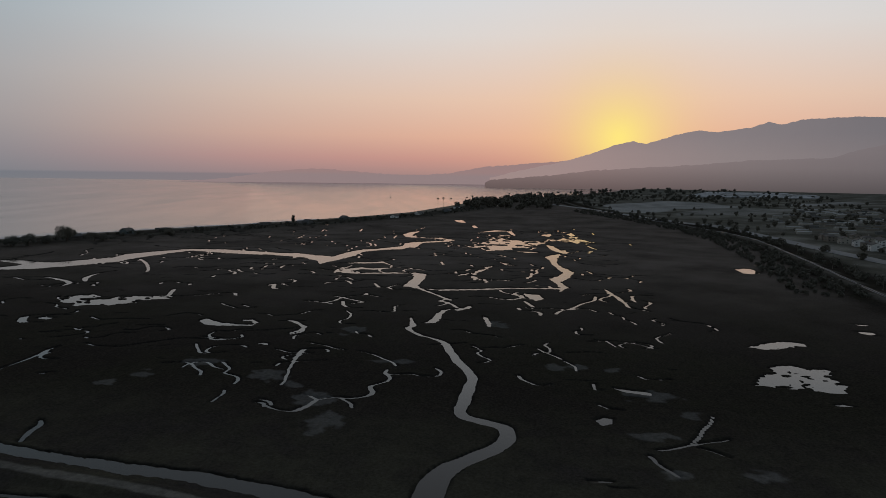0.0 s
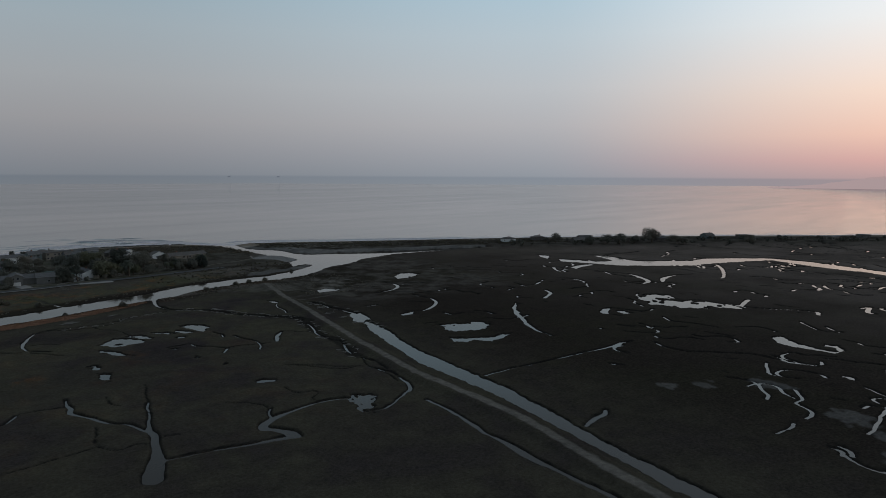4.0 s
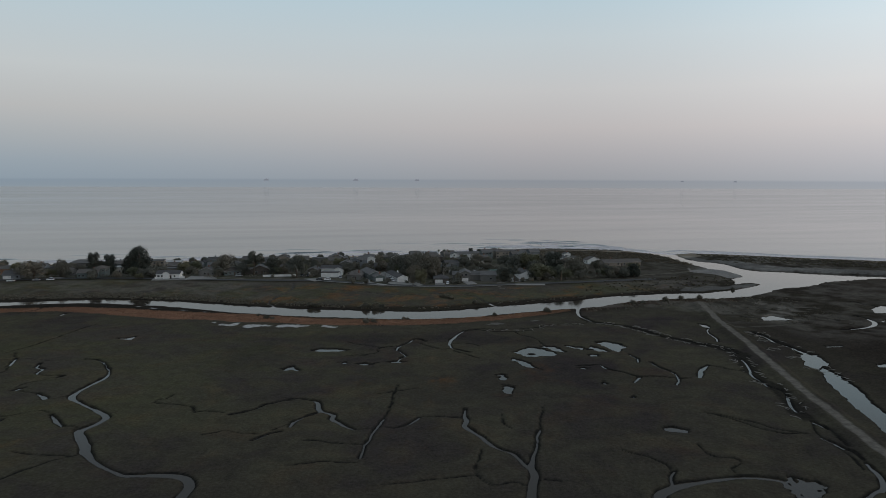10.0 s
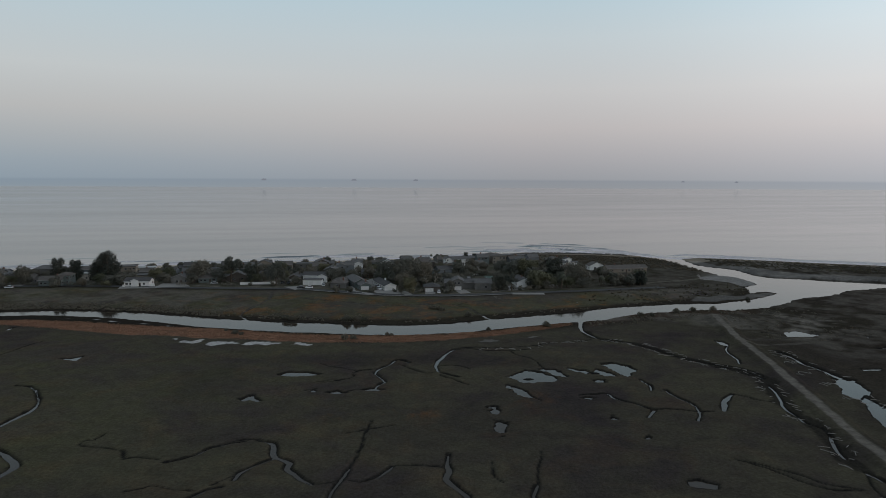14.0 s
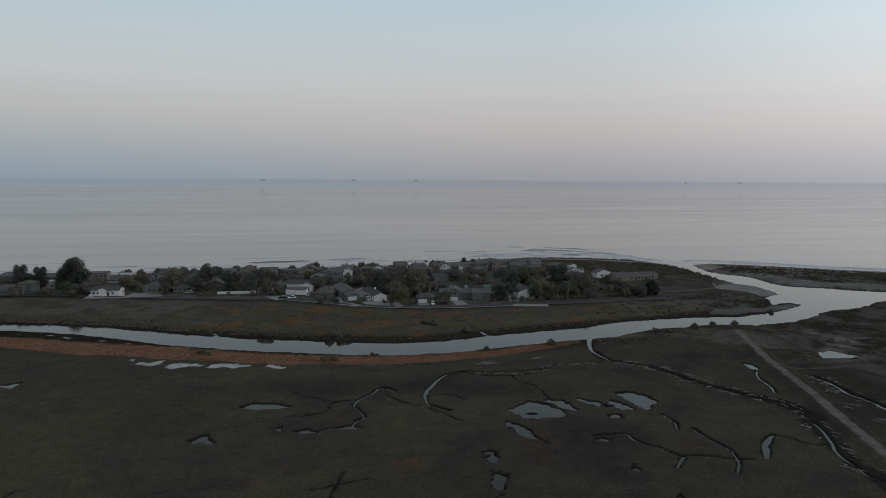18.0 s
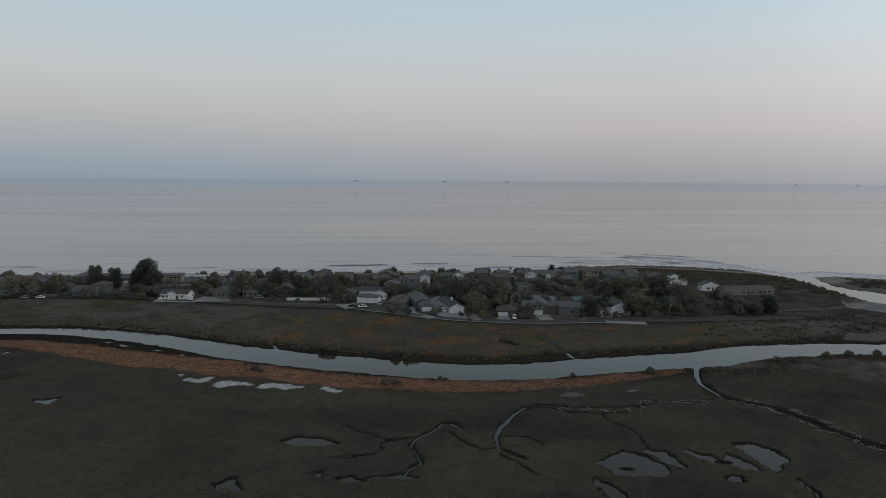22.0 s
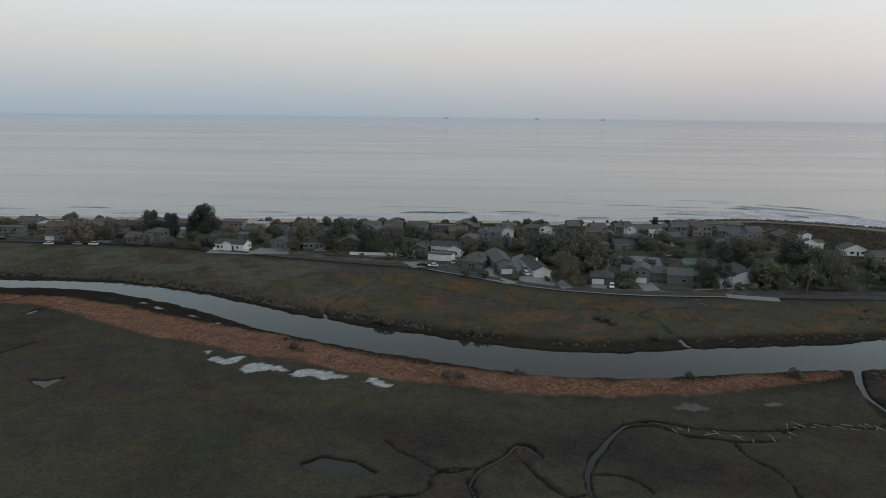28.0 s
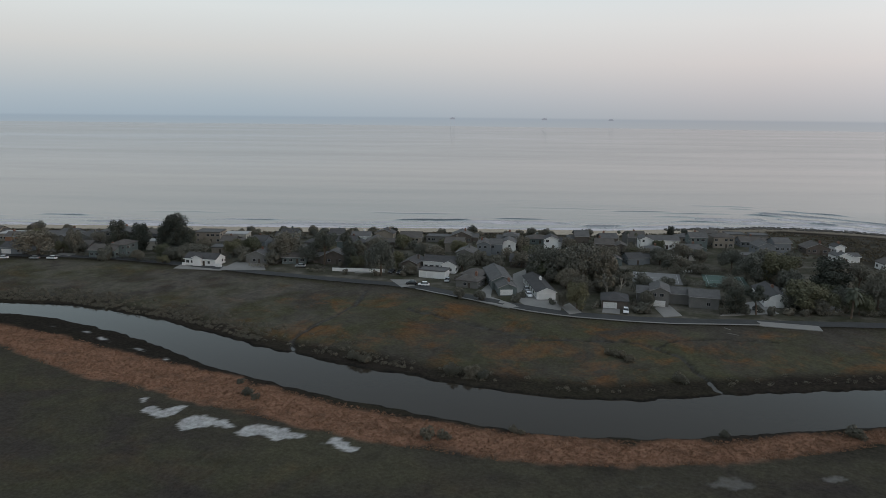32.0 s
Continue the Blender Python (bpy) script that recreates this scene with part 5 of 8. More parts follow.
# ---- building blocks ----
class Shape:
    """Collects corners and faces of one mesh."""

    def __init__(self):
        self.v, self.f = [], []

    def add(self, verts, faces):
        base = len(self.v)
        self.v += [tuple(p) for p in verts]
        self.f += [tuple(base + i for i in face) for face in faces]
        return self

    def box(self, x0, x1, y0, y1, z0, z1):
        return self.add([(x0, y0, z0), (x1, y0, z0), (x1, y1, z0), (x0, y1, z0), (x0, y0, z1), (x1, y0, z1), (x1, y1, z1), (x0, y1, z1)],
                        [(3, 2, 1, 0), (4, 5, 6, 7), (0, 1, 5, 4), (1, 2, 6, 5), (2, 3, 7, 6), (3, 0, 4, 7)])

    def slab(self, corners, thick):
        """A flat plate with its upper corners given."""
        k = len(corners)
        low = [(x, y, z - thick) for x, y, z in corners]
        return self.add(list(corners) + low, [tuple(range(k)), tuple(range(2 * k - 1, k - 1, -1))] + [(i, i + k, (i + 1) % k + k, (i + 1) % k) for i in range(k)])

    def tube(self, points, radii, sides=7):
        """A bent tapering tube."""
        rings = []
        for i, (p, r) in enumerate(zip(points, radii)):
            along = (Vector(points[min(i + 1, len(points) - 1)]) - Vector(points[max(i - 1, 0)])).normalized()
            side = along.orthogonal().normalized()
            up = along.cross(side)
            rings.append([Vector(p) + r * (math.cos(a) * side + math.sin(a) * up) for a in [6.2832 * s / sides for s in range(sides)]])
        faces = [(i * sides + s, i * sides + (s + 1) % sides, (i + 1) * sides + (s + 1) % sides, (i + 1) * sides + s) for i in range(len(rings) - 1) for s in range(sides)]
        return self.add([p for ring in rings for p in ring], faces + [tuple(range((len(rings) - 1) * sides, len(rings) * sides))])

    def mesh(self, name, mat, smooth=False):
        mesh = bpy.data.meshes.new(name)
        mesh.from_pydata(self.v, [], self.f)
        mesh.materials.append(mat)
        if smooth:
            mesh.polygons.foreach_set("use_smooth", np.ones(len(mesh.polygons), bool))
        mesh.update()
        return mesh


def part(name, mesh, parent, label="", at=None):
    ob = new(name, mesh)
    ob.parent = parent
    if at is not None:
        ob.matrix_basis = at
    return tagged(ob, label)


def ground_z(x, y):
    """Height of the finished ground sheet."""
    i, j = int(np.clip(np.searchsorted(xs, x) - 1, 0, len(xs) - 2)), int(np.clip(np.searchsorted(ys, y) - 1, 0, len(ys) - 2))
    u, v = (x - xs[i]) / (xs[i + 1] - xs[i]), (y - ys[j]) / (ys[j + 1] - ys[j])
    return float((height[j, i] * (1 - u) + height[j, i + 1] * u) * (1 - v) + (height[j + 1, i] * (1 - u) + height[j + 1, i + 1] * u) * v)


def plain(name, colour, rough=0.7, spread=0.25, scale=1.5, spec=0.3, metal=0.0, vary=0.0):
    """A surface with grain and soft stains, a little different on each object."""
    mat, k, shader = material(name, rough, spec)
    at = place_of(k)
    grain = k.math("ADD", k.math("MULTIPLY", k.noise(scale * 6, 4, 0.6, at), 0.5), k.math("MULTIPLY", k.noise(scale * 0.4, 3, 0.5, at), 0.5))
    dark, light = [c * (1 - spread) for c in colour], [min(1, c * (1 + spread)) for c in colour]
    tone = k.ramp(grain, [(0.3, tuple(dark)), (0.7, tuple(light))])
    if vary:
        info = k.add("ShaderNodeObjectInfo")
        tone = k.mix(1.0, tone, k.ramp(info.outputs["Random"], [(0.0, (1 - vary,) * 3), (1.0, (1.0, 1.0 - vary * 0.2, 1 - vary * 0.35))]), "MULTIPLY")
    k.put(shader.inputs["Base Color"], tone)
    shader.inputs["Metallic"].default_value = metal
    bump(k, shader, grain, 0.3, 0.03)
    return mat


def leaf_material(name, dark, light):
    mat, k, shader = material(name, 0.75, 0.2)
    info = k.add("ShaderNodeObjectInfo")
    island = k.add("ShaderNodeNewGeometry").outputs["Random Per Island"]
    tone = k.ramp(k.math("ADD", k.math("MULTIPLY", island, 0.7), k.math("MULTIPLY", k.noise(0.6, 2, 0.5, place_of(k)), 0.3)), [(0.1, tuple(0.58 * a + 0.42 * b for a, b in zip(dark, light))), (0.9, tuple(0.35 * a + 0.65 * b for a, b in zip(dark, light)))])
    k.put(shader.inputs["Base Color"], k.mix(1.0, tone, k.ramp(info.outputs["Random"], [(0.0, (0.7, 0.75, 0.7)), (1.0, (1.2, 1.1, 0.95))]), "MULTIPLY"))
    return mat


BARK = plain("bark", (0.10, 0.075, 0.055), 0.9, 0.35, 2)
PALE_BARK = plain("pale_bark", (0.30, 0.27, 0.23), 0.9, 0.3, 2)
OAK = leaf_material("oak_leaves", (0.092, 0.088, 0.078), (0.156, 0.149, 0.132))
CYPRESS = leaf_material("cypress_leaves", (0.0324, 0.0363, 0.0324), (0.0776, 0.0828, 0.0725))
PINE = leaf_material("pine_needles", (0.0535, 0.0557, 0.0491), (0.1256, 0.1278, 0.1125))
GREY_LEAF = leaf_material("grey_scrub_leaves", (0.070, 0.066, 0.056), (0.132, 0.125, 0.106))
YELLOW_LEAF = leaf_material("yellow_green_leaves", (0.0646, 0.0665, 0.0456), (0.1501, 0.1472, 0.0995))
FROND = leaf_material("palm_fronds", (0.0449, 0.0487, 0.0374), (0.1390, 0.1418, 0.1100))

WALLS = {
    "white": plain("white_stucco", (0.66, 0.65, 0.63), 0.85, 0.10),
    "grey": plain("grey_shingle_siding", (0.135, 0.13, 0.122), 0.85, 0.22),
    "blue": plain("blue_grey_siding", (0.150, 0.160, 0.168), 0.8, 0.16),
    "beige": plain("beige_stucco", (0.22, 0.19, 0.155), 0.85, 0.15),
    "brown": plain("brown_wood_siding", (0.098, 0.082, 0.070), 0.8, 0.3),
    "orange": plain("orange_cedar_siding", (0.24, 0.13, 0.08), 0.8, 0.25),
    "cream": plain("cream_stucco", (0.36, 0.335, 0.29), 0.85, 0.12),
    "teal": plain("weathered_teal_siding", (0.115, 0.135, 0.13), 0.8, 0.2),
}
ROOFS = {
    "dark": plain("dark_shingle_roof", (0.064, 0.061, 0.060), 0.9, 0.3, 1.2),
    "grey": plain("grey_shingle_roof", (0.100, 0.096, 0.093), 0.9, 0.28, 1.2),
    "brown": plain("brown_shake_roof", (0.092, 0.082, 0.074), 0.9, 0.3, 1.2),
    "pale": plain("pale_gravel_roof", (0.34, 0.335, 0.325), 0.9, 0.15, 1.2),
}
TRIM = plain("white_trim", (0.72, 0.71, 0.69), 0.6, 0.06)
GREY_TRIM = plain("grey_painted_trim", (0.27, 0.26, 0.25), 0.7, 0.12)
GARAGE = plain("white_garage_paint", (0.60, 0.59, 0.57), 0.6, 0.08)
CONCRETE = plain("concrete", (0.21, 0.20, 0.185), 0.9, 0.15, 0.6)
ASPHALT = plain("asphalt", (0.045, 0.045, 0.044), 0.95, 0.3, 0.8)
BRICK = plain("chimney_brick", (0.18, 0.10, 0.075), 0.9, 0.25, 3)
WOOD = plain("weathered_wood", (0.16, 0.135, 0.11), 0.85, 0.25, 2)
DARK_WOOD = plain("dark_wood_door", (0.06, 0.045, 0.036), 0.6, 0.2, 2)
GLASS, k, shader = material("window_glass", 0.06, 0.6)
k.put(shader.inputs["Base Color"], k.ramp(k.noise(0.4, 2, 0.5, place_of(k)), [(0.4, (0.012, 0.014, 0.016)), (0.6, (0.03, 0.033, 0.036))]))
STEEL = plain("grey_steel", (0.22, 0.22, 0.225), 0.5, 0.15, 1, 0.5, 0.6)
RUBBER = plain("tyre_rubber", (0.022, 0.022, 0.022), 0.85, 0.2)
CHROME = plain("wheel_alloy", (0.45, 0.45, 0.46), 0.3, 0.1, 2, 0.5, 0.9)
PAINTS = {"white": plain("white_car_paint", (0.75, 0.75, 0.75), 0.25, 0.03, 1, 0.5), "black": plain("black_car_paint", (0.015, 0.016, 0.018), 0.25, 0.1, 1, 0.5), "silver": plain("silver_car_paint", (0.40, 0.41, 0.42), 0.3, 0.05, 1, 0.5, 0.5)}
LAMP_GLASS = plain("lamp_glass", (0.6, 0.6, 0.58), 0.2, 0.05)
TAIL = plain("red_tail_lamp", (0.35, 0.02, 0.02), 0.3, 0.1)


# ---- trees ----
def crown_cards(shape, blobs, count, size, rng, droop=0.0):
    """Small bent leaf clumps over rough lumps, with gaps."""
    total = sum(r * r for *_, r in blobs)
    for bx, by, bz, r in blobs:
        for _ in range(max(6, int(count * r * r / total))):
            d = Vector((rng.gauss(0, 1), rng.gauss(0, 1), rng.gauss(0, 1) + 0.25)).normalized()
            p = Vector((bx, by, bz)) + d * r * rng.uniform(0.62, 1.08)
            out = (d + Vector((rng.uniform(-.7, .7), rng.uniform(-.7, .7), rng.uniform(-.5, .9)))).normalized()
            a = out.orthogonal().normalized()
            a.rotate(Matrix.Rotation(rng.uniform(0, 6.28), 3, out))
            b = out.cross(a)
            s = size * rng.uniform(0.55, 1.3)
            tip = p + out * s * 0.25
            shape.add([p - a * s * 0.5 - b * s * 0.35, p + a * s * 0.5 - b * s * 0.3, tip + a * s * 0.28 + b * s * 0.5, tip - a * s * 0.35 + b * s * 0.4 - Vector((0, 0, droop * s))], [(0, 1, 2, 3)])


def tree_thing(name, label, category, trunk_mat, leaf_mat, tall, wide, kind, seed, cards=4200, size=0.38):
    """One tree at the origin: trunk with limbs, and a crown."""
    rng = random.Random(seed)
    base = tagged(new(name), label, category)
    trunk, crown, blobs = Shape(), Shape(), []
    lean = (rng.uniform(-.04, .04) * tall, rng.uniform(-.04, .04) * tall)
    if kind == "round":
        split = tall * 0.34
        trunk.tube([(0, 0, -0.4), (lean[0] * .3, lean[1] * .3, split * .5), (lean[0], lean[1], split)], [tall * .045, tall * .035, tall * .03])
        for i in range(9):
            a, rr = rng.uniform(0, 6.28), wide * rng.uniform(0.12, 0.36)
            top = (math.cos(a) * rr, math.sin(a) * rr, tall * rng.uniform(0.45, 0.84))
            trunk.tube([(lean[0], lean[1], split * .9), tuple((p + q) / 2 for p, q in zip((*lean, split), top)), top], [tall * .02, tall * .013, tall * .006], 5)
            blobs.append((*top, wide * rng.uniform(0.15, 0.25)))
        for i in range(9):
            a, rr = rng.uniform(0, 6.28), wide * rng.uniform(0.2, 0.42)
            blobs.append((math.cos(a) * rr, math.sin(a) * rr, tall * rng.uniform(0.22, 0.6), wide * rng.uniform(0.12, 0.2)))
    elif kind == "cypress":
        trunk.tube([(0, 0, -0.4), (lean[0] * .4, lean[1] * .4, tall * .4), (*lean, tall * .9)], [tall * .04, tall * .03, tall * .008])
        for i in range(34):
            h = 0.14 + 0.8 * ((i * 0.618) % 1.0)
            reach = wide * 0.5 * (0.62 + 0.38 * math.sin(h * 2.7)) * (1.1 - 0.4 * max(0, h - 0.6) / 0.4)
            a, rr = rng.uniform(0, 6.28), reach * rng.uniform(0.5, 0.9)
            top = (math.cos(a) * rr + lean[0] * h, math.sin(a) * rr + lean[1] * h, tall * h)
            if i % 3 == 0:
                trunk.tube([(lean[0] * h, lean[1] * h, tall * max(.05, h - .12)), top], [tall * .012, tall * .004], 4)
            blobs.append((*top, wide * rng.uniform(0.17, 0.26)))
        for i in range(12):
            a, h = i * 2.4, rng.uniform(0.08, 0.5)
            blobs.append((math.cos(a) * wide * .3, math.sin(a) * wide * .3, tall * h, wide * rng.uniform(0.17, 0.24)))
    elif kind == "umbrella":
        split = tall * 0.5
        trunk.tube([(0, 0, -0.4), (lean[0], lean[1], split * .6), (lean[0] * 2, lean[1] * 2, split)], [tall * .03, tall * .024, tall * .02])
        for i in range(13):
            a, rr = rng.uniform(0, 6.28), wide * rng.uniform(0.05, 0.4)
            top = (math.cos(a) * rr + lean[0] * 2, math.sin(a) * rr + lean[1] * 2, tall * rng.uniform(0.58, 0.95))
            trunk.tube([(lean[0] * 2, lean[1] * 2, split * .95), tuple((p * .4 + q * .6) for p, q in zip((lean[0] * 2, lean[1] * 2, split), top)), top], [tall * .014, tall * .01, tall * .004], 5)
            blobs.append((*top, wide * rng.uniform(0.12, 0.2)))
    elif kind == "airy":
        trunk.tube([(0, 0, -0.4), (lean[0] * 2, lean[1] * 2, tall * .35), (lean[0] * 3, lean[1] * 3, tall * .6)], [tall * .028, tall * .022, tall * .014])
        for i in range(14):
            a, h = rng.uniform(0, 6.28), rng.uniform(0.35, 1.0)
            rr = wide * rng.uniform(0.1, 0.45)
            top = (math.cos(a) * rr + lean[0] * 3, math.sin(a) * rr + lean[1] * 3, tall * h)
            trunk.tube([(lean[0] * 2.5, lean[1] * 2.5, tall * max(.25, h * .5)), tuple((p * .5 + q * .5) + .2 for p, q in zip((lean[0] * 2.5, lean[1] * 2.5, tall * h * .6), top)), top], [tall * .012, tall * .008, tall * .003], 5)
            blobs.append((*top, wide * rng.uniform(0.09, 0.15)))
    else:      # low bush
        trunk.tube([(0, 0, -0.3), (0, 0, tall * .4)], [tall * .06, tall * .03], 5)
        for i in range(8):
            a, rr = rng.uniform(0, 6.28), wide * rng.uniform(0.05, 0.33)
            blobs.append((math.cos(a) * rr, math.sin(a) * rr, tall * rng.uniform(0.2, 0.72), wide * rng.uniform(0.15, 0.24)))
    crown_cards(crown, blobs, cards, size, rng)
    part("trunk", trunk.mesh("trunk", trunk_mat, True), base)
    part("crown", crown.mesh("crown", leaf_mat), base)
    return base


def palm_thing(name, label, tall, feather, seed):
    rng = random.Random(seed)
    base = tagged(new(name), label, "palm tree")
    trunk = Shape().tube([(0, 0, -.4), (.15, .1, tall * .4), (.25, 0, tall * .8), (.3, 0, tall)], [.42 if feather else .26, .34 if feather else .2, .3 if feather else .17, .4 if feather else .3], 8)
    part("trunk", trunk.mesh("trunk", PALE_BARK if not feather else BARK, True), base)
    crown = Shape()
    for i in range(46 if feather else 34):
        a, up = rng.uniform(0, 6.28), rng.uniform(-0.7, 1.2)
        reach = (3.6 if feather else 1.7) * rng.uniform(.8, 1.1)
        out = Vector((math.cos(a), math.sin(a), 0))
        side = Vector((-math.sin(a), math.cos(a), 0))
        pts = [Vector((.3, 0, tall)) + out * reach * t * math.cos(up * (1 - t * .5)) + Vector((0, 0, reach * (math.sin(up) * t - 0.75 * t * t))) for t in (0, .3, .6, .85, 1)]
        widths = (.08, .5, .55, .35, .03) if feather else (.04, .12, .7, .75, .1)
        for p, q, w, v in zip(pts, pts[1:], widths, widths[1:]):
            drop = Vector((0, 0, .25 * w))
            crown.add([p, p + side * w - drop, q + side * v - drop, q], [(0, 1, 2, 3)])
            crown.add([p, q, q - side * v - drop, p - side * w - drop], [(0, 1, 2, 3)])
    part("crown", crown.mesh("crown", FROND), base)
    return base


TREES = {
    "oak": tree_thing("oak_tree", "dark rounded evergreen oak among the beach houses", "tree", BARK, OAK, 8, 9, "round", 1),
    "oak2": tree_thing("oak_tree", "broad dark evergreen tree beside a house", "tree", BARK, OAK, 9, 11, "round", 2),
    "bright": tree_thing("round_tree", "round yellow-green garden tree with dense crown", "tree", BARK, YELLOW_LEAF, 8, 9.5, "round", 3, 4400),
    "cypress": tree_thing("cypress_tree", "tall nearly black dense cypress tree", "tree", BARK, CYPRESS, 18, 12, "cypress", 4, 12000, 0.5),
    "cypress2": tree_thing("cypress_tree", "dark dense cypress tree above the roofs", "tree", BARK, CYPRESS, 13, 8, "cypress", 5, 7000, 0.42),
    "pine": tree_thing("pine_tree", "dark flat-topped pine tree with bare lower trunk", "tree", BARK, PINE, 15, 11, "umbrella", 6, 4800, 0.4),
    "gum": tree_thing("eucalyptus_tree", "airy pale-limbed tree with sparse foliage", "tree", PALE_BARK, GREY_LEAF, 13, 8, "airy", 7, 1500, 0.5),
    "bush": tree_thing("garden_shrub", "low dark garden shrub beside a house", "shrub", BARK, OAK, 3, 4, "bush", 8, 1500, 0.26),
    "greybush": tree_thing("coastal_shrub", "low grey-green scrub bush on the bank", "shrub", BARK, GREY_LEAF, 1.6, 3.2, "bush", 9, 1300, 0.17),
    "palm": palm_thing("feather_palm", "feather palm with thick trunk beside the lane", 10, True, 10),
    "fan": palm_thing("fan_palm", "tall slim fan palm above the roofs", 15, False, 11),
}
for ob in TREES.values():
    ob.location = (0, 0, 0)
used_tree = set()
tree_dice = random.Random(21)


def plant(kind, x, y, scale=1.0, stretch=1.0, group="", label=""):
    m = Matrix.Translation((x, y, ground_z(x, y))) @ Matrix.Rotation(tree_dice.uniform(0, 6.28), 4, "Z")
    if kind in used_tree:
        ob = copy_thing(TREES[kind], m)
    else:
        ob = TREES[kind]
        ob.matrix_basis = m
        used_tree.add(kind)
    ob.scale = (scale, scale, scale * stretch)
    return tagged(ob, label, group=group)


# ---- houses ----
PANES = {}


def pane_mesh(kind, w, h):
    """Window frame and pane meshes, shared by size. They face -y."""
    key = (kind, round(w, 1), round(h, 1))
    if key not in PANES:
        b, s = 0.09, Shape()
        if kind == "frame":
            s.box(-w / 2, w / 2, -.07, .02, h - b, h).box(-w / 2, w / 2, -.09, .02, 0, b).box(-w / 2, -w / 2 + b, -.07, .02, b, h - b).box(w / 2 - b, w / 2, -.07, .02, b, h - b).box(-b / 3, b / 3, -.06, .01, b, h - b)
            PANES[key] = s.mesh("window_frame", GREY_TRIM)
        elif kind == "pane":
            PANES[key] = s.box(-w / 2 + b, w / 2 - b, -.02, .015, b, h - b).mesh("pane", GLASS)
        elif kind == "garage":
            for r in range(4):
                s.box(-w / 2, w / 2, -.05, .02, r * h / 4 + .015, (r + 1) * h / 4 - .015)
            PANES[key] = s.mesh("garage_door", GARAGE)
        else:
            s.box(-w / 2, w / 2, -.05, .02, 0, h).box(-w / 2 + .12, w / 2 - .12, -.07, -.05, h * .55, h - .2).box(-w / 2 + .12, w / 2 - .12, -.07, -.05, .2, h * .45)
            PANES[key] = s.mesh("door", DARK_WOOD)
    return PANES[key]


def roof_shape(w, d, h, style, pitch, over=0.45, t=0.2):
    """Roof over a block centred at the origin. Returns the roof and the gable wall faces."""
    s, gable = Shape(), None
    a, b = w / 2 + over, d / 2 + over
    if style == "x":
        rise = b * pitch
        s.slab([(-a, -b, h), (a, -b, h), (a, 0, h + rise), (-a, 0, h + rise)], t).slab([(a, b, h), (-a, b, h), (-a, 0, h + rise), (a, 0, h + rise)], t)
        s.box(-a, a, -.12, .12, h + rise - .05, h + rise + .06)
        gable = [(-w / 2, -d / 2), (-w / 2, d / 2), (w / 2, d / 2), (w / 2, -d / 2), d / 2 * pitch]
    elif style == "y":
        rise = a * pitch
        s.slab([(-a, -b, h), (0, -b, h + rise), (0, b, h + rise), (-a, b, h)][::-1], t).slab([(a, -b, h), (a, b, h), (0, b, h + rise), (0, -b, h + rise)], t)
        s.box(-.12, .12, -b, b, h + rise - .05, h + rise + .06)
    elif style == "hip":
        m = min(a, b)
        rise = m * pitch
        rx, ry = a - m, b - m
        r = [(-rx, -ry, h + rise), (rx, -ry, h + rise), (rx, ry, h + rise), (-rx, ry, h + rise)]
        c = [(-a, -b, h), (a, -b, h), (a, b, h), (-a, b, h)]
        if rx > ry:
            s.slab([c[0], c[1], r[1], r[0]], t).slab([c[2], c[3], r[3], r[2]], t).slab([c[1], c[2], r[1]], t).slab([c[3], c[0], r[0]], t)
        else:
            s.slab([c[1], c[2], r[2], r[1]], t).slab([c[3], c[0], r[0], r[3]], t).slab([c[0], c[1], r[0]], t).slab([c[2], c[3], r[2]], t)
    else:          # flat with a low rim
        s.box(-a + .3, a - .3, -b + .3, b - .3, h, h + .22)
        for q in ((-a + .2, a - .2, -b + .2, -b + .45), (-a + .2, a - .2, b - .45, b - .2), (-a + .2, -a + .45, -b + .45, b - .45), (a - .45, a - .2, -b + .45, b - .45)):
            s.box(*q, h - .05, h + .42)
    return s


def wall_shape(w, d, h, style, pitch):
    s = Shape().box(-w / 2, w / 2, -d / 2, d / 2, -0.8, h - .12)
    z = h - .12
    if style == "x":
        r = z + d / 2 * pitch
        s.add([(-w / 2, -d / 2, z), (-w / 2, d / 2, z), (-w / 2, 0, r), (w / 2, -d / 2, z), (w / 2, d / 2, z), (w / 2, 0, r)], [(0, 2, 1), (3, 4, 5)])
    elif style == "y":
        r = z + w / 2 * pitch
        s.add([(-w / 2, -d / 2, z), (w / 2, -d / 2, z), (0, -d / 2, r), (-w / 2, d / 2, z), (w / 2, d / 2, z), (0, d / 2, r)], [(0, 1, 2), (3, 5, 4)])
    return s


FOOTPRINTS = []


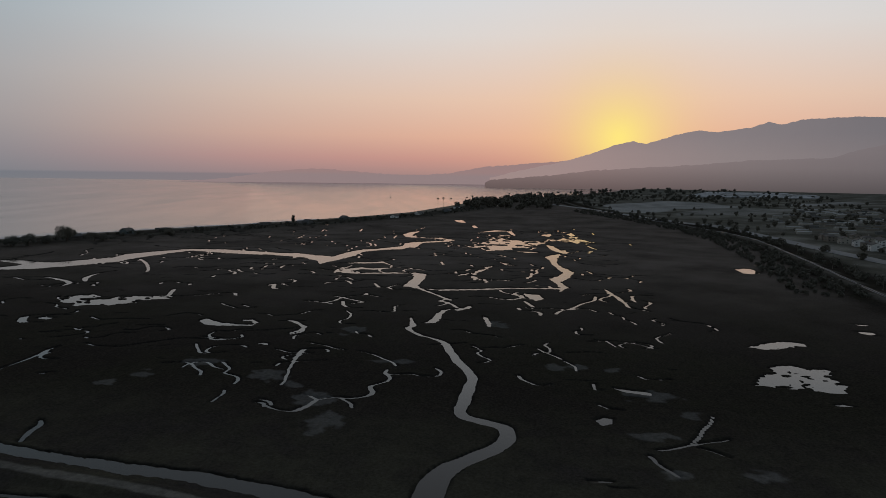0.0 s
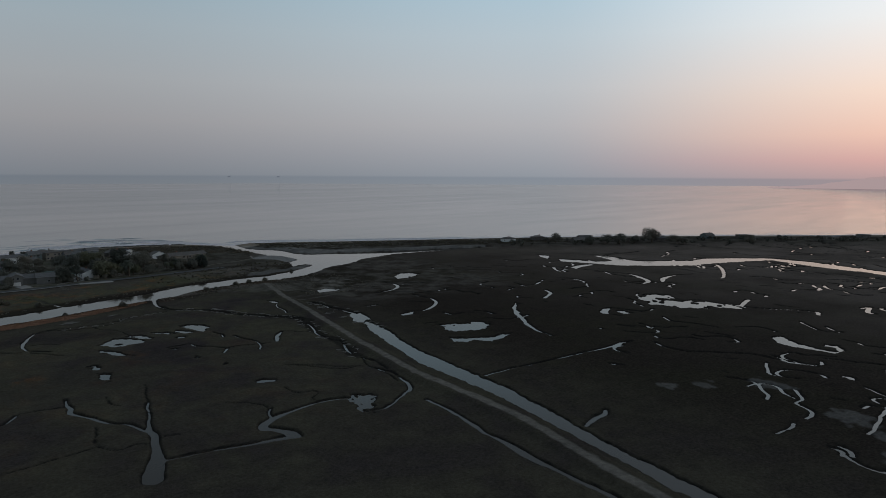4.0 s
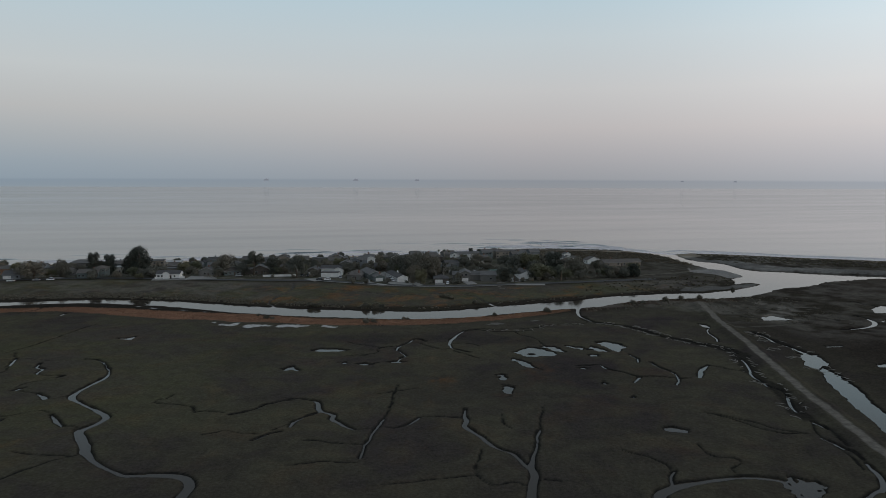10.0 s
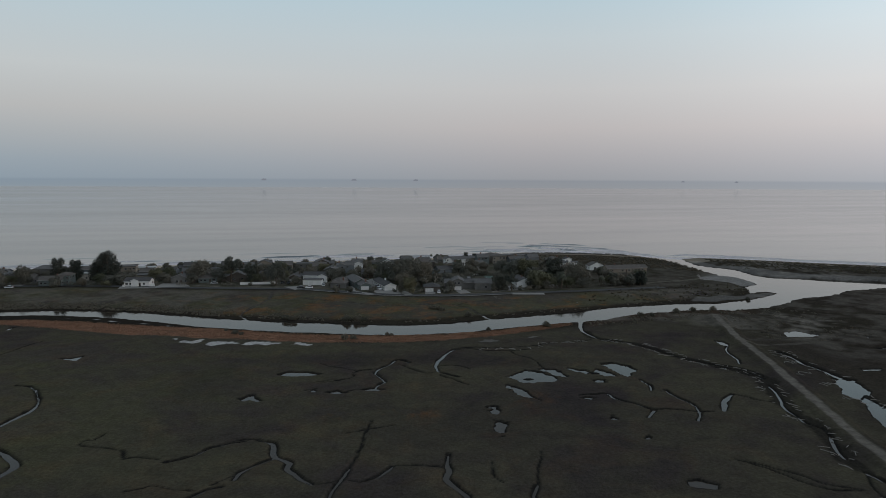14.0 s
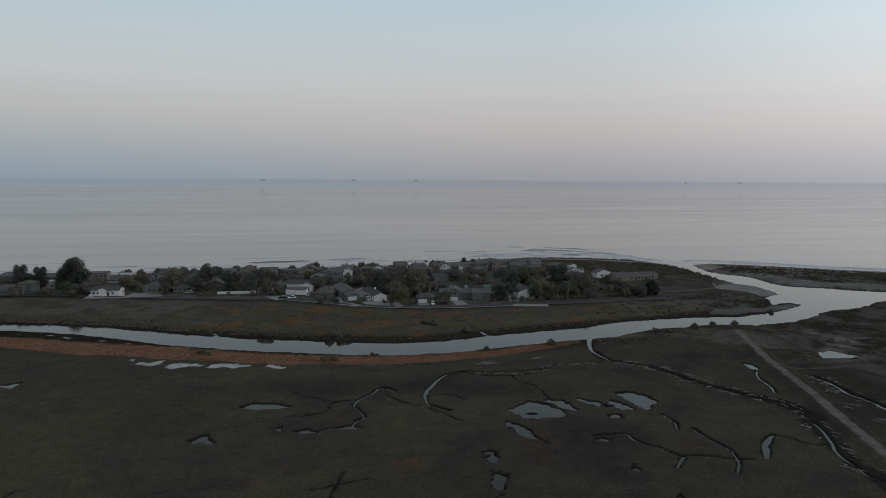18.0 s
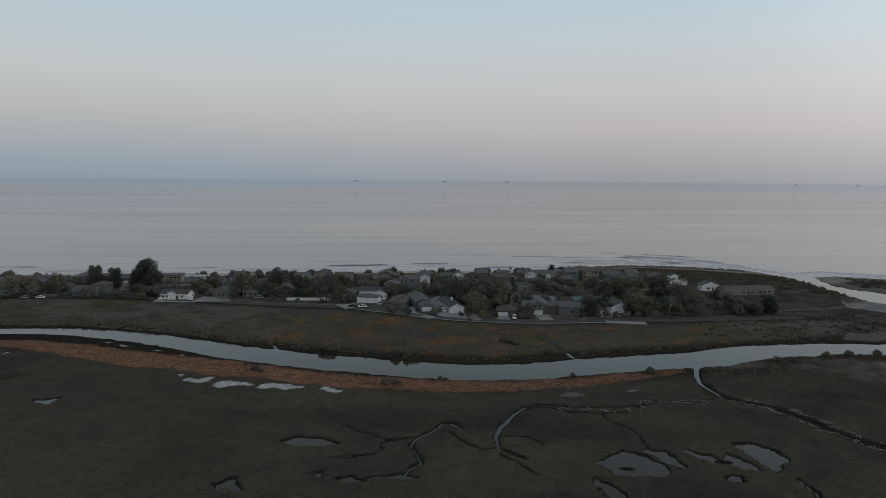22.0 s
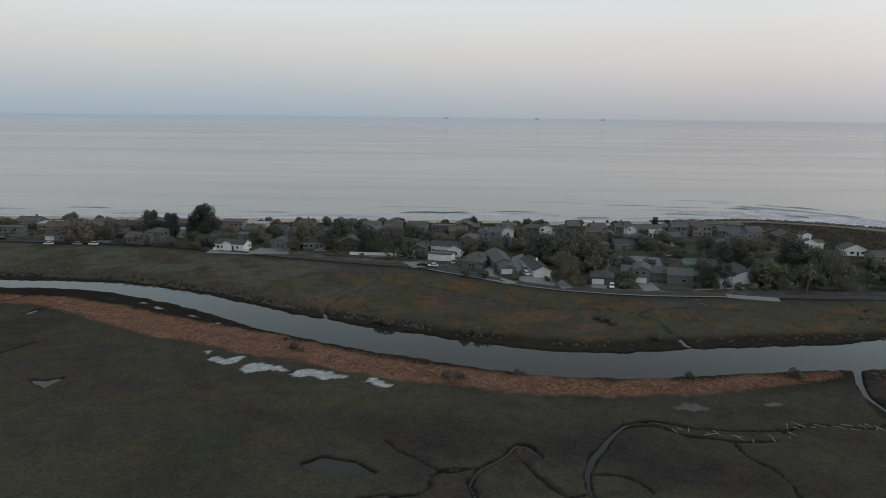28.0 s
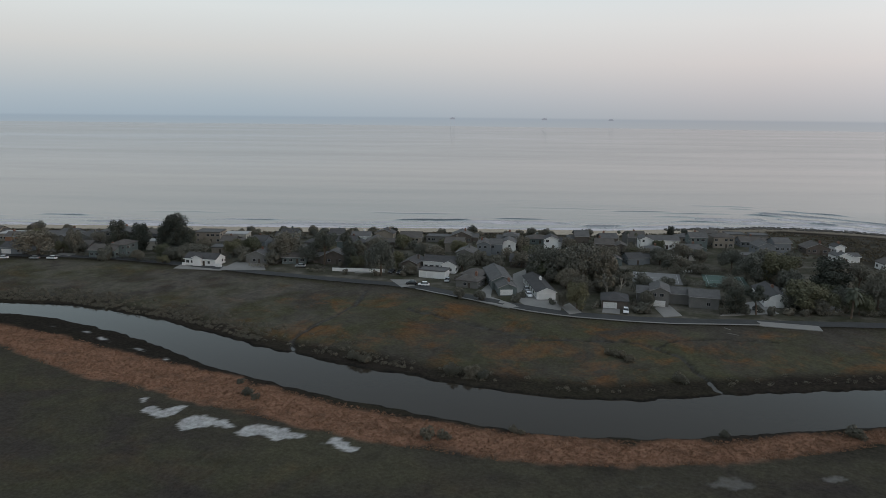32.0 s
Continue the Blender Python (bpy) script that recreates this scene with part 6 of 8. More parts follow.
def house(x, y, turn, wall, roof, blocks, label, group="", sparse=False, category="house", name="house"):
    """A house with its front wall's middle at x, y. Blocks: dx, dy (front edge), width, depth, storeys, roof style, garage doors."""
    base = tagged(new(name), label, category, group)
    depth = max(b[1] + b[3] for b in blocks)
    z = min(ground_z(x, y), ground_z(x + math.sin(radians(-turn)) * depth, y + depth), ground_z(x, y + depth)) + 0.12
    base.matrix_basis = pose(x, y, z, 0, 0, turn)
    c, s_ = math.cos(radians(turn)), math.sin(radians(turn))
    rng = random.Random(int(x * 13 + y * 7))
    for i, (dx, dy, w, d, storeys, style, garages) in enumerate(blocks):
        h = 2.75 * storeys + 0.25
        pitch = {"x": 0.42, "y": 0.42, "hip": 0.38}.get(style, 0)
        at = pose(dx, dy + d / 2, 0)
        FOOTPRINTS.append((x + dx * c - (dy + d / 2) * s_, y + dx * s_ + (dy + d / 2) * c, math.hypot(w, d) / 2))
        part("wall", wall_shape(w, d, h, style, pitch).mesh("wall", WALLS[wall]), base, at=at)
        part("roof", roof_shape(w, d, h, style, pitch).mesh("roof", ROOFS[roof if style != "flat" or roof == "pale" else "grey"]), base, at=at)
        if style in ("y", "x") and not sparse:
            reach = w / 2 + .45 if style == "y" else d / 2 + .45
            for sgn in (-1, 1):
                if style == "y":
                    y0, top = -d / 2 - .47, h + reach * pitch
                    board = Shape().add([(sgn * reach, y0, h - .2), (sgn * reach, y0, h + .02), (0, y0, top + .02), (0, y0, top - .2), (sgn * reach, y0 + .03, h - .2), (sgn * reach, y0 + .03, h + .02), (0, y0 + .03, top + .02), (0, y0 + .03, top - .2)], [(0, 1, 2, 3), (7, 6, 5, 4), (1, 5, 6, 2), (0, 3, 7, 4), (0, 4, 5, 1)])
                else:
                    board = Shape().box(-w / 2 - .45, w / 2 + .45, sgn * (reach + .02) - .02, sgn * (reach + .02) + .02, h - .22, h + .02)
                part("fascia", board.mesh("fascia", TRIM if wall == "white" else GREY_TRIM), base, "painted fascia board", at)
        front = -d / 2 - .004
        x0 = -w / 2 + 0.8
        for g in range(garages):
            gw = min(4.8, w - 1.2) if garages == 1 else 2.7
            part("garage_door", pane_mesh("garage", gw, 2.2), base, "white sectional garage door", at @ pose(x0 + gw / 2 - .2, front, 0.05))
            x0 += gw + .5
        if not garages and i == 0:
            part("door", pane_mesh("door", 1.0, 2.1), base, at=at @ pose(w * .12, front, 0.05))
        for level in range(int(math.ceil(storeys))):
            sill = 0.95 + 2.75 * level
            if sill + 1.3 > h:
                continue
            spots = [(u, front, 0) for u in np.arange(-w / 2 + 1.4, w / 2 - 1.0, 2.6)] if not sparse else [(u, front, 0) for u in np.arange(-w / 2 + 1.6, w / 2 - 1.0, 4.2)]
            spots = [q for q in spots if level or (q[0] > x0 + .6 and (garages or i or abs(q[0] - w * .12) > 1.4))]
            spots += [(w / 2 + .004, v, 90) for v in np.arange(-d / 2 + 2, d / 2 - 1.2, 4.2)] + [(-w / 2 - .004, v, -90) for v in np.arange(-d / 2 + 2, d / 2 - 1.2, 4.2)]
            for u, v, r in spots:
                if rng.random() < 0.2:
                    continue
                ww = rng.choice((1.1, 1.5, 1.5, 1.9))
                frame_ob = part("window", pane_mesh("frame", ww, 1.25), base, at=at @ pose(u, v, sill, 0, 0, r))
                part("pane", pane_mesh("pane", ww, 1.25), frame_ob)
        if i == 0 and style != "flat" and rng.random() < 0.7:
            top = h + min(w, d) / 2 * pitch
            cx = rng.uniform(-.3, .3) * w
            part("chimney", Shape().box(cx - .45, cx + .45, .4, 1.2, h - .2, top + .9).box(cx - .52, cx + .52, .33, 1.27, top + .9, top + 1.05).box(cx - .2, cx + .2, .6, 1.0, top + 1.05, top + 1.35).mesh("chimney", BRICK if rng.random() < .6 else WALLS[wall]), base, at=at)
    return base


V = "houses of the beach village"
house(-78, 497, 0, "brown", "dark", [(0, 0, 7, 13, 1.2, "y", 1)], "dark brown wooden house with front gable and carport", V)
house(-65, 488, -2, "white", "dark", [(0, 0, 11.5, 7, 1, "flat", 2), (-1.5, 15, 15, 9, 1.3, "x", 0), (4, 11, 6, 5, 1.3, "y", 0)], "white stucco house with flat-roofed garage in front", V)
house(-47, 476, -8, "grey", "brown", [(0, 0, 9.2, 9, 1, "hip", 0), (-2, 10, 9, 10, 1, "hip", 0)], "low grey-brown house with two hipped roofs", V)
house(-29, 469, 20, "teal", "grey", [(0, 0, 7, 9, 1, "y", 1), (-.6, 9.1, 8.4, 24, 1.2, "y", 0)], "long pale-roofed house with garage facing the lane", V)
house(-14, 467, 20, "white", "dark", [(0, 0, 7, 27, 1, "y", 1)], "long dark-roofed house with white garage doors", V)
house(-58, 517, 0, "grey", "grey", [(0, 0, 8, 10, 2, "y", 0)], "grey shingled two-storey house with front gable", V)
house(-54, 541, 8, "blue", "grey", [(0, 0, 6.5, 10, 2, "y", 0), (6, 1.5, 6, 9, 2, "x", 0)], "blue-grey two-storey beach house with dormer gable", V)
house(-43, 548, 8, "white", "grey", [(0, 0, 7, 11, 2, "y", 0), (-5, 4, 6, 8, 1, "x", 0)], "white-trimmed two-storey beach house with steep gable", V)
house(-70, 545, 8, "beige", "brown", [(0, 0, 9.5, 10, 1.6, "x", 0)], "tan shingled beach house with brown roof", V)
house(-24, 568, 10, "white", "dark", [(0, 0, 7, 9, 1.8, "y", 0), (6.5, 2, 6, 8, 1.2, "x", 0)], "white beach house with gable window", V)
house(26.5, 470, 0, "grey", "grey", [(0, 0, 6.5, 11, 2, "y", 1), (-5.6, 3, 4.6, 8, 1.4, "x", 0), (7, 6, 7.6, 8, 1.3, "x", 0), (15.5, 2.5, 10, 9, 1.4, "x", 0)], "large grey two-storey house with gable and wings", V)
house(11, 462, 3, "brown", "dark", [(0, 0, 9.2, 10, 1, "hip", 1)], "dark-roofed cottage with skylights and white garage door", V)
house(68, 481, 4, "white", "dark", [(0, 0, 9, 20, 1, "y", 2), (8, 6, 8, 9, 1, "x", 0)], "low white house with dark roof and wide driveway", V)
house(32, 587, 12, "white", "grey", [(0, 0, 16, 9, 1.6, "x", 0), (-9.5, -1, 5, 9, 1.8, "y", 0)], "white beach house with long window band", V)
house(41, 560, 5, "white", "grey", [(0, 0, 10, 9, 1, "hip", 0)], "white garden house with tall windows", V)
house(50, 596, 12, "teal", "grey", [(0, 0, 9, 9, 2, "x", 0)], "grey-green two-storey beach house", V)
house(63, 601, 14, "beige", "brown", [(0, 0, 11, 9, 2, "hip", 0)], "tan two-storey house with hipped roof", V)
house(80, 578, 14, "blue", "grey", [(0, 0, 9, 10, 2, "y", 0), (8.5, 2, 8, 9, 2.6, "x", 0), (3, -5, 6, 5, 1, "flat", 0)], "large pale blue modern beach house with tall glazing", V)
house(3, 561, 8, "brown", "brown", [(0, 0, 9, 9, 2, "x", 0), (8, 1, 6, 8, 1.6, "y", 0)], "brown shingled two-storey beach house", V)
house(114, 576, 15, "white", "grey", [(0, 0, 7, 8, 1.2, "y", 0), (6, 2, 5, 6, 1, "x", 0)], "small white gabled cottage near the point", V)
house(118, 600, 15, "white", "dark", [(0, 0, 5, 6, 1.3, "y", 0)], "small white gabled beach hut", V)
house(132, 563, 12, "white", "brown", [(0, 0, 11, 8, 1.1, "y", 0)], "white front-gabled house near the point", V)
house(148, 551, 12, "beige", "brown", [(0, 0, 24, 9, 1, "x", 0), (15, 2, 10, 8, 1, "x", 0)], "very long low tan house with brown roof", V)
house(108, 552, 8, "brown", "brown", [(0, 0, 12, 9, 1, "hip", 0)], "low brown house with hipped roof", V)
house(-300, 502, 18, "beige", "pale", [(0, 0, 17, 10, 1.2, "flat", 0)], "wide beige house with pale flat roof", V)
house(-291, 494, 14, "orange", "brown", [(0, 0, 10, 8, 1.4, "x", 0)], "orange cedar house with brown roof", V)
house(-272, 474, 10, "blue", "dark", [(0, 0, 11, 10, 1, "x", 1)], "low blue-grey house with dark roof and garage", V)
house(-275, 504, 14, "grey", "grey", [(0, 0, 11, 8, 1.4, "x", 0), (5, -3, 4.6, 5, 1.3, "y", 0)], "grey house with small front gable", V)
house(-225, 480, 8, "teal", "brown", [(0, 0, 13, 9, 1.2, "x", 0), (6, 4, 8, 10, 2, "hip", 0)], "large brown-roofed two-level house with chimneys", V)
house(-246, 515, 14, "grey", "grey", [(0, 0, 18, 10, 2, "hip", 0)], "large grey two-storey beach house with hipped roof", V)
house(-213, 503, 14, "cream", "pale", [(0, 0, 10, 8, 1.4, "flat", 0)], "cream house with pale flat roof", V)
house(-200, 528, 14, "beige", "grey", [(0, 0, 13, 10, 2, "flat", 0)], "boxy beige two-storey beach house", V)
house(-170, 479, 4, "white", "dark", [(-1, 0, 15, 9, 1, "x", 0), (-2, -1.2, 4, 6, 1.25, "y", 0)], "white cottage with dark roof and small dormer", V)
house(-190, 538, 14, "cream", "pale", [(0, 0, 12, 9, 1.2, "flat", 0)], "pale flat-roofed beach house", V)
house(-124, 554, 12, "white", "grey", [(0, 0, 10, 9, 1.2, "x", 0)], "white beach house with grey roof", V)
house(-98, 512, 6, "brown", "dark", [(0, 0, 12, 9, 1, "x", 0)], "low dark house behind a lawn", V)

# the courts behind the houses
COURTS = [(17, 507, 20, 20, "grey_tennis_court", plain("grey_court", (0.17, 0.165, 0.16), 0.9, 0.12), "worn grey tennis court between houses"),
          (46, 508, 17, 22, "green_tennis_court", plain("green_court", (0.085, 0.125, 0.105), 0.9, 0.12), "dull green tennis court framed by hedges")]
LINE = plain("court_line", (0.55, 0.55, 0.53), 0.8, 0.1)
for cx, cy, cw, cd, name, mat, label in COURTS:
    z = max(ground_z(cx + u, cy + v) for u in (0, cw) for v in (0, cd)) + .08
    court = tagged(new("tennis_court"), label, "tennis court")
    court.location = (cx, cy, z)
    part("surface", Shape().box(0, cw, 0, cd, -.6, 0).mesh("surface", mat), court)
    for q in ((1.5, 1.6, 1, cd - 1), (cw - 1.6, cw - 1.5, 1, cd - 1), (1.5, cw - 1.5, 1, 1.1), (1.5, cw - 1.5, cd - 1.1, cd - 1), (1.5, cw - 1.5, cd / 2 - .05, cd / 2 + .05)):
        part("court_line", Shape().box(*q, .004, .012).mesh("court_line", LINE), court)
    FOOTPRINTS.append((cx + cw / 2, cy + cd / 2, 12))

# rows nearer the beach and at the far end of the village
lots = random.Random(5)
LABELS = {"white": "white", "grey": "weathered grey", "blue": "blue-grey", "beige": "tan", "brown": "dark brown", "cream": "cream", "teal": "grey-green"}
STYLE = {"x": "gabled", "y": "front-gabled", "hip": "hip-roofed", "flat": "flat-roofed"}


def free(x, y, r):
    return all(math.hypot(x - a, y - b) > r + c for a, b, c in FOOTPRINTS)


for row, gap in ((66, 13), (85, 14.5), (104, 16), (124, 17)):
    for x in np.arange(-372, 150, gap):
        x = float(x) + lots.uniform(-2, 2)
        shore = float(np.interp(x, SHORE[:, 0], SHORE[:, 1]))
        y = shore - row - lots.uniform(0, 5)
        if y < float(np.interp(x, ROAD[:, 0], ROAD[:, 1])) + 10 or not free(x, y + 4, 5.2) or x > 95 and row < 100 or x > 118:
            continue
        wall, roof, style = lots.choice(["grey", "grey", "beige", "brown", "brown", "blue", "teal", "grey", "beige", "brown"]), lots.choice(["dark", "grey", "brown", "grey"]), lots.choice("x x y y hip flat".split())
        if lots.random() < .2:
            continue
        w, d, st = lots.uniform(6.5, 13), lots.uniform(7, 11), lots.choice((1, 1, 1.3, 1.6)) if row < 80 else lots.choice((1, 1, 1.2))
        blocks = [(0, 0, w, d, st, style, 0)]
        if lots.random() < .5:
            blocks.append((lots.choice((-1, 1)) * (w / 2 + 1.5), 2, 4.5, 6, 1, lots.choice(("y", "x")), 0))
        house(x, y, 13 + lots.uniform(-9, 9), wall, roof, blocks, f"{LABELS[wall]} {STYLE[style]} beach house among trees", V)

# ---- the lane and driveways ----
lane_line = smooth_line(ROAD, 4)


def ribbon(name, line, left, right, mat, lift, kerb=0.0):
    """A strip along a line, from left to right of it, draped on the ground."""
    normal = np.gradient(line, axis=0)
    normal = np.stack([-normal[:, 1], normal[:, 0]], -1) / np.hypot(normal[:, 0], normal[:, 1])[:, None]
    cross = np.linspace(left, right, 4)
    pts = line[None] + normal[None] * cross[:, None, None]
    z = np.array([[ground_z(x, y) for x, y in row] for row in pts])
    z = np.maximum(z, z.mean(0) - .05) + lift
    top = grid_mesh(name, pts[..., 0].T, pts[..., 1].T, z.T, mat)
    if kerb:
        solid = bmesh.new()
        solid.from_mesh(top)
        bmesh.ops.solidify(solid, geom=solid.faces[:], thickness=kerb)
        solid.to_mesh(top)
        solid.free()
    return top


inner = lane_line[(lane_line[:, 0] > -600) & (lane_line[:, 0] < 158)]
tagged(new("road", ribbon("road", inner, -2.9, 2.9, ASPHALT, 0.14)), "narrow dark asphalt lane in front of the houses", "road", kind="structure")
tagged(new("pavement", ribbon("pavement", inner[(inner[:, 0] > -70) & (inner[:, 0] < 60)], -4.0, -3.1, CONCRETE, 0.2, .12)), "pale concrete edging along the marsh side of the lane", "kerb", kind="structure")
for outline in ("-40.7,471.4 -39.1,490.7 -34.7,465.1 -22.2,454.9 -25.4,451.2 -38.8,457.0", "-33.2,504.9 -29.7,516.6 -20.2,485.4 -17.6,465.7 -7.6,466.9 -7.3,453.4 -20.8,457.1 -27.0,467.6", "46.8,464.4 57.7,484.7 62.1,489.0 67.1,472.5", "24.9,467.9 30.3,473.3 33.9,459.6 27.7,456.0", "85.3,493.4 90.8,495.2 89.6,481.2 83.2,479.2", "-178.8,470.5 -181.2,480.8 -158.0,480.1 -156.4,472.6", "-158.2,473.3 -159.8,490.8 -146.8,492.1 -138.6,479.7", "-80.7,479.7 -71.2,482.8 -67.5,472.4 -71.9,468.8", "-102.0,493.0 -89.4,497.1 -86.9,490.0 -99.2,486.0", "-7.9,459.4 -5.2,464.8 0.1,453.2 -3.8,449.4", "-250.5,476.0 -241.5,477.0 -242.2,484.0 -251.2,483.0", "7.0,455.5 13.0,455.5 13.0,461.5 7.0,461.5"):
    ring = numbers(outline)
    if sum(a[0] * b[1] - b[0] * a[1] for a, b in zip(ring, np.roll(ring, -1, 0))) < 0:
        ring = ring[::-1]
    drive = tagged(new("driveway", Shape().slab([(x, y, ground_z(x, y) + .16) for x, y in ring], .5).mesh("driveway", CONCRETE)), "pale concrete driveway beside the lane", "driveway")
pad = tagged(new("parking_pad", Shape().box(0, 19, 0, 5.5, -.9, .0).mesh("parking_pad", CONCRETE)), "pale concrete parking pad on the marsh side", "parking pad")
pad.location = (58, 455, ground_z(67, 458) + .2)


# ---- cars ----
def car_thing(paint, colour):
    base = tagged(new("car"), f"{colour} car parked by the lane", "car", "parked cars")
    w = 0.92
    outline = [(-2.3, .35), (-2.25, .85), (-1.35, .98), (1.55, 1.02), (2.2, .95), (2.3, .4)]
    body = Shape()
    body.add([(x, -w, z) for x, z in outline] + [(x, w, z) for x, z in outline], [tuple(range(6)), tuple(range(11, 5, -1))] + [(i, i + 6, (i + 1) % 6 + 6, (i + 1) % 6) for i in range(6)])
    part("body", body.mesh("body", paint), base)
    cab = [(-1.25, .98), (-.55, 1.6), (1.2, 1.64), (1.85, 1.02)]
    s = Shape().add([(x, -w * (.97 if z < 1.2 else .8), z) for x, z in cab] + [(x, w * (.97 if z < 1.2 else .8), z) for x, z in cab], [(0, 1, 2, 3), (7, 6, 5, 4), (0, 4, 5, 1), (2, 6, 7, 3)])
    part("window_glass", s.mesh("window_glass", GLASS), base)
    part("roof", Shape().slab([(-.6, -.76, 1.65), (1.25, -.76, 1.69), (1.25, .76, 1.69), (-.6, .76, 1.65)], .07).mesh("roof", paint), base)
    for x in (-1.45, 1.4):
        for y in (-.9, .9):
            tyre = part("wheel", Shape().tube([(x, y - .11, .33), (x, y + .11, .33)], [.33, .33], 14).mesh("tyre", RUBBER), base)
            part("rim", Shape().tube([(x, y - .125, .33), (x, y + .125, .33)], [.2, .2], 10).mesh("rim", CHROME), tyre)
    for y in (-.62, .62):
        part("headlight", Shape().box(-2.3, -2.22, y - .2, y + .2, .68, .84).mesh("headlight", LAMP_GLASS), base)
        part("tail_light", Shape().box(2.2, 2.29, y - .18, y + .18, .68, .9).mesh("tail_light", TAIL), base)
    return base


CARS = {c: car_thing(p, c) for c, p in PAINTS.items()}
parked = set()
for colour_name, x, y, turn in (("white", -64, 473.5, 12), ("black", -69.5, 474.5, 12), ("white", -138, 503, 75), ("white", -133, 506, 75), ("silver", -127, 490, 10), ("white", -244, 470, 6), ("silver", -252, 468, 6), ("white", -266, 464, 10), ("silver", -57, 484, 95), ("black", -84, 491, 85), ("black", -80, 491, 85), ("silver", -23, 478, 110), ("white", -21, 470, 110), ("black", 60, 474, 100), ("silver", -232, 492, 80), ("black", -300, 468, 10), ("white", 15, 458, 92)):
    m = pose(x, y, ground_z(x, y) + (.16 if y < 475 or x < -200 else .1), 0, 0, turn)
    if colour_name in parked:
        copy_thing(CARS[colour_name], m)
    else:
        CARS[colour_name].matrix_basis = m
        parked.add(colour_name)

# ---- trees of the village ----
T = "trees of the beach village"
EAST_TREES = (("cypress", -199, 501, 1.05, 1), ("pine", -107, 500, 0.8, 1), ("bright", -251, 484, 0.9, 0.8), ("oak", -206, 481, 0.8, 0.8), ("bright", -190, 478, 0.6, 0.8), ("oak", -181, 484, 0.7, 0.8), ("oak", -145, 494, 0.8, 0.8), ("oak2", -128, 498, 1, 0.9),
    ("pine", -122, 530, 0.7, 0.9), ("cypress2", -104, 494, 0.8, 0.9), ("oak2", -259, 477, 1.9, 0.66), ("oak", -244, 484, 1.06, 1.5), ("cypress2", -227, 495, 1.08, 1.12), ("cypress2", -220, 500, 1.05, 1.01), ("cypress2", -208, 505, 1.1, 0.85), ("oak", -183, 491, 1.92, 0.5),
    ("bush", -156, 493, 2.08, 0.89), ("oak2", -139, 502, 1.63, 0.89), ("oak", -141, 491, 0.9, 0.94), ("pine", -119, 498, 1.18, 0.9), ("bright", -198, 490, 0.93, 0.89), ("bush", -221, 477, 2.24, 1.11), ("oak", -190, 511, 0.85, 1.01))
MIDDLE_TREES = (("fan", 14, 581, 0.62, 1), ("fan", 18, 584, 0.55, 1), ("fan", 9, 586, 0.58, 1), ("gum", 8, 478, 1.05, 1), ("gum", 12, 481, 0.9, 1), ("oak", -9, 511, 1.1, 1.2), ("oak2", -14, 522, 1, 1), ("oak", 0, 521, 1, 1.1),
    ("oak", -2, 481, 1, 0.9), ("oak", -38, 459, 0.62, 0.8), ("bush", -25, 461.5, 1.2, 1), ("oak", -46, 459.5, 0.55, 1), ("oak", -98, 499, 0.9, 1), ("oak2", -87, 486, 1.23, 1.33), ("oak", -82, 528, 0.69, 1.37), ("oak2", -18, 500, 1.44, 1.08),
    ("oak2", -6, 501, 1.66, 1.02), ("oak", -32, 520, 1.02, 0.96), ("oak", -51, 520, 0.88, 1.03), ("bright", -2, 458, 0.92, 1.33), ("oak", -7, 459, 0.58, 1.35), ("oak2", 7, 503, 0.78, 1.75))
LANE_TREES = (("palm", 90, 474, 1, 1), ("bush", 55, 470, 1.3, 0.9), ("bush", 60, 473, 1.1, 0.8), ("bush", 76, 472.5, 1.4, 0.7), ("bush", 70, 473, 1.3, 0.7), ("pine", 125, 493, 0.75, 0.7), ("cypress2", 144, 494, 0.85, 0.8), ("oak", 139, 497, 0.9, 0.9),
    ("palm", 118, 490, 0.7, 0.8), ("cypress2", 52, 469, 0.75, 0.97), ("bright", 76, 480, 1.7, 0.76), ("oak2", 103, 490, 1.33, 1.17), ("oak", 22, 468, 0.72, 1.12), ("oak", 81, 477, 0.76, 0.94), ("bush", 21, 461, 2.09, 0.67))
WEST_TREES = (("oak2", 72, 540, 1.2, 1), ("oak2", 60, 545, 1.1, 0.9), ("oak", 97, 520, 1.1, 1), ("oak2", 66, 522, 1.44, 0.87), ("bright", 75, 519, 1.66, 0.99), ("cypress2", 91, 504, 1.58, 0.77), ("oak", 47, 555, 0.81, 1.12), ("oak", 61, 565, 0.83, 1.12),
    ("oak", 87, 555, 1.15, 0.96), ("oak", 76, 505, 1.26, 1), ("oak", 29, 546, 0.94, 0.94), ("oak2", 106, 524, 1.12, 0.95))
for kind, x, y, s, st in EAST_TREES + MIDDLE_TREES + LANE_TREES + WEST_TREES:
    plant(kind, x, y, s, st, T)
green = random.Random(31)
placed = []
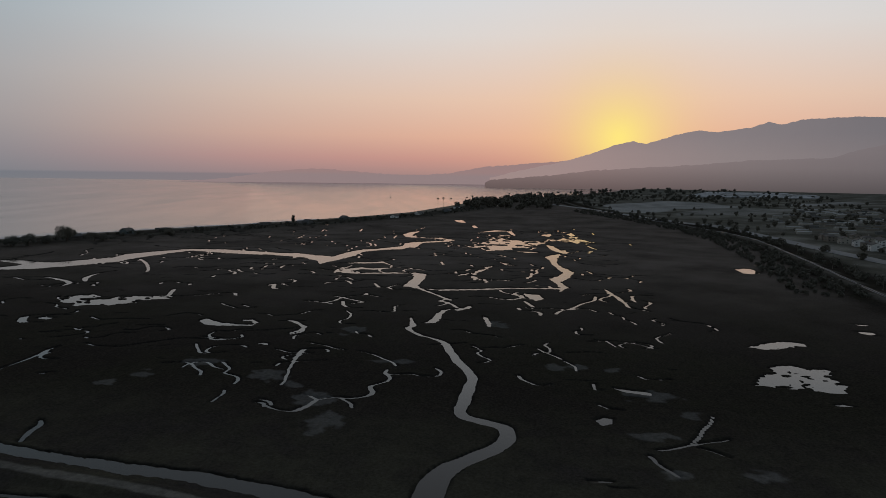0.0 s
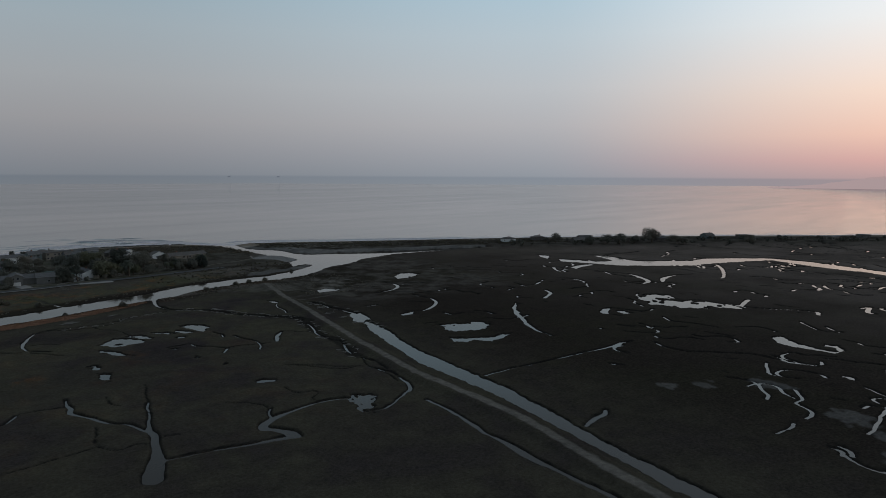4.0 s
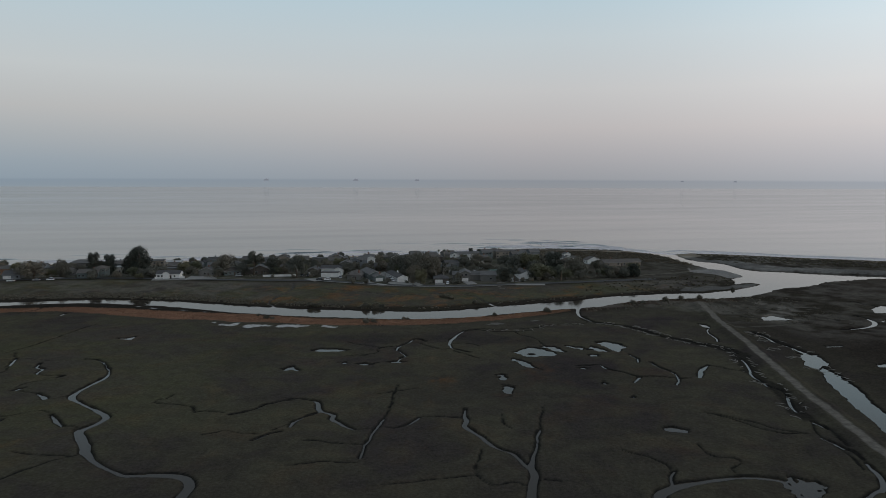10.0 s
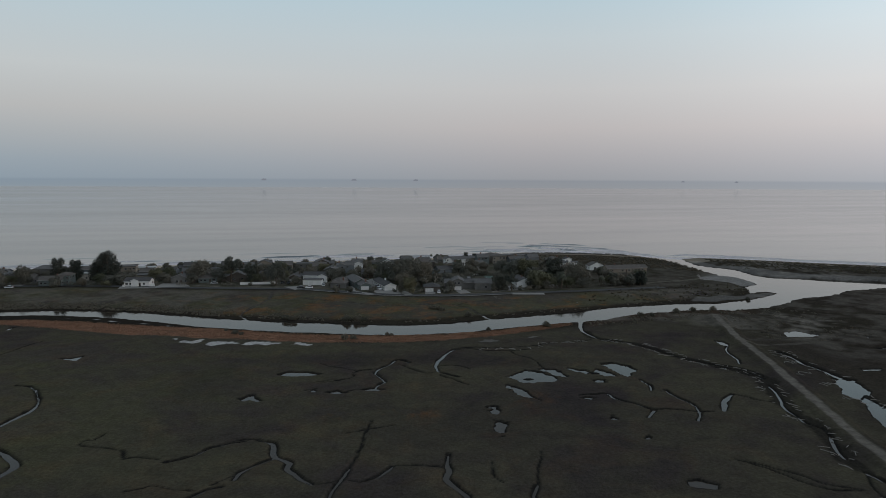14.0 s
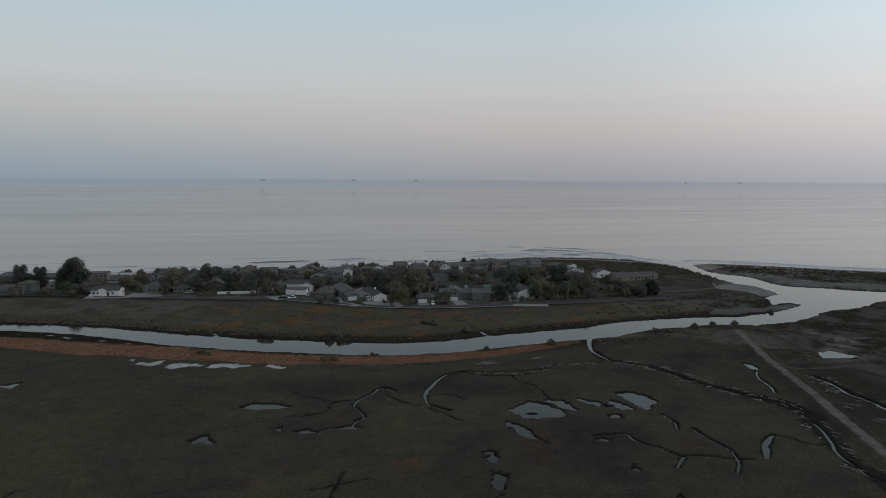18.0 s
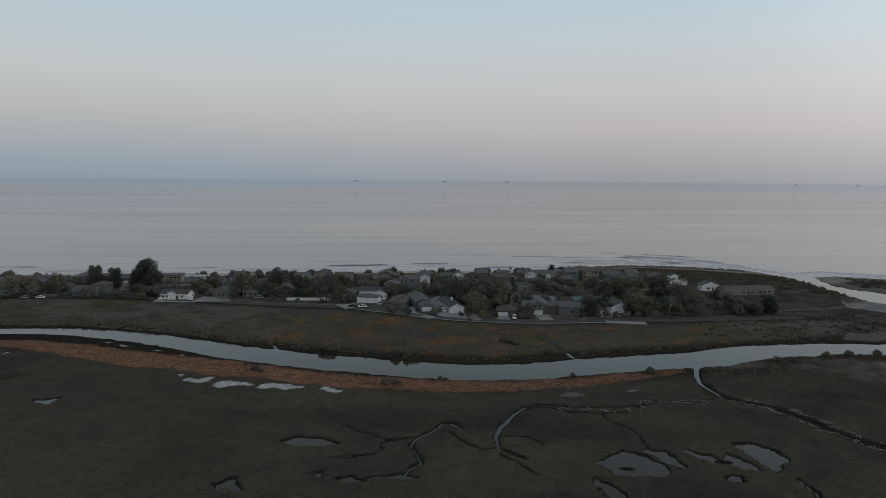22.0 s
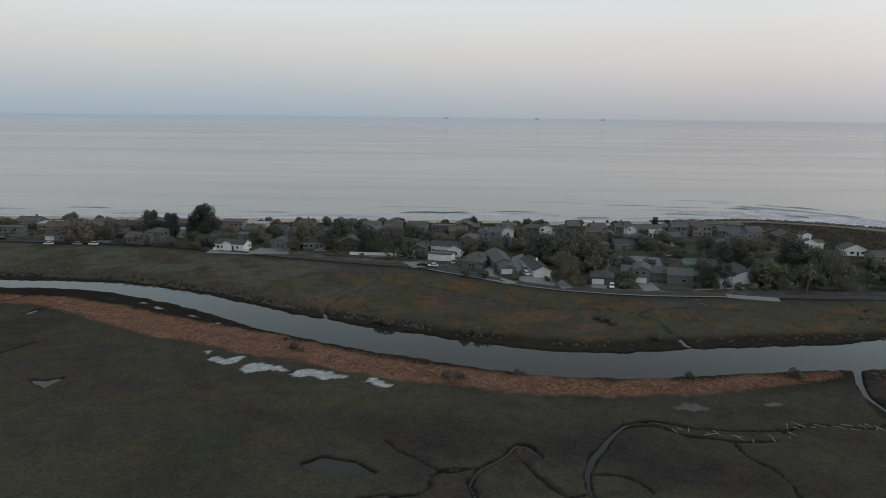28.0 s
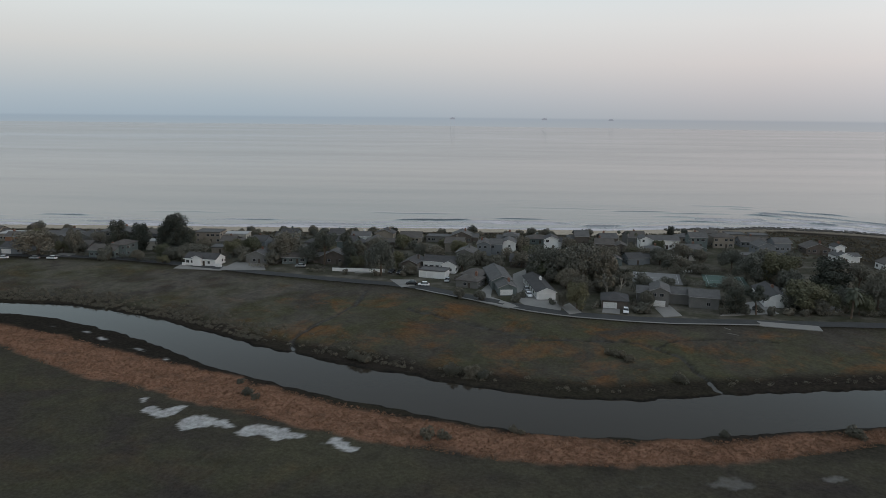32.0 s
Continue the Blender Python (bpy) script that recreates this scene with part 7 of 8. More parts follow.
for _ in range(5200):
    x, y = green.uniform(-380, 150), green.uniform(440, 660)
    shore, lane = float(np.interp(x, SHORE[:, 0], SHORE[:, 1])), float(np.interp(x, ROAD[:, 0], ROAD[:, 1]))
    if y < lane + 8 or y > shore - 38 or len(placed) >= 360:
        continue
    if x > 50 and y > lane + 50 + (110 - x) * .5:
        continue
    r = green.uniform(1.6, 3.6)
    if not all(math.hypot(x - a, y - b) > c * .66 + r for a, b, c in FOOTPRINTS) or any(math.hypot(x - a, y - b) < 2.9 for a, b in placed):
        continue
    if x < 10 and y < lane + 24 and green.random() < .3:
        continue
    placed.append((x, y))
    beach_side = y > shore - 75
    kind = green.choice(("oak", "bush", "bush", "bush", "oak", "greybush", "cypress2" if green.random() < .25 else "bush")) if beach_side else green.choice(("oak", "oak2", "bush", "bright", "bush", "bush", "bush", "pine" if green.random() < .3 else "oak"))
    size = {"bush": .9, "greybush": 1.6}.get(kind, .42 + .17 * r)
    if kind in ("cypress2", "pine"):
        size *= .8
    plant(kind, x, y, size * (0.8 if beach_side else 1), green.uniform(.75, 1.05), T)


# ---- hedges and garden walls ----
def hedge(x0, y0, x1, y1, wide, tall, kind=OAK, label="dark clipped hedge between the gardens"):
    rng = random.Random(int(x0 * 3 + y0 * 5))
    long = math.hypot(x1 - x0, y1 - y0)
    s = Shape()
    blobs = [(u, rng.uniform(-.15, .15) * wide, tall * rng.uniform(.35, .68), tall * rng.uniform(.3, .42)) for u in np.arange(0, long, tall * .38)]
    crown_cards(s, blobs, int(long * 60), .3, rng)
    ob = tagged(new("hedge", s.mesh("hedge", kind)), label, "hedge", "hedges of the beach village")
    ob.matrix_basis = pose(x0, y0, ground_z((x0 + x1) / 2, (y0 + y1) / 2) - .1, 0, 0, math.degrees(math.atan2(y1 - y0, x1 - x0)))


TALL_HEDGES = ((38, 507, 45, 506, 2, 3.0), (45, 506, 66, 507, 2, 2.6), (64, 508, 64, 531, 2, 3.2), (37, 532, 58, 534, 2, 2.6), (16, 528, 38, 529, 2, 2.6), (37.5, 508, 37.5, 530, 1.8, 2.8), (-160, 489, -148, 492, 2, 2.6), (-178, 489, -162, 488, 2, 2.4), (-147, 481, -140, 484, 2, 2.6), (-120, 483, -112, 484, 2, 2.0), (-7, 474, -2, 490, 2, 3), (4, 458, 5, 466, 2, 2.4), (17, 461, 18, 472, 1.8, 2.2), (49, 466, 50, 480, 2, 3), (80, 474, 88, 477, 2, 2.2))
LANE_HEDGES = ((96, 478, 112, 483, 2.5, 2.6), (112, 485, 132, 489, 2.5, 2.4), (-262, 473, -250, 476, 2, 2.4), (-238, 479, -232, 480, 2, 2.4), (-216, 481, -206, 482, 2.2, 2.8), (-202, 480, -194, 480, 2.2, 2.6), (-54, 487, -53, 500, 1.6, 2.2), (-37, 480, -40, 496, 1.4, 1.8), (-20, 486, -27, 505, 1.6, 2.2), (-96, 496, -88, 498, 2, 2.4), (-300, 470, -284, 472, 2.4, 2.8), (-330, 464, -308, 468, 2.4, 2.8), (100, 530, 118, 536, 3, 2.6), (92, 545, 104, 548, 3, 2.6), (120, 540, 138, 546, 3, 2.2))
for q in TALL_HEDGES + LANE_HEDGES:
    hedge(*q)
for x0, y0, x1, y1 in ((-110, 487, -88, 491), (-163, 478.5, -160, 479), (-179, 477, -177.6, 477.2)):
    long = math.hypot(x1 - x0, y1 - y0)
    wall = tagged(new("garden_wall", Shape().box(0, long, -.15, .15, -.5, 1.35).box(-.05, long + .05, -.2, .2, 1.35, 1.45).mesh("garden_wall", WALLS["white"])), "low white garden wall beside the lane", "wall")
    wall.matrix_basis = pose(x0, y0, ground_z(x0, y0) + .05, 0, 0, math.degrees(math.atan2(y1 - y0, x1 - x0)))

# lounge chairs in a row beside the green court
for i in range(6):
    chair = tagged(new("lounge_chair"), "white lounge chair in a row by the court", "chair", "lounge chairs by the court")
    chair.matrix_basis = pose(38.5 + i * 1.25, 532.2 + i * .1, ground_z(42, 532) + .12, 0, 0, 8)
    part("seat", Shape().box(-.33, .33, -1.0, .3, .3, .38).mesh("seat", TRIM), chair)
    part("backrest", Shape().slab([(-.33, .3, .38), (.33, .3, .38), (.33, .75, 1.0), (-.33, .75, 1.0)], .07).mesh("backrest", TRIM), chair)
    for u in (-.29, .29):
        for v in (-.9, .2):
            part("leg", Shape().box(u - .03, u + .03, v - .03, v + .03, -.1, .3).mesh("leg", TRIM), chair)

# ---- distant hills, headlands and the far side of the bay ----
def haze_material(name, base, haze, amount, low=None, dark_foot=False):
    """Wooded slopes far off, with lit evening haze put into their emission colour."""
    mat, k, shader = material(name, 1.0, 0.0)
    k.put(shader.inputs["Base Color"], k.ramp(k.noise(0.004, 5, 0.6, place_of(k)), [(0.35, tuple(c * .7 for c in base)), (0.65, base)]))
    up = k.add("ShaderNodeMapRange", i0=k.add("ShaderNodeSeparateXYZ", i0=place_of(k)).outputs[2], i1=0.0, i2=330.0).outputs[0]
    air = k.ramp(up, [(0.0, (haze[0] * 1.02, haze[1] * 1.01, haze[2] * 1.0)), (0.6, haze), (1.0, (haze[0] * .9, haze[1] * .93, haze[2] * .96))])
    if dark_foot:      # painted haze is dimmer at the foot, brighter towards the crest
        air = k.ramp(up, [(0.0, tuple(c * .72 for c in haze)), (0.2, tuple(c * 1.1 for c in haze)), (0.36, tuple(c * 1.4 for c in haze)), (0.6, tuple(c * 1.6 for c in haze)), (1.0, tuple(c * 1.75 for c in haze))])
    if low:      # foot emits the far sea's hazy colour, so it blends in
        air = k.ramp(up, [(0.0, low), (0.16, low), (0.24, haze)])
    # the painted haze is brighter towards the sunset than away from it
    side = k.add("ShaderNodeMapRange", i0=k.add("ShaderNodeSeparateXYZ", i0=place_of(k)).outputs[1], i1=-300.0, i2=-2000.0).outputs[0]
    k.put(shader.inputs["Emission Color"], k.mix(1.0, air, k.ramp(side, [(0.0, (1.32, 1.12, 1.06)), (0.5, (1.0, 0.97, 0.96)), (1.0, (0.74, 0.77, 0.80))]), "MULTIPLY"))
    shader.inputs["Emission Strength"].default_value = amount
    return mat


def ridge(name, label, profile, distance, depth, mat, seed):
    """A range whose crest follows compass turns (from +y towards +x) and rises, in degrees as seen from the marsh."""
    p = numbers(profile)
    turn = np.linspace(p[0, 0], p[-1, 0], int((p[-1, 0] - p[0, 0]) * 9))
    rise = np.interp(turn, p[:, 0], p[:, 1]) + 0.035 * value_noise(turn * 10, turn * 0, 3.1, seed) + 0.02 * value_noise(turn * 10, turn * 0, 1.1, seed + 1)
    crest = 71 + distance * np.tan(np.radians(rise))
    rows = np.linspace(0, 1, 14)[:, None]
    far = distance - depth + depth * rows
    fold = 1 + 0.10 * value_noise(turn[None] * 14 + 0 * rows, rows * 9 + 0 * turn[None], 4, seed + 2) * np.sin(rows * 3.14)
    z = -3 + (crest[None] + 3) * rows ** 0.8 * fold
    x, y = -28 + far * np.sin(np.radians(turn))[None], -16 + far * np.cos(np.radians(turn))[None]
    back_x, back_y = -28 + (distance + 60) * np.sin(np.radians(turn)), -16 + (distance + 60) * np.cos(np.radians(turn))
    mesh = grid_mesh(name, np.vstack([x, back_x]), np.vstack([y, back_y]), np.vstack([z, np.full(len(turn), -5.0)]), mat)
    return tagged(new(name, mesh), label, "hills", kind="structure")


# all three ranges glow: distance haze is painted as emission
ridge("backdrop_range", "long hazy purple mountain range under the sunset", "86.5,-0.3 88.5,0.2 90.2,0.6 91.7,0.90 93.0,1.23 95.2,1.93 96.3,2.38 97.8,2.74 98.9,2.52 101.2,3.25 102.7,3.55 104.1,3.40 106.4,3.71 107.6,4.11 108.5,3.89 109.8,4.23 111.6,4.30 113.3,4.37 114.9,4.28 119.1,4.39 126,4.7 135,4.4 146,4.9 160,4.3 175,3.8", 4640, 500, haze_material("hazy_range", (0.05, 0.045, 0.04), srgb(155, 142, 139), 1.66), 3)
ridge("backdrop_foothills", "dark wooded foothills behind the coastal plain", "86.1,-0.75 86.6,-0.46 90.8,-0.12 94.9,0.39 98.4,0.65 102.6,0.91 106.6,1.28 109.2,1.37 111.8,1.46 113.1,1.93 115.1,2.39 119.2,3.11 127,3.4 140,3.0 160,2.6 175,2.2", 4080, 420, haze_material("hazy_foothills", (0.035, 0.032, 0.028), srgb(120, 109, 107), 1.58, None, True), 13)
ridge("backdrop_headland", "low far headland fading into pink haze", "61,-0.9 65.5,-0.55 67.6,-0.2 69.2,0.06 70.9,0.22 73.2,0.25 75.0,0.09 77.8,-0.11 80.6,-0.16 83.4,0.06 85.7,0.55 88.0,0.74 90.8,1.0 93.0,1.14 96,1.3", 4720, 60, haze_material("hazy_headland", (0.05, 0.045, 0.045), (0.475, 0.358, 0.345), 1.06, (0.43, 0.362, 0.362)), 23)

# ---- the western spit, the coastal plain and its town ----
S = "houses on the western spit"
west = random.Random(41)
spots = []
for i in range(46):
    x = 440 + i * 21 + west.uniform(-5, 5)
    inland_by = west.uniform(62, 74) if i % 2 else west.uniform(80, 98)
    y = float(np.interp(x, SHORE[:, 0], SHORE[:, 1])) - inland_by
    if west.random() < .62:
        continue
    wall, style = west.choice(["grey", "brown", "beige", "blue", "white", "teal"]), west.choice(["x", "y", "hip", "flat"])
    house(x, y, west.uniform(-30, -18), wall, west.choice(["dark", "grey", "brown"]), [(0, 0, west.uniform(10, 15), west.uniform(8, 11), west.choice((1, 1, 1.2)), style, 0)], f"{LABELS[wall]} {STYLE[style]} house on the sandy spit", S, True)
    spots.append((x, y))
W = "trees on the western spit"
for x, y, k, s, st in ((493, 478, "oak2", 1.2, .9), (541, 436, "oak2", 1.3, .9), (560, 432, "oak", 1.2, .9), (578, 425, "oak2", 1.7, .95), (592, 406, "oak2", 1.2, .8), (600, 402, "oak", 1.1, .8), (676, 376, "oak2", 1.2, .8), (530, 445, "oak2", 1.2, .85), (515, 452, "oak", 1.3, .9), (904, 316, "cypress2", .6, 1.2)):
    plant(k, x, y, s, st, W)


# paler leaves for far woods: distance haze put into the leaf colour
DUSTY = leaf_material("haze_pale_leaves", (0.066, 0.062, 0.054), (0.135, 0.128, 0.112))


def grove(name, label, spots, seed, leaf=DUSTY):
    """A joined far wood: many trees with short trunks and rough crowns. Spots: x, y, width, height."""
    rng = random.Random(seed)
    trunks, crowns = Shape(), Shape()
    for x, y, wide, tall in spots:
        z = ground_z(x, y)
        trunks.tube([(x, y, z - .4), (x + rng.uniform(-.3, .3), y, z + tall * .5)], [tall * .04, tall * .025], 5)
        blobs = [(x + math.cos(a) * q, y + math.sin(a) * q, z + tall * h, wide * rng.uniform(.16, .26)) for a, q, h in [(rng.uniform(0, 6.28), wide * rng.uniform(0, .34), rng.uniform(.3, .84)) for _ in range(9)]]
        crown_cards(crowns, blobs, 190, wide * .17, rng)
    wood = tagged(new(name), label, "trees", kind="stuff")
    part("trunk", trunks.mesh("trunk", BARK), wood)
    part("crown", crowns.mesh("crown", leaf), wood)


def scatter(count, x0, x1, line, near, far, size):
    out = []
    for _ in range(count):
        x = west.uniform(x0, x1)
        s = west.uniform(*size)
        y = float(np.interp(x, line[:, 0], line[:, 1])) - west.uniform(near, far)
        if layer["salt"][min(np.searchsorted(ys, y), len(ys) - 1), min(np.searchsorted(xs, x), len(xs) - 1)] > .2:
            continue
        out.append((x, y, s * west.uniform(1.0, 1.3), s * west.uniform(.75, 1.0)))
    return out


grove("spit_trees", "dark wind-trimmed trees and hedges along the spit", scatter(230, 430, 1330, SHORE, 60, 118, (2.0, 4.6)), 42)
grove("point_trees", "dark tall trees round the far point", scatter(150, 1330, 1960, SHORE, 45, 240, (9, 19)), 43)
for x, y, s in ((1410, 180, 1.25), (1440, 172, 1.25), (1480, 160, 1.1), (1690, 40, 1.3), (1560, 120, 1.2), (1530, 130, 1.1)):
    plant("fan", x, y, s, 1.1, "trees round the far point")

grove("railway_trees", "dense dark trees and scrub along the railway", scatter(560, 400, 1330, RAIL, -46, -8, (2.2, 5.5)) + scatter(120, 400, 1330, RAIL, 9, 24, (3, 7)), 44)
grove("town_trees", "dark trees between the houses of the coastal town", scatter(760, 560, 2500, RAIL, 34, 700, (4, 9)), 45)
grove("plain_trees", "dark windbreak trees across the coastal plain", scatter(230, 1500, 3600, RAIL, -140, 900, (7, 15)), 46)

# railway: ballast in the ground, two rails and sleepers, poles
rail_line = smooth_line(RAIL, 12)
rail_line = rail_line[(rail_line[:, 0] > 330) & (rail_line[:, 0] < 1400)]
railway = tagged(new("railway"), "single railway track on low embankment beside the marsh", "railway")
for side in (-0.75, 0.75):
    part("rail", ribbon("rail", rail_line, side - .12, side + .12, STEEL, .3, .2), railway)
for i in range(9):
    x = 380 + i * 52
    y = float(np.interp(x, RAIL[:, 0], RAIL[:, 1])) - 9
    pole = tagged(new("utility_pole"), "wooden utility pole with crossarm beside the railway", "utility pole", "poles along the railway")
    pole.location = (x, y, ground_z(x, y))
    part("post", Shape().tube([(0, 0, -.5), (0, 0, 10.5)], [.17, .12], 7).mesh("post", WOOD), pole)
    part("crossarm", Shape().box(-.06, .06, -1.2, 1.2, 9.6, 9.75).mesh("crossarm", WOOD), pole)
    for v in (-1.05, -.45, .45, 1.05):
        part("insulator", Shape().tube([(0, v, 9.75), (0, v, 9.95)], [.06, .05], 6).mesh("insulator", LAMP_GLASS), pole)

# the freeway behind the railway
fw = smooth_line(numbers("330,-330 586,-311 687,-300 833,-291 960,-276 1050,-240 1160,-205 1300,-165 1450,-118 1600,-66 1700,-20 1850,10"), 12)
tagged(new("road", ribbon("road", fw, -9, 9, plain("freeway_concrete", (0.17, 0.165, 0.16), .9, .15, .5), .35)), "pale four-lane coast freeway behind the railway", "freeway", kind="structure")

# mobile homes, sheds and greenhouses
HOME = {}


def low_home(x, y, turn, length, tone):
    if tone not in HOME:
        base = tagged(new("mobile_home"), f"low {tone} mobile home with shallow roof", "mobile home", "mobile homes of the town")
        wall, roof = {"white": ("cream", "pale"), "grey": ("grey", "grey"), "tan": ("beige", "grey")}[tone]
        part("wall", Shape().box(-9, 9, -2.6, 2.6, -.5, 2.9).mesh("wall", WALLS[wall]), base)
        part("roof", roof_shape(18, 5.2, 3.0, "x", .18, .3).mesh("roof", ROOFS[roof]), base)
        for u in (-6, -2, 2, 6):
            part("window", pane_mesh("pane", 1.5, 1.25), base, at=pose(u, -2.63, 1.0))
        part("door", pane_mesh("door", 1.0, 2.1), base, at=pose(0, -2.604, 0.05))
        HOME[tone] = base
        ob = base
        ob.matrix_basis = pose(x, y, ground_z(x, y) + .1, 0, 0, turn)
    else:
        ob = copy_thing(HOME[tone], pose(x, y, ground_z(x, y) + .1, 0, 0, turn))
    ob.scale = (length / 18, 1, 1)


for i in range(-2, 16):
    for j in range(11):
        x, y = 800 + i * 38 + j * 20 + west.uniform(-4, 4), -345 - j * 34 - i * 5 + west.uniform(-3, 3)
        if west.random() < .8 and 850 < x < 1010 + (-336 - y) * 2.05:
            low_home(x, y, 92 + west.uniform(-4, 4), west.uniform(15, 20), west.choice(("white", "grey", "tan", "white")))
for i in range(16):
    x, y = 640 + (i % 8) * 24 + west.uniform(-4, 4), -345 - (i // 8) * 34 + west.uniform(-4, 4)
    wall = west.choice(["cream", "beige", "white"])
    house(x, y, 178 + west.uniform(-8, 8), wall, "brown", [(0, 0, west.uniform(10, 13), 10, 2, west.choice(("x", "hip")), 0)], f"{LABELS[wall]} two-storey town house by the freeway", "houses of the coastal town", True)
POLY = plain("greenhouse_film", (0.26, 0.26, 0.26), .5, .12, .05)
for i in range(22):
    x, y = 2330 + (i % 6) * 125 + west.uniform(-20, 20), -560 - (i // 6) * 110 + west.uniform(-15, 15) - (i % 6) * 45
    shed = tagged(new("greenhouse"), "long low greenhouse with pale film roof", "greenhouse", "greenhouses on the plain")
    shed.matrix_basis = pose(x, y, ground_z(x, y), 0, 0, 96 + west.uniform(-3, 3))
    wide, long = west.uniform(30, 60), west.uniform(70, 120)
    part("wall", Shape().box(-long / 2, long / 2, -wide / 2, wide / 2, -.5, 3).mesh("wall", POLY), shed)
    bays = int(wide / 9)
    for b in range(bays):
        s = Shape()
        v0, v1 = -wide / 2 + b * wide / bays, -wide / 2 + (b + 1) * wide / bays
        s.slab([(-long / 2, v0, 3.05), (long / 2, v0, 3.05), (long / 2, (v0 + v1) / 2, 4.6), (-long / 2, (v0 + v1) / 2, 4.6)], .08).slab([(long / 2, v1, 3.05), (-long / 2, v1, 3.05), (-long / 2, (v0 + v1) / 2, 4.6), (long / 2, (v0 + v1) / 2, 4.6)], .08)
        part("roof", s.mesh("roof", POLY), shed)


# ---- scrub on the banks, reeds, driftwood ----
def clump_cards(spots, mat, name, label, category, seed, cards, size):
    """Many low plants in one mesh. Spots: x, y, width, height."""
    rng = np.random.default_rng(seed)
    spots = np.array(spots)
    k = len(spots)
    owner = np.repeat(np.arange(k), cards)
    d = rng.normal(size=(k * cards, 3))
    d[:, 2] = np.abs(d[:, 2]) + .1
    d /= np.linalg.norm(d, axis=1)[:, None]
    z0 = np.array([ground_z(x, y) for x, y in spots[:, :2]])
    r = rng.uniform(.55, 1.05, (k * cards, 1))
    p = np.column_stack([spots[owner, 0], spots[owner, 1], z0[owner]]) + d * r * np.column_stack([spots[owner, 2] / 2, spots[owner, 2] / 2, spots[owner, 3]])
    out = d + rng.uniform(-.6, .6, (k * cards, 3))
    out /= np.linalg.norm(out, axis=1)[:, None]
    a = np.cross(out, rng.normal(size=(k * cards, 3)))
    a /= np.linalg.norm(a, axis=1)[:, None]
    b = np.cross(out, a)
    s = size * rng.uniform(.5, 1.3, (k * cards, 1))
    quad = np.stack([p - a * s * .5 - b * s * .4, p + a * s * .5 - b * s * .4, p + a * s * .35 + b * s * .5, p - a * s * .35 + b * s * .45], 1).reshape(-1, 3)
    quad[:, 2] = np.maximum(quad[:, 2], np.repeat(z0[owner], 4) - .1)
    mesh = bpy.data.meshes.new(name)
    mesh.vertices.add(len(quad))
    mesh.vertices.foreach_set("co", quad.astype(np.float32).ravel())
    mesh.loops.add(len(quad))
    mesh.loops.foreach_set("vertex_index", np.arange(len(quad), dtype=np.int32))
    mesh.polygons.add(len(quad) // 4)
    mesh.polygons.foreach_set("loop_start", np.arange(0, len(quad), 4, dtype=np.int32))
    mesh.update(calc_edges=True)
    mesh.materials.append(mat)
    return tagged(new(name, mesh), label, category, kind="stuff")


scrub = random.Random(51)
bank_spots, low_spots, dark_spots, reed_spots = [], [], [], []
for _ in range(2600):
    x = scrub.uniform(-330, -20) if scrub.random() < .85 else scrub.uniform(-20, 215)
    up = scrub.random() ** 1.5 * (15 if x < -60 else 7) + 2.2
    y = float(np.interp(x, BANK[:, 0], BANK[:, 1])) + up
    thin = 1.0 if x < -95 else 0.25
    if scrub.random() < thin * (0.35 + 0.65 * (math.sin(x * .13) * math.sin(x * .041 + 1) > -.3)):
        bank_spots.append((x, y, scrub.uniform(.9, 2.6), scrub.uniform(.4, 1.1)))
for _ in range(420):
    x, y = scrub.uniform(100, 235), scrub.uniform(415, 500)
    near = float(np.interp(x, BANK[:, 0], BANK[:, 1]))
    if ground_z(x, y) > .15 and (near + 2 < y < near + 40 or near - 45 < y < near - 26):
        low_spots.append((x, y, scrub.uniform(.8, 2.4), scrub.uniform(.3, .8)))
for _ in range(1500):
    x, y = scrub.uniform(88, 215), scrub.uniform(350, 425)
    near = float(np.interp(x, BANK[:, 0], BANK[:, 1])) - 24
    if ground_z(x, y) > -.12 and (near - 16 < y < near or x > 158 and y < near and scrub.random() < .3) and math.sin(x * .21 + y * .1) * math.sin(y * .23 - x * .07) > -.25:
        bank_spots.append((x, y, scrub.uniform(.8, 2.6), scrub.uniform(.3, .9)))
for _ in range(1500):
    x = scrub.uniform(240, 520)
    y = float(np.interp(x, SHORE[:, 0], SHORE[:, 1])) - scrub.uniform(18, 85)
    if ground_z(x, y) > .4:
        low_spots.append((x, y, scrub.uniform(1.2, 3.4), scrub.uniform(.3, .8)))
for _ in range(1300):
    x = scrub.uniform(80, 230)
    y = float(np.interp(x, SHORE[:, 0], SHORE[:, 1])) - scrub.uniform(40, 120)
    if ground_z(x, y) > .5 and y > float(np.interp(x, ROAD[:, 0], ROAD[:, 1])) + 6 and free(x, y, 1):
        dark_spots.append((x, y, scrub.uniform(1.5, 4), scrub.uniform(.4, 1.3)))
for _ in range(900):
    x = scrub.uniform(-380, 100)
    y = float(np.interp(x, SHORE[:, 0], SHORE[:, 1])) - scrub.uniform(28, 52)
    dark_spots.append((x, y, scrub.uniform(1.2, 3.2), scrub.uniform(.4, 1.2)))
for _ in range(9000):
    x = scrub.uniform(-330, 79)
    half = float(np.interp(x, [-330, -190, -150, -100, -40, 16, 60, 78], [4, 6, 9, 9, 7.5, 6, 5, 2.5]))
    y = float(np.interp(x, REEDS[:, 0], REEDS[:, 1])) + scrub.uniform(-half, half)
    if ground_z(x, y) > -.3:
        reed_spots.append((x, y, scrub.uniform(.5, 1.3), scrub.uniform(.12, .4)))
clump_cards(bank_spots, GREY_LEAF, "bank_scrub", "grey-green saltbush scrub along the slough bank", "scrub", 61, 70, .17)
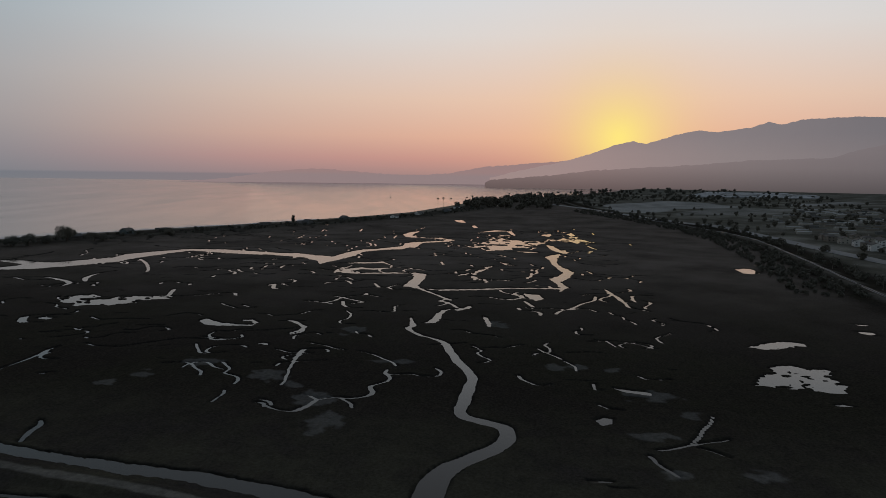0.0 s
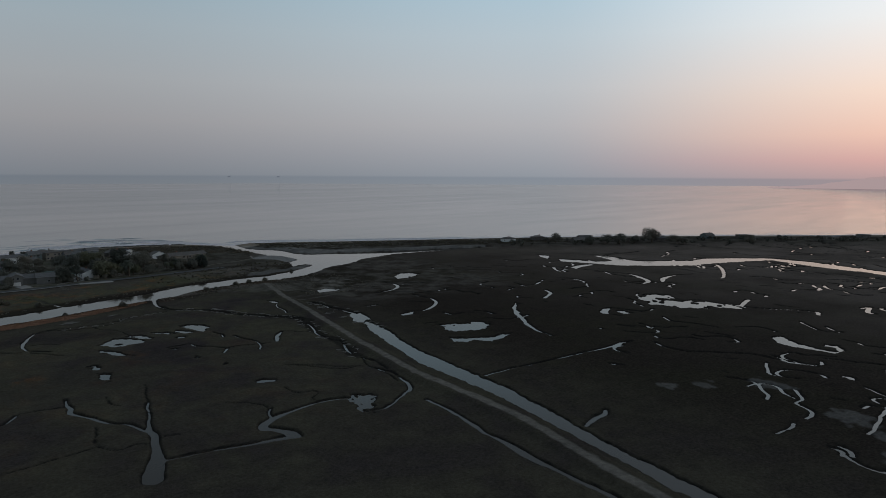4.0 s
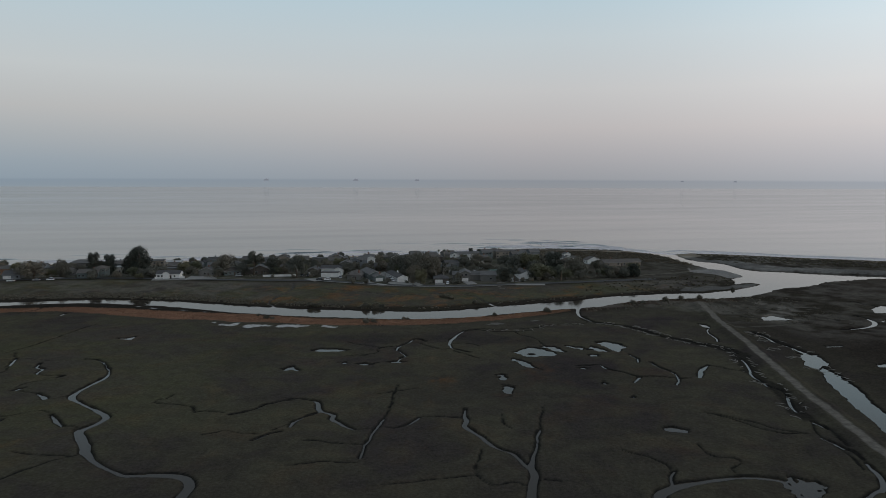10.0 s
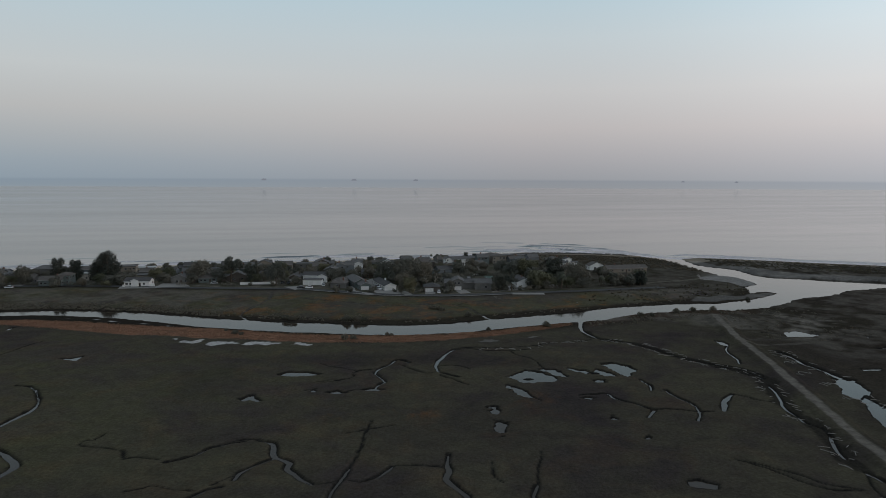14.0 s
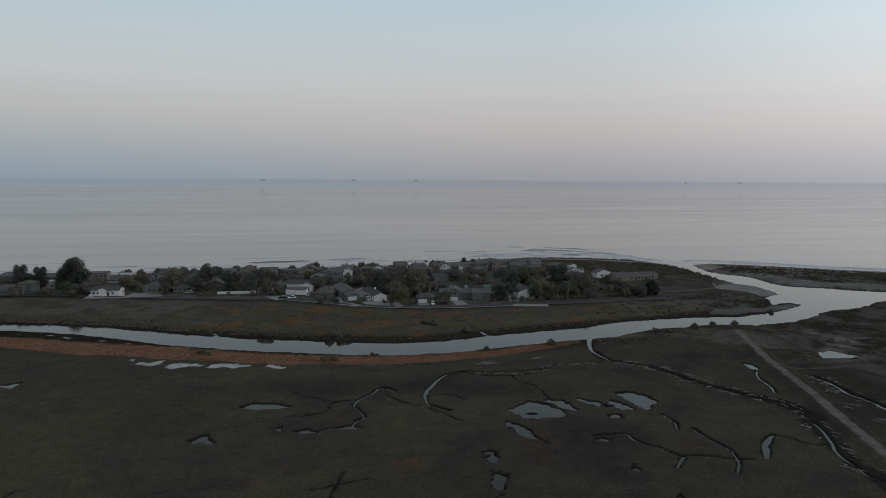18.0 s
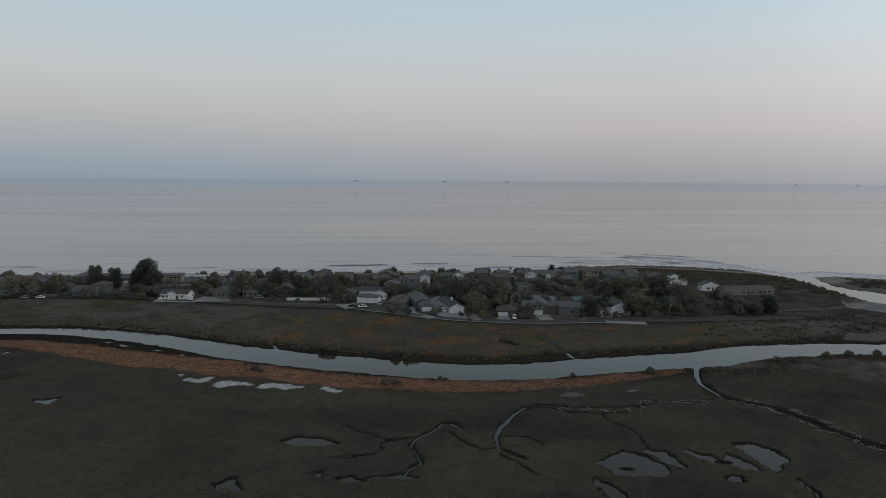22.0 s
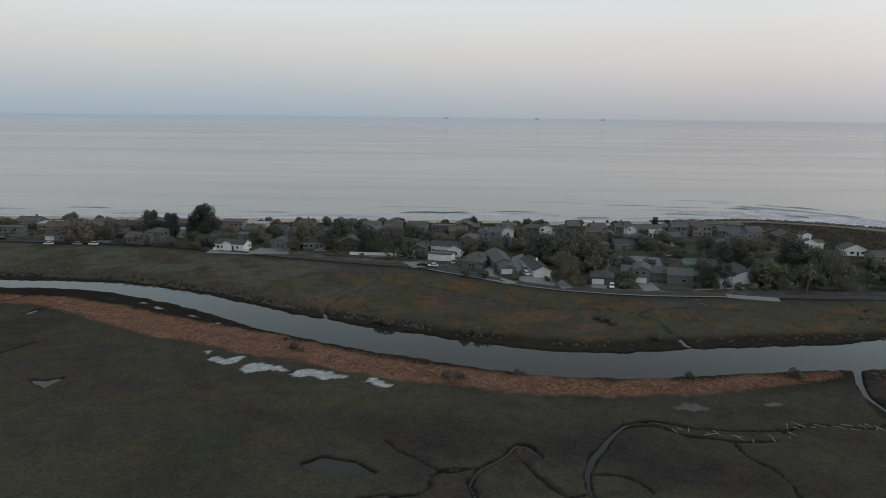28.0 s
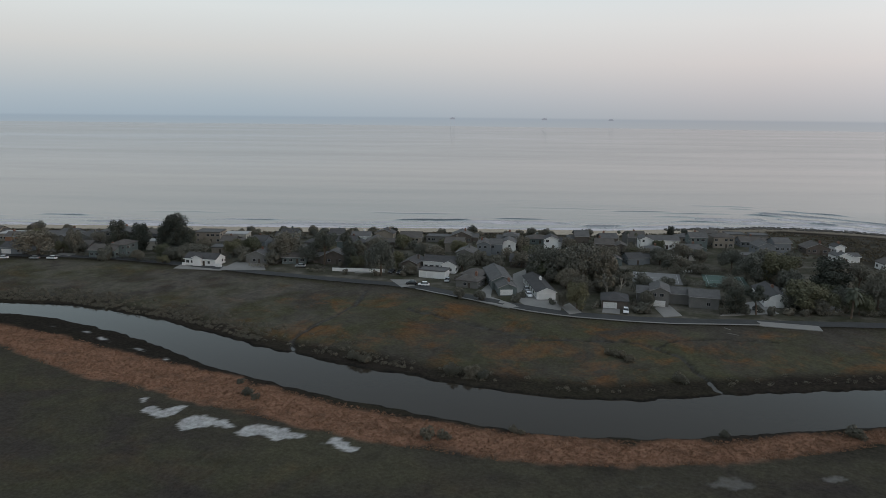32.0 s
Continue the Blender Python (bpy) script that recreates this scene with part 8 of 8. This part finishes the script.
clump_cards(low_spots, leaf_material("dune_scrub_leaves", (0.035, 0.032, 0.022), (0.085, 0.075, 0.052)), "dune_scrub", "low brown-grey scrub on dunes and spit", "scrub", 62, 26, .45)
clump_cards(dark_spots, leaf_material("dark_scrub_leaves", (0.045, 0.040, 0.031), (0.098, 0.085, 0.064)), "point_scrub", "dark brown-green scrub on the sandy point", "scrub", 63, 26, .5)
clump_cards(reed_spots, leaf_material("rust_reed_leaves", (0.150, 0.074, 0.046), (0.33, 0.182, 0.118)), "reed_bank", "rust-red pickleweed and dry reeds along the bank", "reeds", 64, 16, .15)

# single shrubs on the reed bank and the bench
for x, y, s in ((-76, 361, 1.2), (-73, 359, .9), (-82, 367, .8), (-26, 351, 1.5), (-22, 351.5, 1.2), (-8, 359, .9), (-6, 358.5, .7), (38, 371, 1.0), (66, 378, 1.6), (30, 401, 1.6), (14, 413, 1.5), (17, 411, 1.3), (11, 414, 1.1), (-60, 392, 1.6), (-56, 391, 1.5), (-30, 390, 1.9), (-25, 389.5, 1.9), (-21, 389, 1.4), (118, 403, 1.4), (124, 404, 1.2), (139, 412, 1.6), (150, 418, 1.3), (196, 455, 1.2), (162, 421, 1.5)):
    plant("greybush", x, y, s, 1.0, "shrubs by the slough")

# boulders along the seaward edge of the point
rocks = Shape()
boulder = random.Random(81)
for _ in range(420):
    x = boulder.uniform(36, 186)
    y = float(np.interp(x, SHORE[:, 0], SHORE[:, 1])) - boulder.uniform(2, 13)
    r, z = boulder.uniform(.45, 1.3), ground_z(x, y)
    corner = [(x + r * a * boulder.uniform(.6, 1.1), y + r * q * boulder.uniform(.6, 1.1), z + r * h * boulder.uniform(.5, 1.0)) for h in (-.4, .9) for a, q in ((-1, -.8), (.9, -1), (1, .9), (-.8, 1))]
    rocks.add(corner, [(3, 2, 1, 0), (4, 5, 6, 7), (0, 1, 5, 4), (1, 2, 6, 5), (2, 3, 7, 6), (3, 0, 4, 7)])
tagged(new("rock_revetment", rocks.mesh("rock_revetment", plain("grey_boulders", (0.11, 0.10, 0.09), .9, .35, .6))), "tumbled grey boulders along the shore of the point", "rocks", kind="stuff")

drift = random.Random(71)
LOG = plain("bleached_driftwood", (0.20, 0.185, 0.165), .9, .25, 2)
LOGS = []
for cx, cy, count, spread in ((152, 331, 6, 4), (151, 324, 8, 4), (150, 315, 8, 4), (147, 300, 5, 4), (120, 227, 4, 5), (149, 287, 6, 4), (150, 272, 4, 4), (52, 447, 2, 10), (95, 440, 2, 14), (176, 470, 8, 14), (-100, 392, 5, 10)):
    LOGS += [(cx + drift.gauss(0, spread / 2), cy + drift.gauss(0, spread / 3)) for _ in range(count)]
for line, count, reach in ((smooth_line(WRACK[2:]), 84, 4.2), (smooth_line(WRACK_LEVEE), 46, 3.6), (smooth_line(WRACK_CANAL), 40, 3.6), (smooth_line(numbers("33,335.5 45,335 54,336.5 58.6,343.6 68,346.8 80,350")), 30, 1.6)):
    for _ in range(count):
        x, y = line[drift.randrange(len(line))]
        LOGS.append((x + drift.choice((-1, 1)) * reach * drift.uniform(.55, 1.05), y + drift.uniform(-1, 1)))
for x, y in LOGS:
    z = ground_z(x, y)
    if z < -.3:
        continue
    size = drift.uniform(.8, 3.8)
    log = tagged(new("driftwood_log", Shape().tube([(-size / 2, 0, .05), (-size * .1, drift.uniform(-.15, .15), .12), (size / 2, drift.uniform(-.1, .1), .06)], [.10, .12, .06], 6).mesh("driftwood_log", LOG)), "bleached driftwood log stranded on the marsh", "driftwood", "driftwood on the marsh")
    log.matrix_basis = pose(x, y, z, 0, 0, drift.gauss(-45, 40))

# ---- oil platforms and a boat on the sea ----
# rigs emit painted haze colour; the legs are paler to fade into the sea
RIG_LEG = haze_material("haze_faded_rig_steel", (0.05, 0.05, 0.055), tuple(c / w for c, w in zip(srgb(138, 141, 147), (1.32, 1.12, 1.06))), .95)
RIG = haze_material("hazy_rig_steel", (0.05, 0.05, 0.055), tuple(c / w for c, w in zip(srgb(112, 116, 124), (1.32, 1.12, 1.06))), 1.05)
for turn, size in ((-13.8, 1.0), (-6.7, 1.0), (-1.7, .9), (19.4, .6), (23.2, .6)):
    base = tagged(new("oil_platform"), "grey offshore oil platform on lattice legs", "oil platform", "oil platforms on the horizon")
    far = 4450
    base.matrix_basis = pose(far * math.sin(radians(turn)), far * math.cos(radians(turn)), WATER_LEVEL, 0, 0, -turn)
    top = 48
    for u in (-11, 11):
        for v in (-8, 8):
            part("leg", Shape().tube([(u * 1.2 * size, v * size, -2), (u * size, v * size, top)], [.3, .25], 5).mesh("leg", RIG_LEG), base)
    part("deck", Shape().box(-16 * size, 16 * size, -11 * size, 11 * size, top, top + 5 * size).mesh("deck", RIG), base)
    part("upper_deck", Shape().box(-11 * size, 13 * size, -9 * size, 9 * size, top + 5 * size, top + 10 * size).mesh("upper_deck", RIG), base)
    part("derrick", Shape().add([(-3, -3, top + 10 * size), (3, -3, top + 10 * size), (3, 3, top + 10 * size), (-3, 3, top + 10 * size), (0, 0, top + 15 * size)], [(0, 1, 4), (1, 2, 4), (2, 3, 4), (3, 0, 4)]).mesh("derrick", RIG), base)
    part("crane", Shape().tube([(9 * size, 0, top + 10 * size), (17 * size, 0, top + 17 * size)], [.6, .4], 5).mesh("crane", RIG), base)
boat = tagged(new("sailboat"), "small dark sailboat anchored off the point", "boat")
boat.matrix_basis = pose(1960, 395, WATER_LEVEL, 0, 0, 25)
hull = Shape().add([(-5, 0, 1.1), (-3, -1.5, 1.0), (3.5, -1.4, .9), (5, 0, 1.2), (3.5, 1.4, .9), (-3, 1.5, 1.0), (-4, 0, -.5), (4, 0, -.5)], [(0, 1, 2, 3, 4, 5), (0, 6, 1), (1, 6, 7, 2), (2, 7, 3), (3, 7, 4), (4, 7, 6, 5), (5, 6, 0)])
part("hull", hull.mesh("hull", DARK_WOOD), boat)
part("cabin", Shape().box(-1.5, 1.8, -.9, .9, .9, 1.7).mesh("cabin", TRIM), boat)
part("mast", Shape().tube([(.5, 0, .8), (.5, 0, 10)], [.14, .08], 6).mesh("mast", STEEL), boat)
part("boom", Shape().tube([(.5, 0, 2.4), (-3.6, 0, 2.5)], [.18, .14], 6).mesh("boom", TRIM), boat)
